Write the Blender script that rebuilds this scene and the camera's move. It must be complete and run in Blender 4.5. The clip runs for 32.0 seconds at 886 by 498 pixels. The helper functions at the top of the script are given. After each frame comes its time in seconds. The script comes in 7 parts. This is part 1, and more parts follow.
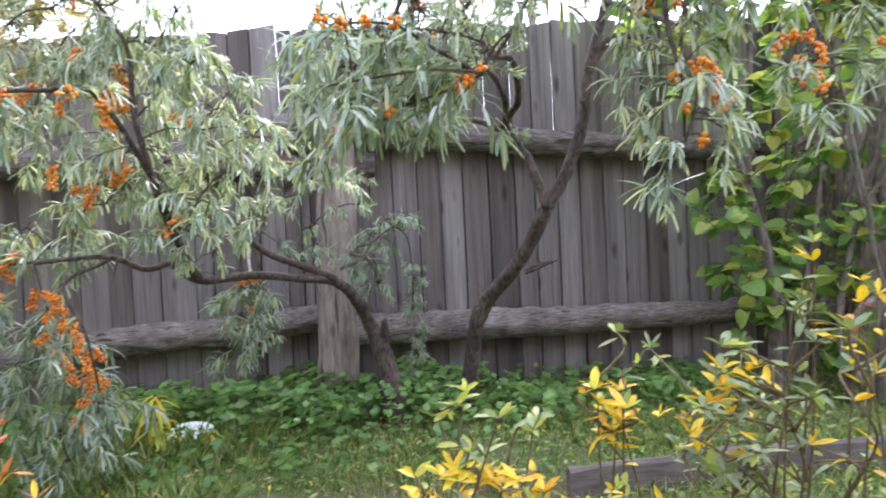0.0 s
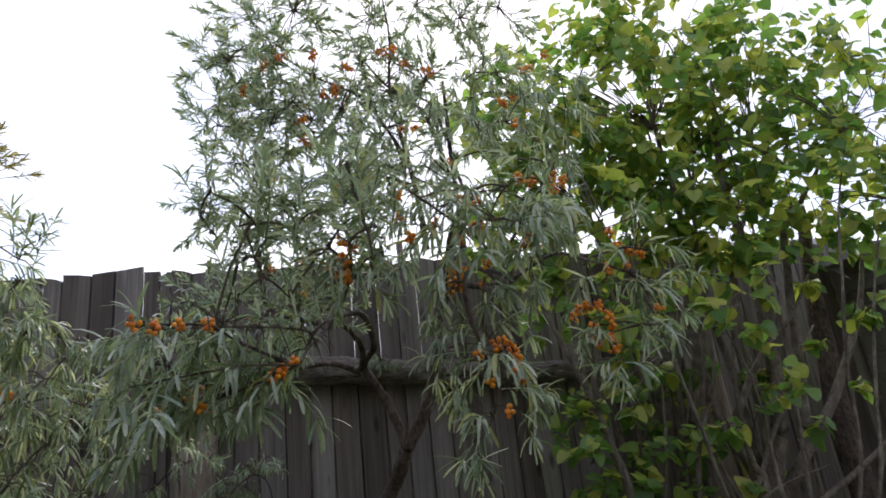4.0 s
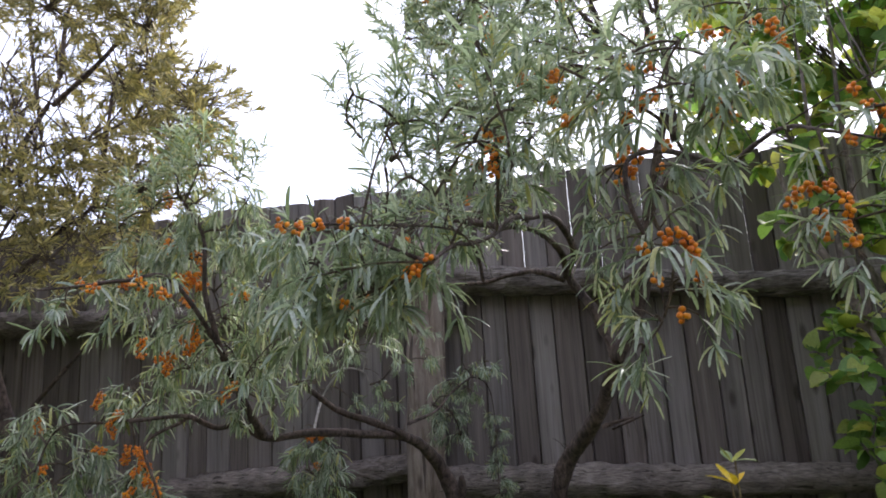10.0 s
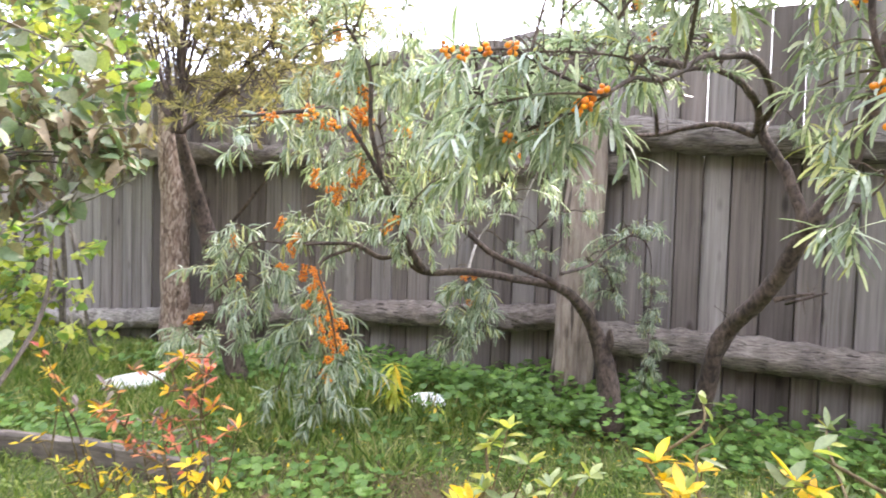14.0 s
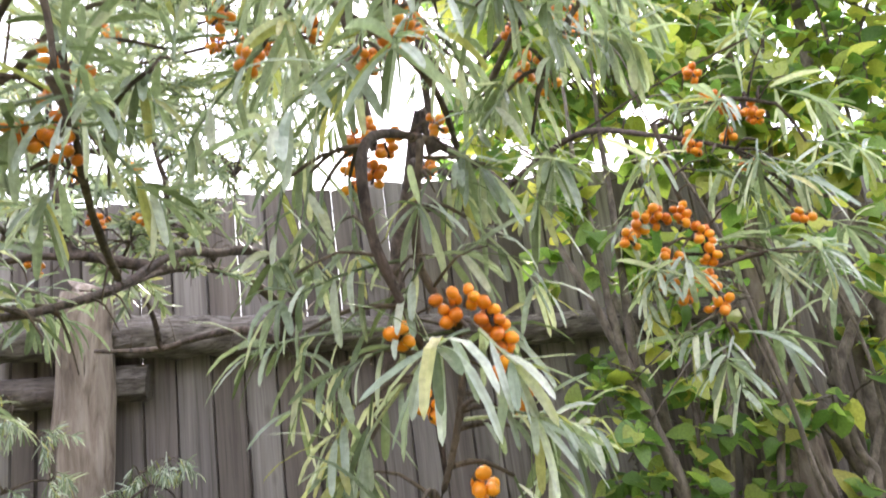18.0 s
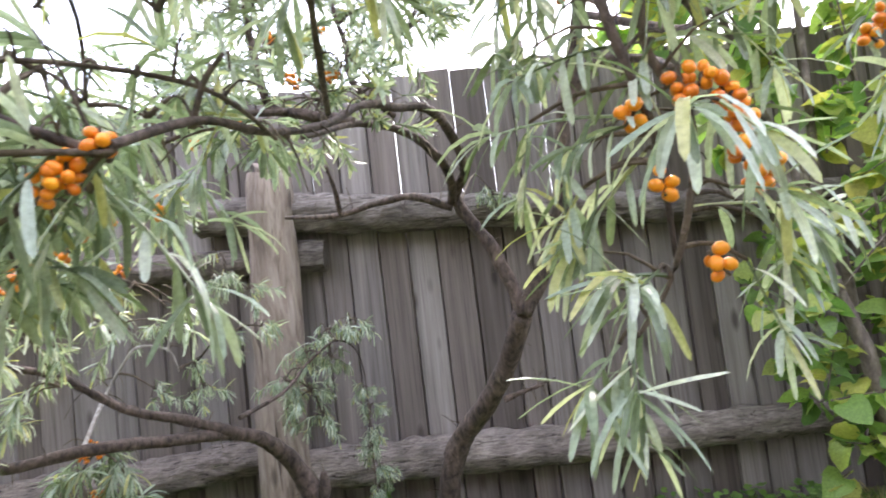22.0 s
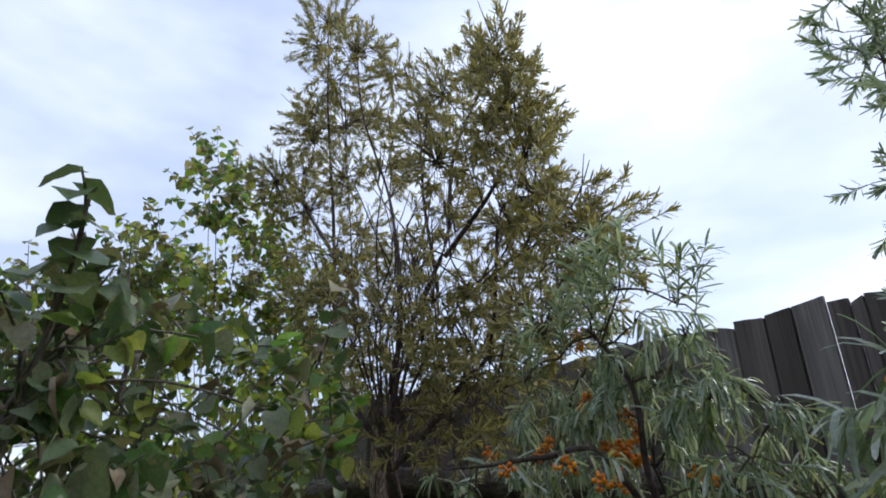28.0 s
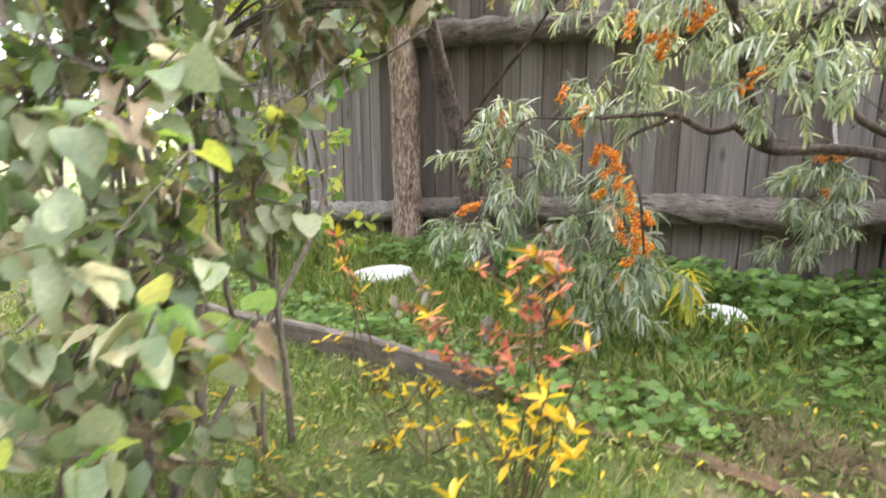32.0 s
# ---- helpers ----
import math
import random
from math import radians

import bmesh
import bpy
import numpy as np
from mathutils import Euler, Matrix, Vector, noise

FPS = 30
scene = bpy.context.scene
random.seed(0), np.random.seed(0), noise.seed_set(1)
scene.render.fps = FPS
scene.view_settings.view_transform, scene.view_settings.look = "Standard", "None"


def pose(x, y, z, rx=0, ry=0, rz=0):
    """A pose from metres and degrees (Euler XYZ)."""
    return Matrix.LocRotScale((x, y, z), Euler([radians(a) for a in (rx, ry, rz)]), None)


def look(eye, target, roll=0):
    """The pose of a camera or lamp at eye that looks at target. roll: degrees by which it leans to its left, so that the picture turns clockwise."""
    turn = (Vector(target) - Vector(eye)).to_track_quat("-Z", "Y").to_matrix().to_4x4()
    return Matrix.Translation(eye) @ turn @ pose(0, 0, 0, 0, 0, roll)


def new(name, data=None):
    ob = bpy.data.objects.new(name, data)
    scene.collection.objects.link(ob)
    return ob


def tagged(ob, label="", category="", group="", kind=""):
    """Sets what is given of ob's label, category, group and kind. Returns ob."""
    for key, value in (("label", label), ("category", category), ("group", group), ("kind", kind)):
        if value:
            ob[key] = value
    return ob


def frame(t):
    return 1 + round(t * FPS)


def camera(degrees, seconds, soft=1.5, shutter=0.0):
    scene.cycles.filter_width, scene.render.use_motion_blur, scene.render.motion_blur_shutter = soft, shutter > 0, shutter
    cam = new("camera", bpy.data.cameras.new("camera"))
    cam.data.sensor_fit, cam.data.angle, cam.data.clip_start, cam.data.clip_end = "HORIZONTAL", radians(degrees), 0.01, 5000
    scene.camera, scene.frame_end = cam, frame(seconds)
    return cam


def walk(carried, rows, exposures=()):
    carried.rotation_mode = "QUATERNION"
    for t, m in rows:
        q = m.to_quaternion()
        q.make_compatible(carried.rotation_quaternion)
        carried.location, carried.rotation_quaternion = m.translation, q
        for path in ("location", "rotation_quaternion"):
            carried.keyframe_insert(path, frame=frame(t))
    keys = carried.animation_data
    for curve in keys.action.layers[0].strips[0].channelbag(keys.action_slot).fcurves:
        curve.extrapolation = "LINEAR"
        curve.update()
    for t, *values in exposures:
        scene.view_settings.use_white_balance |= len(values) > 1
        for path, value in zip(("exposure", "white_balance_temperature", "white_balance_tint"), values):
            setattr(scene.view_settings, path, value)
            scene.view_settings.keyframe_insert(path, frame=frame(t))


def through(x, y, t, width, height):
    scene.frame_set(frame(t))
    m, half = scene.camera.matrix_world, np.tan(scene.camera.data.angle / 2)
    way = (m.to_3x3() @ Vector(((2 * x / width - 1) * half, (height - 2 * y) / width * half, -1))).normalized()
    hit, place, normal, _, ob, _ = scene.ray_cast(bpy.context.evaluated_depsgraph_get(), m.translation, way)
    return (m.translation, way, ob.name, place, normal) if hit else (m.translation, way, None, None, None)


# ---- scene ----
cam = camera(72.7, 32.0, 1.75, 0.3)
PATH = [
    (0, (0.472, -3.696, 0.947), (0.59, -1.7, 0.893), -2.9),
    (0.5, (0.423, -3.692, 0.913), (0.379, -1.695, 0.806), -2.6),
    (1, (0.338, -3.7, 0.903), (0.324, -1.709, 0.712), -1.8),
    (1.5, (0.381, -3.716, 0.973), (0.466, -1.719, 0.923), -4.6),
    (2, (0.529, -3.774, 1.024), (0.778, -1.797, 1.193), -4.8),
    (2.5, (0.591, -3.798, 1.061), (0.93, -1.852, 1.374), -5.4),
    (3, (0.634, -3.833, 1.111), (1.014, -1.919, 1.55), -6.9),
    (3.5, (0.668, -3.855, 1.123), (1.118, -1.989, 1.686), -7.0),
    (5.5, (0.656, -3.740, 1.028), (1.115, -1.880, 1.603), -5.4),
    (6, (0.779, -3.779, 1.052), (0.989, -1.856, 1.561), -5.8),
    (6.5, (0.843, -3.756, 1.08), (0.764, -1.808, 1.526), -4.5),
    (7, (0.869, -3.786, 1.088), (0.61, -1.841, 1.471), -3.8),
    (7.5, (0.875, -3.801, 1.066), (0.644, -1.847, 1.425), -4.8),
    (8, (0.883, -3.82, 1.038), (0.593, -1.872, 1.386), -4.0),
    (8.5, (0.858, -3.776, 1.094), (0.506, -1.83, 1.392), -4.3),
    (9, (0.786, -3.736, 1.077), (0.484, -1.785, 1.4), -5.1),
    (9.5, (0.793, -3.732, 1.027), (0.523, -1.785, 1.398), -6.1),
    (10, (0.942, -3.687, 1.056), (0.546, -1.763, 1.437), -3.5),
    (10.5, (1.002, -3.672, 1.077), (0.45, -1.769, 1.35), -2.0),
    (11, (1.003, -3.641, 1.065), (0.3, -1.769, 1.112), -1.1),
    (11.5, (0.974, -3.648, 1.058), (0.166, -1.82, 0.99), -2.0),
    (12, (0.906, -3.671, 1.056), (0.077, -1.853, 0.973), -1.7),
    (12.5, (0.92, -3.683, 1.05), (0.036, -1.89, 0.967), -0.6),
    (13, (0.902, -3.676, 1.04), (-0.041, -1.915, 0.942), 1.7),
    (13.5, (0.935, -3.645, 1.016), (-0.065, -1.916, 0.909), 2.2),
    (15.5, (0.761, -3.464, 1.019), (0.581, -1.475, 1.126), -2.3),
    (16, (0.825, -3.189, 1.057), (0.719, -1.199, 1.226), -2.8),
    (16.5, (0.932, -3.012, 1.102), (1.208, -1.038, 1.267), -5.0),
    (17, (1.018, -2.906, 1.14), (1.451, -0.962, 1.323), -6.9),
    (17.5, (1.035, -2.89, 1.176), (1.414, -0.942, 1.426), -8.8),
    (18, (1.032, -2.913, 1.239), (1.46, -1.001, 1.64), -7.8),
    (18.5, (1.041, -2.951, 1.28), (1.48, -1.081, 1.835), -8.5),
    (19, (1.041, -2.996, 1.302), (1.478, -1.159, 1.962), -9.0),
    (19.5, (1.039, -2.986, 1.272), (1.437, -1.127, 1.896), -7.0),
    (20, (1.035, -2.934, 1.223), (1.433, -1.014, 1.616), -8.2),
    (20.5, (1.057, -2.9, 1.18), (1.442, -0.952, 1.413), -8.7),
    (21, (1.029, -2.905, 1.15), (1.348, -0.939, 1.333), -8.4),
    (21.5, (0.994, -2.887, 1.153), (1.125, -0.898, 1.316), -7.2),
    (22, (0.93, -2.898, 1.135), (0.881, -0.904, 1.273), -6.8),
    (22.5, (0.874, -2.945, 1.123), (0.68, -0.958, 1.236), -6.6),
    (23, (0.818, -2.978, 1.114), (0.469, -1.01, 1.194), -6.0),
    (23.5, (0.737, -3.022, 1.107), (0.245, -1.085, 1.161), -4.9),
    (24, (0.656, -3.079, 1.091), (0.002, -1.189, 1.116), -2.3),
    (24.5, (0.572, -3.11, 1.072), (-0.263, -1.293, 1.054), -1.3),
    (25, (0.505, -3.153, 1.078), (-0.509, -1.431, 0.989), -1.0),
    (25.5, (0.485, -3.203, 1.081), (-0.654, -1.559, 1.07), -0.9),
    (26, (0.464, -3.296, 1.179), (-0.775, -1.739, 1.387), -2.2),
    (26.5, (0.44, -3.316, 1.195), (-0.881, -1.852, 1.526), -0.1),
    (28.5, (0.431, -3.19, 1.298), (-0.873, -1.965, 2.191), -1.0),
    (29, (0.481, -3.298, 1.324), (-0.926, -2.038, 1.981), -3.1),
    (29.5, (0.462, -3.256, 1.309), (-0.984, -1.95, 1.759), -2.8),
    (30, (0.451, -3.294, 1.241), (-1.004, -1.942, 1.476), -2.2),
    (30.5, (0.419, -3.241, 1.19), (-1.048, -1.882, 1.231), -2.2),
    (31, (0.380, -3.250, 1.120), (-1.069, -1.879, 0.974), -1.3),
    (31.5, (0.360, -3.260, 1.080), (-1.041, -1.873, 0.741), -0.3),
    (32, (0.272, -3.466, 0.905), (-1.082, -2.056, 0.486), 0.0),
]
EXPOSURES = [
    (0, 2.76, 6300, 18),
    (1, 3.3, 6350, 13),
    (1.7, 3.24, 6400, 15),
    (2.3, 2.96, 6400, 15.5),
    (3, 1.88, 6800, 13),
    (3.5, 1.28, 6700, 12),
    (5.5, 0.22, 6700, 17),
    (6.5, 0.34, 6600, 17),
    (8, 1.06, 6600, 18),
    (9, 1.48, 6550, 19),
    (10.5, 1.4, 6700, 17),
    (11, 2.28, 6900, 18),
    (11.5, 2.88, 6900, 16),
    (13, 3.22, 7000, 16),
    (15.5, 3.09, 7000, 16),
    (17, 3.00, 7000, 17),
    (18, 2.78, 7200, 15),
    (19, 1.78, 7200, 17),
    (20, 1.62, 7000, 19),
    (20.5, 1.95, 7000, 17),
    (21, 2.68, 6950, 17),
    (22, 2.95, 6750, 16),
    (23, 3.22, 7000, 14),
    (24, 3.23, 7100, 13),
    (25, 3.18, 7300, 14),
    (26.5, 2.98, 7300, 14),
    (28.5, -0.14, 6050, 8),
    (29, -0.14, 6350, 9),
    (29.5, -0.14, 6650, 10),
    (30, 0.08, 7300, 12),
    (30.5, 1.18, 7200, 14),
    (31, 1.93, 7050, 17),
    (31.5, 2.68, 7400, 14),
    (32, 3.08, 7400, 14),
]
walk(cam, [(t, look(eye, target, roll)) for t, eye, target, roll in PATH], EXPOSURES)

# ---- world, sun, exposure ----
world = bpy.data.worlds.new("sky")
scene.world = world
world.use_nodes = True
wn, wl = world.node_tree.nodes, world.node_tree.links
wn.clear()
sky = wn.new("ShaderNodeTexSky")
sky.sky_type, sky.sun_disc = "NISHITA", False
sky.sun_elevation, sky.sun_rotation = radians(42), radians(18)
sky.air_density, sky.dust_density = 1.0, 1.2
wc = wn.new("ShaderNodeTexCoord")
wm = wn.new("ShaderNodeMapping")
wm.inputs["Scale"].default_value = (1.0, 1.0, 2.6)
wnoise = wn.new("ShaderNodeTexNoise")
wnoise.inputs["Scale"].default_value, wnoise.inputs["Detail"].default_value, wnoise.inputs["Roughness"].default_value = 1.25, 5.0, 0.5
wramp = wn.new("ShaderNodeValToRGB")
wramp.color_ramp.elements[0].position, wramp.color_ramp.elements[1].position = 0.44, 0.72
wmix = wn.new("ShaderNodeMixRGB")
wmix.inputs["Color2"].default_value = (7.4, 7.7, 8.3, 1)
whaze = wn.new("ShaderNodeMixRGB")
whaze.inputs["Fac"].default_value, whaze.inputs["Color2"].default_value = 0.75, (4.1, 4.6, 6.2, 1)
wbg = wn.new("ShaderNodeBackground")
wbg.inputs["Strength"].default_value = 0.15
wout = wn.new("ShaderNodeOutputWorld")
wl.new(wc.outputs["Generated"], wm.inputs["Vector"])
wl.new(wm.outputs["Vector"], wnoise.inputs["Vector"])
wl.new(wnoise.outputs["Fac"], wramp.inputs["Fac"])
wl.new(wramp.outputs["Color"], wmix.inputs["Fac"])
wl.new(sky.outputs["Color"], whaze.inputs["Color1"])
wl.new(whaze.outputs["Color"], wmix.inputs["Color1"])
wl.new(wmix.outputs["Color"], wbg.inputs["Color"])
wl.new(wbg.outputs["Background"], wout.inputs["Surface"])

sun = new("sun", bpy.data.lights.new("sun", "SUN"))
sun.data.energy, sun.data.angle, sun.data.color = 1.2, radians(25), (1.0, 0.95, 0.88)
sun.matrix_world = look((0, 0, 0), (-0.23, -0.7, -0.67))


# ---- materials ----
def material(name):
    m = bpy.data.materials.new(name)
    m.use_nodes = True
    n, l = m.node_tree.nodes, m.node_tree.links
    return m, n, l, n["Principled BSDF"]


def mapped(n, l, scale, coord="Object"):
    tc, mp = n.new("ShaderNodeTexCoord"), n.new("ShaderNodeMapping")
    mp.inputs["Scale"].default_value = scale
    l.new(tc.outputs[coord], mp.inputs["Vector"])
    return mp


def noise_node(n, l, vector, scale, detail=4.0, rough=0.6, distortion=0.0):
    t = n.new("ShaderNodeTexNoise")
    t.inputs["Scale"].default_value, t.inputs["Detail"].default_value = scale, detail
    t.inputs["Roughness"].default_value, t.inputs["Distortion"].default_value = rough, distortion
    if vector is not None:
        l.new(vector, t.inputs["Vector"])
    return t.outputs["Fac"]


def ramp(n, l, fac, stops):
    r = n.new("ShaderNodeValToRGB")
    e = r.color_ramp.elements
    while len(e) < len(stops):
        e.new(0.5)
    for k, (pos, col) in zip(e, stops):
        k.position, k.color = pos, (*col, 1)
    l.new(fac, r.inputs["Fac"])
    return r.outputs["Color"]


def mix(n, l, kind, fac, a, b):
    m = n.new("ShaderNodeMixRGB")
    m.blend_type = kind
    for socket, v in (("Fac", fac), ("Color1", a), ("Color2", b)):
        if isinstance(v, (int, float)):
            m.inputs[socket].default_value = v if socket == "Fac" else (v, v, v, 1)
        elif isinstance(v, tuple):
            m.inputs[socket].default_value = (*v, 1)
        else:
            l.new(v, m.inputs[socket])
    return m.outputs["Color"]


def bump(n, l, height, strength, distance, bsdf):
    b = n.new("ShaderNodeBump")
    b.inputs["Strength"].default_value, b.inputs["Distance"].default_value = strength, distance
    l.new(height, b.inputs["Height"])
    l.new(b.outputs["Normal"], bsdf.inputs["Normal"])


def offset_random(n, l, vector, amount=40.0):
    """Shift a texture by the object's own random number, so that no two boards share a grain."""
    info, mul, add = n.new("ShaderNodeObjectInfo"), n.new("ShaderNodeMath"), n.new("ShaderNodeVectorMath")
    mul.operation, mul.inputs[1].default_value = "MULTIPLY", amount
    l.new(info.outputs["Random"], mul.inputs[0])
    l.new(vector, add.inputs[0])
    l.new(mul.outputs["Value"], add.inputs[1])
    return add.outputs["Vector"], info.outputs["Random"]


def weathered_wood(name, dark, mid, light, grain=(55, 55, 1.6), knots=True, rough=0.85, depth=0.004, cracks=None, flakes=None, crack_depth=0.9):
    m, n, l, p = material(name)
    v, rnd = offset_random(n, l, mapped(n, l, grain).outputs["Vector"])
    fine = noise_node(n, l, v, 1.0, 6, 0.65, 0.6)
    v2, _ = offset_random(n, l, mapped(n, l, (9, 9, 0.9)).outputs["Vector"], 17.0)
    broad = noise_node(n, l, v2, 1.0, 3, 0.5)
    col = ramp(n, l, fine, [(0.24, dark), (0.46, mid), (0.78, light)])
    tone = ramp(n, l, broad, [(0.28, (0.58, 0.56, 0.55)), (0.72, (1.26, 1.24, 1.22))])
    col = mix(n, l, "MULTIPLY", 0.85, col, tone)
    own = ramp(n, l, rnd, [(0.0, (0.5, 0.455, 0.43)), (0.25, (0.86, 0.8, 0.765)), (0.6, (1.0, 0.985, 0.97)), (1.0, (1.24, 1.23, 1.23))])
    col = mix(n, l, "MULTIPLY", 1.0, col, own)
    if knots:
        v6, _ = offset_random(n, l, mapped(n, l, (30, 30, 0.7)).outputs["Vector"], 31.0)
        bands = ramp(n, l, noise_node(n, l, v6, 1.0, 4, 0.6, 0.8), [(0.3, (0.62, 0.59, 0.57)), (0.5, (1, 1, 1)), (0.7, (1.3, 1.3, 1.3))])
        col = mix(n, l, "MULTIPLY", 0.55, col, bands)
        v3, _ = offset_random(n, l, mapped(n, l, (7, 7, 2.6)).outputs["Vector"], 9.0)
        vo = n.new("ShaderNodeTexVoronoi")
        vo.inputs["Scale"].default_value = 1.0
        l.new(v3, vo.inputs["Vector"])
        k = ramp(n, l, vo.outputs["Distance"], [(0.07, (0.28, 0.25, 0.23)), (0.17, (1, 1, 1))])
        col = mix(n, l, "MULTIPLY", 0.8, col, k)
    height = fine
    if cracks:
        v4, _ = offset_random(n, l, mapped(n, l, cracks).outputs["Vector"], 23.0)
        c4 = ramp(n, l, noise_node(n, l, v4, 1.0, 3, 0.55, 0.3), [(0.33, (0.22, 0.2, 0.19)), (0.385, (1, 1, 1))])
        col = mix(n, l, "MULTIPLY", crack_depth, col, c4)
        height = mix(n, l, "MULTIPLY", 1.0, fine, c4)
    if flakes:
        v5, _ = offset_random(n, l, mapped(n, l, flakes).outputs["Vector"], 5.0)
        v5b = n.new("ShaderNodeTexVoronoi")
        l.new(v5, v5b.inputs["Vector"])
        bw = n.new("ShaderNodeRGBToBW")
        l.new(v5b.outputs["Color"], bw.inputs["Color"])
        col = mix(n, l, "MULTIPLY", 0.9, col, ramp(n, l, bw.outputs["Val"], [(0.25, (0.5, 0.44, 0.4)), (0.5, (0.95, 0.85, 0.8)), (0.75, (1.45, 1.45, 1.45))]))
    l.new(col, p.inputs["Base Color"])
    p.inputs["Roughness"].default_value = rough
    bump(n, l, height, 0.7, depth, p)
    return m


MAT_BOARD = weathered_wood("weathered_board", (0.102, 0.093, 0.09), (0.193, 0.178, 0.171), (0.262, 0.246, 0.24), (60, 60, 1.6), True, 0.85, 0.003, (85, 85, 1.1), None, 0.3)
MAT_RAIL = weathered_wood("weathered_log", (0.06, 0.052, 0.048), (0.25, 0.23, 0.216), (0.50, 0.47, 0.45), (17, 95, 95), False, 0.9, 0.03, (12, 64, 64))
MAT_DARKRAIL = weathered_wood("dark_barky_log", (0.03, 0.025, 0.022), (0.12, 0.105, 0.095), (0.27, 0.25, 0.23), (13, 80, 80), False, 0.95, 0.03, (7, 48, 48))
MAT_POST = weathered_wood("peeled_log", (0.09, 0.068, 0.054), (0.255, 0.21, 0.177), (0.44, 0.39, 0.35), (26, 26, 5), True, 0.9, 0.016, (22, 22, 1.6))
MAT_BARKPOST = weathered_wood("flaking_bark", (0.14, 0.105, 0.088), (0.33, 0.265, 0.225), (0.56, 0.50, 0.45), (34, 34, 7), False, 0.95, 0.02, (20, 20, 2.2), (17, 17, 6))
MAT_ROTTEN = weathered_wood("rotten_timber", (0.03, 0.02, 0.013), (0.10, 0.066, 0.04), (0.24, 0.14, 0.075), (2.2, 40, 40), False, 0.95, 0.01)
MAT_EDGING = weathered_wood("old_edging_plank", (0.08, 0.072, 0.064), (0.22, 0.205, 0.185), (0.38, 0.355, 0.325), (2.2, 50, 50), False, 0.9, 0.006)


def bark(name, dark, light, scale=26.0):
    m, n, l, p = material(name)
    v = mapped(n, l, (scale, scale, scale * 0.55)).outputs["Vector"]
    a = noise_node(n, l, v, 1.0, 6, 0.7, 0.4)
    b = noise_node(n, l, v, 0.16, 3, 0.5)
    col = mix(n, l, "MULTIPLY", 0.8, ramp(n, l, a, [(0.36, dark), (0.66, light)]), ramp(n, l, b, [(0.35, (0.5, 0.47, 0.45)), (0.65, (1.3, 1.3, 1.28))]))
    l.new(col, p.inputs["Base Color"])
    p.inputs["Roughness"].default_value = 0.88
    bump(n, l, a, 1.0, 0.012, p)
    return m


MAT_BARK = bark("sea_buckthorn_bark", (0.026, 0.018, 0.014), (0.158, 0.116, 0.095), 52)
MAT_TWIG = bark("twig_bark", (0.05, 0.038, 0.028), (0.17, 0.13, 0.09), 60)
MAT_LILACBARK = bark("lilac_bark", (0.085, 0.07, 0.056), (0.25, 0.215, 0.175), 30)
MAT_PALETWIG = bark("pale_dry_twig", (0.22, 0.2, 0.175), (0.48, 0.45, 0.41), 60)
MAT_STALK = bark("green_brown_stalk", (0.12, 0.09, 0.045), (0.24, 0.19, 0.09), 60)


def leaf_material(name, stops, rough=0.5, through=0.28, blotch=None, tint=None):
    """Leaves: the colour runs over the given stops by leaf, with a second, finer mottling."""
    m, n, l, p = material(name)
    geo, info = n.new("ShaderNodeNewGeometry"), n.new("ShaderNodeObjectInfo")
    add, frac = n.new("ShaderNodeMath"), n.new("ShaderNodeMath")
    l.new(geo.outputs["Random Per Island"], add.inputs[0])
    l.new(info.outputs["Random"], add.inputs[1])
    frac.operation = "FRACT"
    l.new(add.outputs["Value"], frac.inputs[0])
    col = ramp(n, l, frac.outputs["Value"], stops)
    v = mapped(n, l, (1, 1, 1)).outputs["Vector"]
    fine = noise_node(n, l, v, 130.0, 3, 0.6)
    col = mix(n, l, "MULTIPLY", 0.8, col, ramp(n, l, fine, [(0.3, (0.72, 0.72, 0.7)), (0.7, (1.22, 1.22, 1.2))]))
    if blotch:
        b = noise_node(n, l, v, 34.0, 5, 0.65)
        f = ramp(n, l, b, [(0.58, (0, 0, 0)), (0.74, (1, 1, 1))])
        col = mix(n, l, "MIX", f, col, blotch)
    l.new(col, p.inputs["Base Color"])
    p.inputs["Roughness"].default_value = rough
    bump(n, l, fine, 0.25, 0.002, p)
    tr, ms = n.new("ShaderNodeBsdfTranslucent"), n.new("ShaderNodeMixShader")
    l.new(mix(n, l, "MULTIPLY", 1.0, col, tint or (1.1, 1.2, 0.7)), tr.inputs["Color"])
    ms.inputs["Fac"].default_value = through
    l.new(p.outputs["BSDF"], ms.inputs[1])
    l.new(tr.outputs["BSDF"], ms.inputs[2])
    l.new(ms.outputs["Shader"], n["Material Output"].inputs["Surface"])
    return m


MAT_SILVER = leaf_material("silvery_leaf", [(0.0, (0.110, 0.145, 0.085)), (0.22, (0.216, 0.271, 0.193)), (0.45, (0.317, 0.385, 0.317)), (0.7, (0.425, 0.483, 0.419)), (0.9, (0.616, 0.644, 0.570)), (0.95, (0.368, 0.386, 0.175)), (1.0, (0.497, 0.469, 0.230))], 0.26, 0.42, None, (1.25, 1.32, 0.76))
MAT_OLIVE = leaf_material("olive_leaf", [(0.0, (0.16, 0.155, 0.075)), (0.4, (0.285, 0.265, 0.125)), (0.75, (0.45, 0.405, 0.17)), (1.0, (0.60, 0.51, 0.23))], 0.45, 0.42, None, (1.12, 1.08, 0.7))
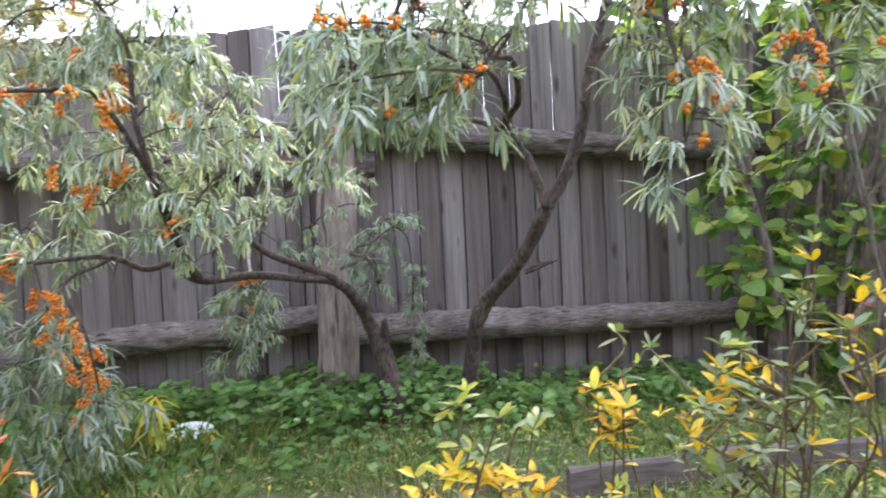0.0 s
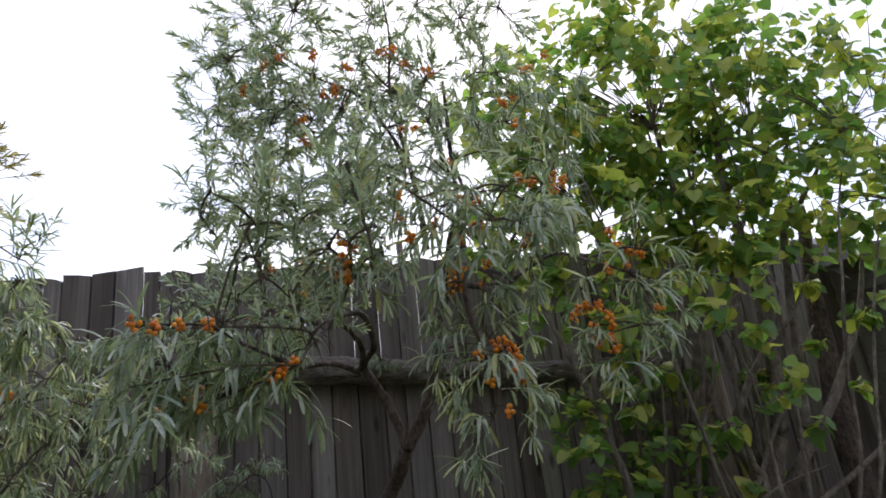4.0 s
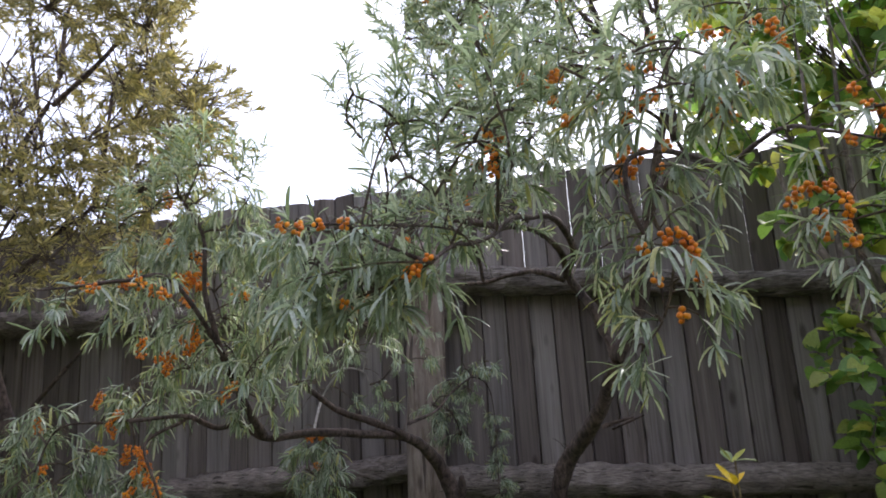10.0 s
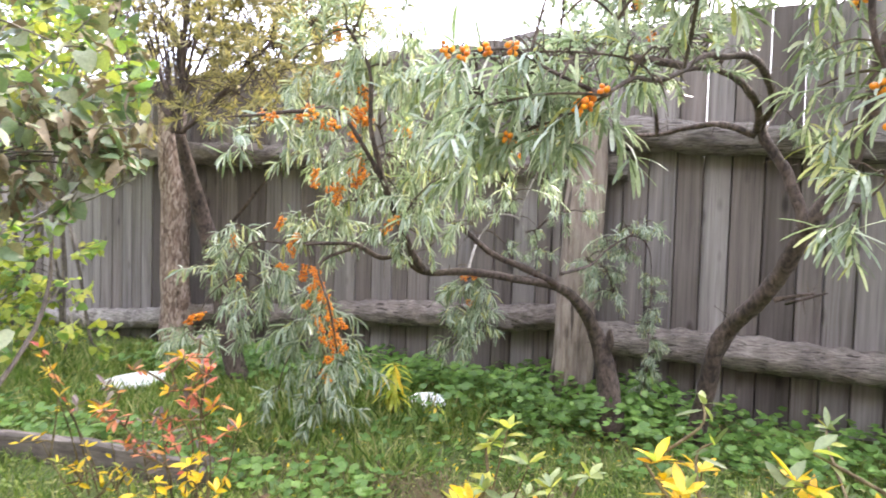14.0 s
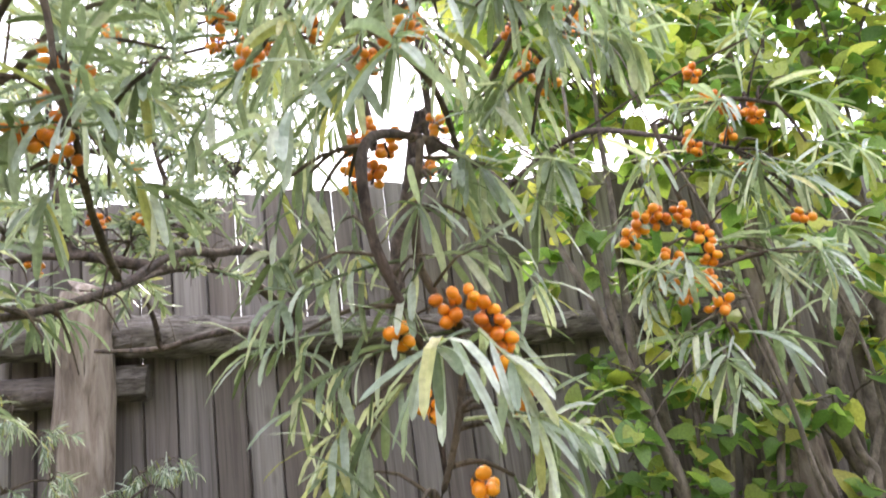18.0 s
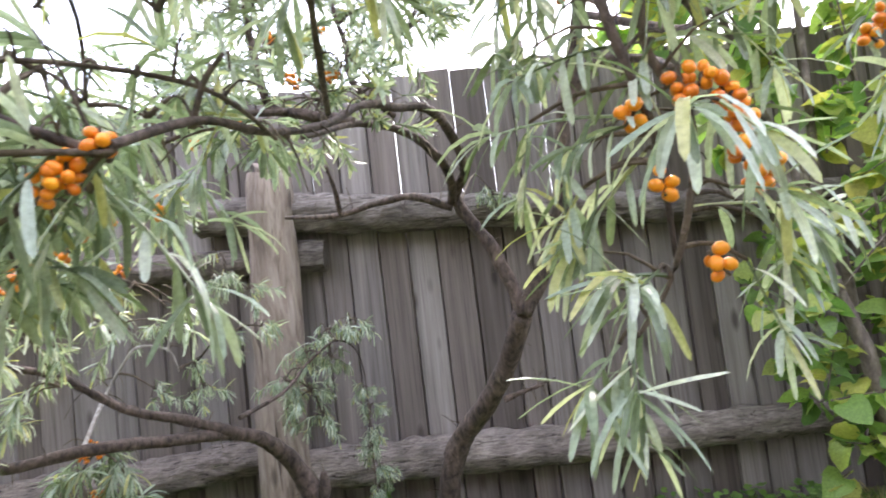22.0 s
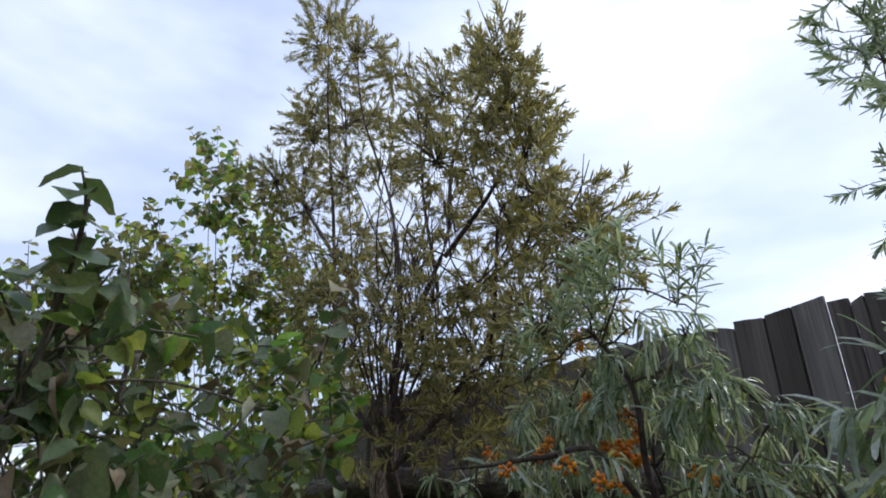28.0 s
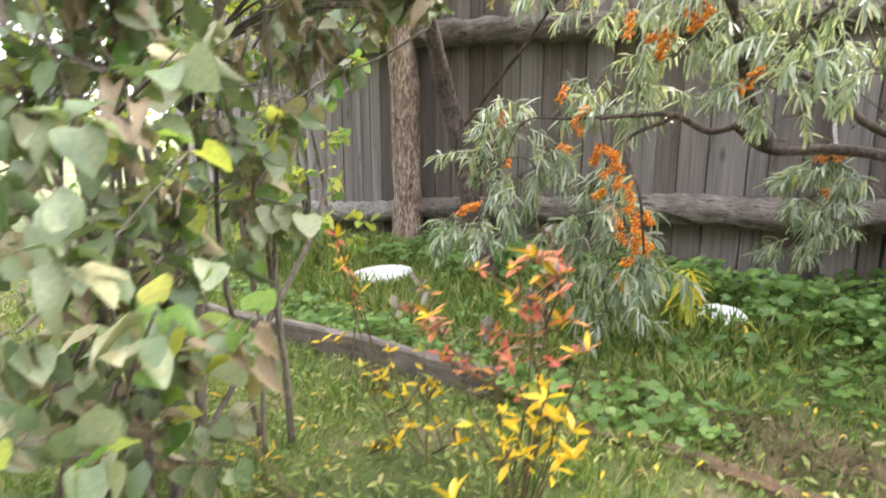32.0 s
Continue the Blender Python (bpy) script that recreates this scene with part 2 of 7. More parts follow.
MAT_LILAC = leaf_material("lilac_leaf", [(0.0, (0.095, 0.195, 0.05)), (0.45, (0.17, 0.3, 0.075)), (0.8, (0.27, 0.4, 0.095)), (1.0, (0.47, 0.47, 0.12))], 0.4, 0.6, None, (1.25, 1.3, 0.95))
MAT_LILAC_OLD = leaf_material("autumn_lilac_leaf", [(0.0, (0.10, 0.155, 0.07)), (0.4, (0.155, 0.21, 0.105)), (0.7, (0.215, 0.26, 0.14)), (0.88, (0.28, 0.29, 0.17)), (1.0, (0.36, 0.31, 0.19))], 0.42, 0.22, (0.36, 0.28, 0.18))
MAT_DRY = leaf_material("dry_brown_leaf", [(0.0, (0.17, 0.125, 0.07)), (0.5, (0.25, 0.195, 0.12)), (1.0, (0.33, 0.26, 0.17))], 0.6, 0.12, None, (1.1, 1.0, 0.8))
MAT_LIME = leaf_material("yellow_green_leaf", [(0.0, (0.23, 0.31, 0.06)), (0.5, (0.37, 0.425, 0.085)), (1.0, (0.5, 0.48, 0.12))], 0.45, 0.55, None, (1.2, 1.25, 0.9))
MAT_YELLOW = leaf_material("yellow_leaf", [(0.0, (0.62, 0.43, 0.02)), (0.6, (0.75, 0.55, 0.03)), (1.0, (0.70, 0.38, 0.03))], 0.4, 0.3, None, (1.1, 1.0, 0.6))
MAT_RED = leaf_material("red_orange_leaf", [(0.0, (0.55, 0.11, 0.08)), (0.5, (0.70, 0.25, 0.16)), (1.0, (0.74, 0.36, 0.09))], 0.4, 0.3, None, (1.1, 0.9, 0.7))
MAT_SHRUBGREEN = leaf_material("grey_green_leaf", [(0.0, (0.12, 0.165, 0.07)), (0.6, (0.2, 0.245, 0.115)), (1.0, (0.30, 0.345, 0.12))], 0.45, 0.25)
MAT_COVER = leaf_material("ground_cover_leaf", [(0.0, (0.07, 0.15, 0.03)), (0.5, (0.12, 0.235, 0.05)), (1.0, (0.20, 0.33, 0.08))], 0.45, 0.35)
MAT_SEEDLING = leaf_material("pale_seedling_leaf", [(0.0, (0.36, 0.46, 0.06)), (0.6, (0.56, 0.58, 0.08)), (1.0, (0.66, 0.58, 0.09))], 0.45, 0.45, None, (1.1, 1.1, 0.8))
MAT_GRASS = leaf_material("grass_blade", [(0.0, (0.07, 0.135, 0.022)), (0.45, (0.15, 0.235, 0.045)), (0.8, (0.29, 0.35, 0.10)), (1.0, (0.48, 0.42, 0.21))], 0.5, 0.3)

MAT_BERRY, bn, bl, bp = material("orange_berry")
bgeo, binfo, badd, bfract = bn.new("ShaderNodeNewGeometry"), bn.new("ShaderNodeObjectInfo"), bn.new("ShaderNodeMath"), bn.new("ShaderNodeMath")
bfract.operation = "FRACT"
bl.new(bgeo.outputs["Random Per Island"], badd.inputs[0])
bl.new(binfo.outputs["Random"], badd.inputs[1])
bl.new(badd.outputs["Value"], bfract.inputs[0])
bl.new(ramp(bn, bl, bfract.outputs["Value"], [(0.0, (0.56, 0.14, 0.006)), (0.5, (0.77, 0.235, 0.01)), (1.0, (0.86, 0.34, 0.016))]), bp.inputs["Base Color"])
bp.inputs["Roughness"].default_value = 0.3
bp.inputs["Subsurface Weight"].default_value = 0.0

MAT_SOIL, sn, sl, sp = material("turf_and_soil")
sv = mapped(sn, sl, (1, 1, 1)).outputs["Vector"]
s1, s2, s3 = noise_node(sn, sl, sv, 3.2, 5, 0.6), noise_node(sn, sl, sv, 45.0, 5, 0.7), noise_node(sn, sl, sv, 0.35, 3, 0.5)
scol = ramp(sn, sl, s1, [(0.36, (0.085, 0.12, 0.035)), (0.52, (0.13, 0.165, 0.055)), (0.64, (0.20, 0.16, 0.10))])
scol = mix(sn, sl, "MULTIPLY", 0.9, scol, ramp(sn, sl, s2, [(0.3, (0.5, 0.5, 0.48)), (0.7, (1.35, 1.3, 1.2))]))
smap = mapped(sn, sl, (1 / 0.95, 1 / 0.2, 0))
smap.inputs["Location"].default_value = (-0.25 / 0.95, 1.7 / 0.2, 0)
slen = sn.new("ShaderNodeVectorMath")
slen.operation = "LENGTH"
sl.new(smap.outputs["Vector"], slen.inputs[0])
sadd = sn.new("ShaderNodeMath")
sl.new(slen.outputs["Value"], sadd.inputs[0])
sl.new(s1, sadd.inputs[1])
scol = mix(sn, sl, "MIX", ramp(sn, sl, sadd.outputs["Value"], [(0.0, (1, 1, 1)), (1.0, (0, 0, 0))]), scol, mix(sn, sl, "MULTIPLY", 0.8, (0.15, 0.105, 0.075), ramp(sn, sl, s2, [(0.3, (0.45, 0.45, 0.45)), (0.7, (1.4, 1.3, 1.2))])))
sl.new(scol, sp.inputs["Base Color"])
sp.inputs["Roughness"].default_value = 0.95
bump(sn, sl, s2, 0.9, 0.02, sp)

MAT_LID, dn, dl, dp = material("white_enamel")
dv = mapped(dn, dl, (1, 1, 1)).outputs["Vector"]
dl.new(ramp(dn, dl, noise_node(dn, dl, dv, 14.0, 4, 0.6), [(0.3, (0.66, 0.66, 0.64)), (0.6, (0.82, 0.82, 0.81))]), dp.inputs["Base Color"])
dp.inputs["Roughness"].default_value = 0.35


# ---- building helpers ----
def mesh_of(name, verts, faces, mat, smooth=False):
    me = bpy.data.meshes.new(name)
    me.from_pydata([tuple(v) for v in verts], [], faces)
    me.materials.append(mat)
    if smooth:
        me.polygons.foreach_set("use_smooth", [True] * len(me.polygons))
    me.update()
    return me


def child(name, me, parent, m=None, label=""):
    ob = new(name, me)
    ob.parent = parent
    if m is not None:
        ob.matrix_basis = m
    if label:
        ob["label"] = label
    return ob


def part(name, bm, mat, parent, label=""):
    """Links a bmesh as one mesh object under a thing or a part."""
    me = bpy.data.meshes.new(name)
    bm.to_mesh(me)
    bm.free()
    me.materials.append(mat)
    return child(name, me, parent, None, label)


def thing(name, place, label, category, group="", kind=""):
    e = new(name)
    e.location = place
    e.empty_display_size = 0.1
    return tagged(e, label, category, group, kind)


def smoothed(points, radii, steps):
    """A Catmull-Rom line through the points, with its radii."""
    p = [Vector(q) for q in points]
    out, rad = [], []
    for i in range(len(p) - 1):
        a, b, c, d = p[max(i - 1, 0)], p[i], p[i + 1], p[min(i + 2, len(p) - 1)]
        for k in range(steps):
            t = k / steps
            out.append(0.5 * (2 * b + (c - a) * t + (2 * a - 5 * b + 4 * c - d) * t * t + (3 * b - a - 3 * c + d) * t ** 3))
            rad.append(radii[i] * (1 - t) + radii[i + 1] * t)
    return out + [p[-1]], rad + [radii[-1]]


def tube(points, radii, sides=8, steps=4, rough=0.0, freq=18.0, seed=0.0, bend=0.0, stretch=(1, 1, 1)):
    """Verts and faces of a tapered tube, closed at both ends, with a bumpy skin."""
    line, rad = smoothed(points, radii, steps)
    verts, faces = [], []
    ref = Vector((0.31, 0.17, 0.93))
    for i, (c, r) in enumerate(zip(line, rad)):
        ax = (line[min(i + 1, len(line) - 1)] - line[max(i - 1, 0)]).normalized()
        u = ax.cross(ref)
        if u.length < 0.2:
            u = ax.cross(Vector((1, 0, 0)))
        u.normalize()
        w = ax.cross(u)
        if bend:
            c = c + bend * noise.noise_vector(c * 2.3 + Vector((seed, 0, 0)))
        for s in range(sides):
            a = 2 * math.pi * s / sides
            q = u * math.cos(a) + w * math.sin(a)
            rr = r * (1 + rough * noise.noise(Vector([e * g for e, g in zip(c + q * r, stretch)]) * freq + Vector((0, seed, 0))))
            verts.append(c + q * rr)
    n = len(line)
    for i in range(n - 1):
        for s in range(sides):
            t = (s + 1) % sides
            faces.append((i * sides + s, i * sides + t, (i + 1) * sides + t, (i + 1) * sides + s))
    faces.append(tuple(range(sides - 1, -1, -1)))
    faces.append(tuple((n - 1) * sides + s for s in range(sides)))
    return verts, faces


def joined(pieces):
    verts, faces = [], []
    for v, f in pieces:
        o = len(verts)
        verts += v
        faces += [tuple(i + o for i in q) for q in f]
    return verts, faces


def spread(name, proto, mats, mat, smooth=False):
    """One mesh that holds a copy of the proto (verts, faces) at each of the 4x4 matrices."""
    pv, pf = np.array([tuple(v) for v in proto[0]], float), proto[1]
    ms = np.array([np.array(m) for m in mats], float)
    k, n = len(pv), len(ms)
    co = (np.einsum("mij,kj->mki", ms[:, :3, :3], pv) + ms[:, None, :3, 3]).reshape(-1, 3)
    lens = np.array([len(f) for f in pf])
    idx = np.concatenate([np.array(f) for f in pf])
    loops = (idx[None] + k * np.arange(n)[:, None]).ravel()
    totals = np.tile(lens, n)
    starts = np.concatenate([[0], np.cumsum(totals)[:-1]])
    me = bpy.data.meshes.new(name)
    me.vertices.add(len(co))
    me.vertices.foreach_set("co", co.ravel())
    me.loops.add(len(loops))
    me.loops.foreach_set("vertex_index", loops.astype(np.int32))
    me.polygons.add(len(totals))
    me.polygons.foreach_set("loop_start", starts.astype(np.int32))
    me.polygons.foreach_set("loop_total", totals.astype(np.int32))
    if smooth:
        me.polygons.foreach_set("use_smooth", [True] * len(totals))
    me.materials.append(mat)
    me.update(calc_edges=True)
    return me


def aim(place, way, twist=0.0, scale=1.0):
    """A matrix that lays +Z along way at a place."""
    q = Vector(way).normalized().to_track_quat("Z", "Y").to_matrix().to_4x4()
    return Matrix.Translation(place) @ q @ Matrix.Rotation(twist, 4, "Z") @ Matrix.Scale(scale, 4)


def lie(place, up, heading, scale=1.0):
    """A matrix for a leaf: +Y along the heading, +Z as near to up as can be."""
    y = Vector(heading).normalized()
    z = Vector(up)
    x = y.cross(z)
    if x.length < 1e-3:
        x = y.cross(Vector((1, 0.3, 0)))
    x.normalize()
    z = x.cross(y)
    m = Matrix((x, y, z)).transposed().to_4x4()
    return Matrix.Translation(place) @ m @ Matrix.Scale(scale, 4)


def gz(x, y):
    """The ground's height."""
    low = -0.10 * min(max((-x - 0.2) / 3.0, 0.0), 1.0)
    return low + 0.025 * noise.noise(Vector((x * 1.3, y * 1.3, 0.0))) + 0.012 * noise.noise(Vector((x * 5, y * 5, 3.0)))


# ---- ground ----
def axis_steps(lo, hi, step, far):
    mid = list(np.arange(lo, hi + 1e-6, step))
    return [lo - d for d in reversed(far)] + mid + [hi + d for d in far]


FAR = [0.6, 1.5, 3, 6, 12, 25, 60, 150, 400, 900]
xs, ys = axis_steps(-6.0, 5.0, 0.1, FAR), axis_steps(-5.0, 1.0, 0.1, FAR)
gv = [(x, y, gz(x, y)) for y in ys for x in xs]
nx = len(xs)
gf = [(j * nx + i, j * nx + i + 1, (j + 1) * nx + i + 1, (j + 1) * nx + i) for j in range(len(ys) - 1) for i in range(nx - 1)]
tagged(new("ground", mesh_of("ground", gv, gf, MAT_SOIL, True)), "garden ground of turf and bare soil", "ground", kind="structure")

# ---- fence: upright boards on log rails between log posts ----
fence = thing("fence", (0, 0, 0), "tall weathered grey board fence on log rails and posts", "fence", kind="structure")
rb = random.Random(5)
CRACKS = [-0.10, 0.02, 0.13, 0.26, 0.40, 0.55, 0.69, 0.83, 0.99, 1.155, 1.28, 1.42, 1.56, 1.71, 1.84, 1.98, 2.11, 2.24, 2.37]
LEFT_CRACKS = [-0.10, -0.16, -0.255, -0.41, -0.54, -0.695, -0.80, -1.01, -1.18, -1.31, -1.48]
while CRACKS[-1] < 6.5:
    CRACKS.append(CRACKS[-1] + rb.uniform(0.12, 0.165))
while LEFT_CRACKS[-1] > -8.0:
    LEFT_CRACKS.append(LEFT_CRACKS[-1] - rb.uniform(0.125, 0.19))
EDGES = list(reversed(LEFT_CRACKS)) + CRACKS[1:]


def fence_board(x0, x1, height, lean, thick, slits, rng):
    """A board with a worn top, rounded front edges and a face that cups a little."""
    verts, faces = [], []
    rows = [0.0, 0.45, 0.95, 1.4, 1.56, height - 0.05, height]
    w = (x1 - x0) / 2
    cup = rng.uniform(-0.004, 0.004)
    for k, z in enumerate(rows):
        top = rng.uniform(-0.012, 0.012) if k == len(rows) - 1 else 0.0
        a, b = rng.uniform(0.004, 0.009), rng.uniform(0.004, 0.009)
        sl, sr = (slits[0], slits[1]) if z > 1.5 else (-0.0006, -0.0006)
        for x, y, dz in ((-w + sl, 0.021, top), (-w + a, 0, top), (0, cup, 0.3 * top), (w - b, 0, -top), (w - sr, 0.021, -top), (w - sr, thick, -top), (-w + sl, thick, top)):
            verts.append((x + lean * z, y, z + dz))
    for k in range(len(rows) - 1):
        for s in range(7):
            t = (s + 1) % 7
            faces.append((k * 7 + s, k * 7 + t, k * 7 + 7 + t, k * 7 + 7 + s))
    faces += [(6, 5, 4, 3, 2, 1, 0), tuple(range(len(verts) - 7, len(verts)))]
    return verts, faces


for x0, x1 in zip(EDGES, EDGES[1:]):
    if x1 - x0 < 0.03:
        continue
    xm = (x0 + x1) / 2
    slits = [0.0009 if min(abs(e - q) for q in (0.69, 0.99, 1.155, 1.42, 1.84, -0.255, -0.80)) < 0.01 else -0.0004 for e in (x0, x1)]
    base = gz(xm, 0) - 0.02
    high = 2.2 + rb.uniform(-0.012, 0.02) - base + (0.03 if -0.41 < xm < -0.25 else 0.0)
    v, f = fence_board(x0 - xm, x1 - xm, high, rb.uniform(-0.0004, 0.0004), 0.024, slits, rb)
    child("board", mesh_of("board", v, f, MAT_BOARD), fence, pose(xm, rb.choice((0.0, 0.0, 0.0, 0.003, 0.006)), base))


def log(name, points, radii, mat, label, seed, sides=28, rough=0.26, freq=42.0):
    v, f = tube(points, radii, sides, 40, rough, freq, seed, 0.012, (0.25, 1, 1) if name == "rail" else (1, 1, 0.35))
    return child(name, mesh_of(name, v, f, mat, True), fence, None, label)


log("rail", [(0.13, -0.075, 0.385), (0.9, -0.07, 0.385), (1.7, -0.075, 0.375), (2.6, -0.08, 0.37), (3.6, -0.075, 0.37)], [0.092, 0.09, 0.08, 0.07, 0.06], MAT_RAIL, "thick grey log rail with peeling bark", 3.1)
log("rail", [(-0.28, -0.072, 1.6), (0.12, -0.075, 1.585), (0.7, -0.07, 1.525), (1.44, -0.075, 1.455), (2.1, -0.075, 1.395), (3.4, -0.075, 1.36)], [0.085, 0.095, 0.085, 0.075, 0.07, 0.065], MAT_DARKRAIL, "thick dark log rail with rugged bark", 7.7)
log("rail", [(0.0, -0.07, 0.485), (-0.5, -0.075, 0.44), (-1.2, -0.075, 0.40), (-2.0, -0.075, 0.32), (-2.8, -0.075, 0.245), (-3.4, -0.07, 0.20)], [0.075, 0.082, 0.085, 0.083, 0.08, 0.075], MAT_RAIL, "grey log rail on the lower part of the fence", 11.3)
log("rail", [(0.0, -0.06, 1.37), (-0.9, -0.07, 1.42), (-2.0, -0.075, 1.475), (-2.9, -0.075, 1.53), (-3.4, -0.07, 1.55)], [0.06, 0.075, 0.085, 0.095, 0.09], MAT_RAIL, "grey log rail on the upper part of the fence", 15.9)
log("rail", [(-3.35, -0.07, 0.17), (-4.4, -0.075, 0.06), (-5.6, -0.075, 0.0)], [0.085, 0.085, 0.08], MAT_RAIL, "grey log rail on the lower part of the fence", 21.0)
log("rail", [(-3.35, -0.07, 1.56), (-4.4, -0.075, 1.52), (-5.6, -0.075, 1.5)], [0.085, 0.085, 0.08], MAT_RAIL, "grey log rail on the upper part of the fence", 25.0)
log("post", [(0.035, -0.15, -0.15), (0.045, -0.15, 0.5), (0.075, -0.15, 1.1), (0.097, -0.15, 1.70), (0.1, -0.15, 1.74)], [0.128, 0.114, 0.11, 0.108, 0.085], MAT_POST, "peeled brown log post", 31.0, 20, 0.2, 9.0)
log("post", [(-3.30, -0.16, -0.25), (-3.30, -0.16, 0.5), (-3.33, -0.16, 1.2), (-3.36, -0.16, 1.95)], [0.125, 0.118, 0.112, 0.108], MAT_BARKPOST, "log post with flaking reddish bark", 41.0, 20, 0.14, 11.0)
log("post", [(3.3, -0.16, -0.2), (3.3, -0.16, 1.0), (3.3, -0.16, 1.9)], [0.13, 0.12, 0.11], MAT_POST, "peeled brown log post", 47.0, 16, 0.1, 6.0)
v, f = tube([(0.17, -0.05, 1.375), (0.235, -0.055, 1.375), (0.305, -0.055, 1.37)], [0.085, 0.088, 0.08], 8, 3, 0.15, 14, 2.2)
child("block", mesh_of("block", v, f, MAT_DARKRAIL, False), fence, None, "short log block nailed beneath the rail")


# ---- bed edging planks ----
def plank(points, half, high, seed, label, mat=MAT_EDGING):
    rng = random.Random(seed)
    verts, faces = [], []
    line, _ = smoothed(points, [0] * len(points), 5)
    for i, c in enumerate(line):
        d = (line[min(i + 1, len(line) - 1)] - line[max(i - 1, 0)]).normalized()
        side = Vector((-d.y, d.x, 0))
        z = gz(c.x, c.y)
        for s, h in ((-1, -0.06), (-1, high - 0.008), (-0.6, high), (0.6, high), (1, high - 0.008), (1, -0.06)):
            verts.append(c + side * s * half * (1 + rng.uniform(-0.1, 0.1)) + Vector((0, 0, z - c.z + h + rng.uniform(-0.006, 0.006) * (h > 0))))
    n = len(line)
    for i in range(n - 1):
        for s in range(6):
            t = (s + 1) % 6
            faces.append((i * 6 + s, i * 6 + t, i * 6 + 6 + t, i * 6 + 6 + s))
    faces += [(5, 4, 3, 2, 1, 0), tuple((n - 1) * 6 + s for s in range(6))]
    ob = new("edging_plank", mesh_of("edging_plank", verts, faces, mat))
    return tagged(ob, label, "plank", "bed edging")


plank([(0.98, -1.69, 0), (1.6, -1.63, 0), (2.3, -1.6, 0)], 0.02, 0.12, 1, "grey weathered plank edging a garden bed")
plank([(-0.62, -1.98, 0), (0.0, -1.93, 0), (0.66, -1.90, 0)], 0.03, 0.02, 2, "dark rotten timber edging lying in the grass", MAT_ROTTEN)
plank([(-2.9, -2.3, 0), (-2.2, -2.2, 0), (-1.5, -2.06, 0), (-0.9, -1.97, 0)], 0.022, 0.11, 3, "grey weathered plank edging a garden bed")


# ---- white lids ----
def lid(place, radius, tilt, label):
    prof = [(0.0, 0.012), (0.55, 0.014), (0.8, 0.012), (0.9, 0.006), (0.95, 0.012), (1.0, 0.008), (1.01, -0.012), (0.98, -0.012), (0.95, 0.0), (0.0, 0.002)]
    verts, faces, seg = [], [], 40
    for r, z in prof:
        for s in range(seg):
            a = 2 * math.pi * s / seg
            verts.append((radius * r * math.cos(a), radius * r * math.sin(a), z))
    for k in range(len(prof) - 1):
        for s in range(seg):
            t = (s + 1) % seg
            faces.append((k * seg + s, k * seg + t, k * seg + seg + t, k * seg + seg + s))
    ob = new("lid", mesh_of("lid", verts, faces, MAT_LID, True))
    ob.matrix_basis = pose(*place, *tilt)
    return tagged(ob, label, "lid", "white lids")


lid((-2.50, -1.13, gz(-2.5, -1.13) + 0.06), 0.19, (3, -4, 0), "round white lid lying on the grass")
lid((-0.64, -0.67, gz(-0.64, -0.67) + 0.03), 0.115, (5, 4, 0), "round white lid half hidden in ground cover")


# ---- unseen plain wall behind the camera, added to cut sky light on the garden ----
wv = [(x, y, z) for z in (-0.3, 4.4) for y in (-6.7, -6.4) for x in (-11.0, 11.0)]
tagged(new("wall_south", mesh_of("wall_south", wv, [(0, 2, 3, 1), (4, 5, 7, 6), (0, 1, 5, 4), (2, 6, 7, 3), (0, 4, 6, 2), (1, 3, 7, 5)], MAT_BOARD)), "plain grey timber wall closing the garden", "wall", kind="structure")


# ---- leaves, shoots and berries ----
def blade(rng, base, way, up, length, width, curl):
    """A narrow ribbon leaf with a blunt tip, bent along its length."""
    way = Vector(way).normalized()
    side = way.cross(Vector(up))
    if side.length < 0.05:
        side = way.cross(Vector((1, 0.2, 0.1)))
    side.normalize()
    nrm = side.cross(way)
    verts = []
    for t, w in ((0.0, 0.3), (0.22, 0.95), (0.6, 1.0), (0.9, 0.66)):
        c = Vector(base) + way * length * t * (1 - 0.25 * curl * t * t) - nrm * curl * length * t * t
        verts += [c - side * width * w / 2, c + side * width * w / 2]
    verts.append(Vector(base) + way * length * (1 - 0.25 * curl) - nrm * curl * length)
    return verts, [(0, 1, 3, 2), (2, 3, 5, 4), (4, 5, 7, 6), (6, 7, 8)]


def willow_leaf(rng, base, way, length, width, weight, fold=0.22):
    """A long narrow leaf that sags under its own weight, creased along its midrib, with a soft point."""
    d = Vector(way).normalized()
    side = d.cross(Vector((0, 0, 1)))
    if side.length < 0.15:
        a = rng.uniform(0, 6.28)
        side = d.cross(Vector((math.cos(a), math.sin(a), 0.2)))
    side.normalize()
    side = (Matrix.Rotation(rng.gauss(0, 0.5), 3, d) @ side).normalized()
    sweep = side * rng.gauss(0, 0.09)
    p, verts, prev = Vector(base), [], 0.0
    for t, w in ((0.0, 0.22), (0.18, 0.78), (0.42, 1.0), (0.70, 0.95), (0.92, 0.66)):
        p = p + d * length * (t - prev)
        d = (d + (Vector((0, 0, -weight)) + sweep) * (t - prev + 0.12)).normalized()
        prev = t
        nrm = side.cross(d).normalized()
        verts += [p - side * width * w / 2, p - nrm * fold * width * w / 2, p + side * width * w / 2]
    verts.append(p + d * length * 0.08)
    faces = []
    for k in range(4):
        o = 3 * k
        faces += [(o, o + 1, o + 4, o + 3), (o + 1, o + 2, o + 5, o + 4)]
    return verts, faces + [(12, 13, 15), (13, 14, 15)]


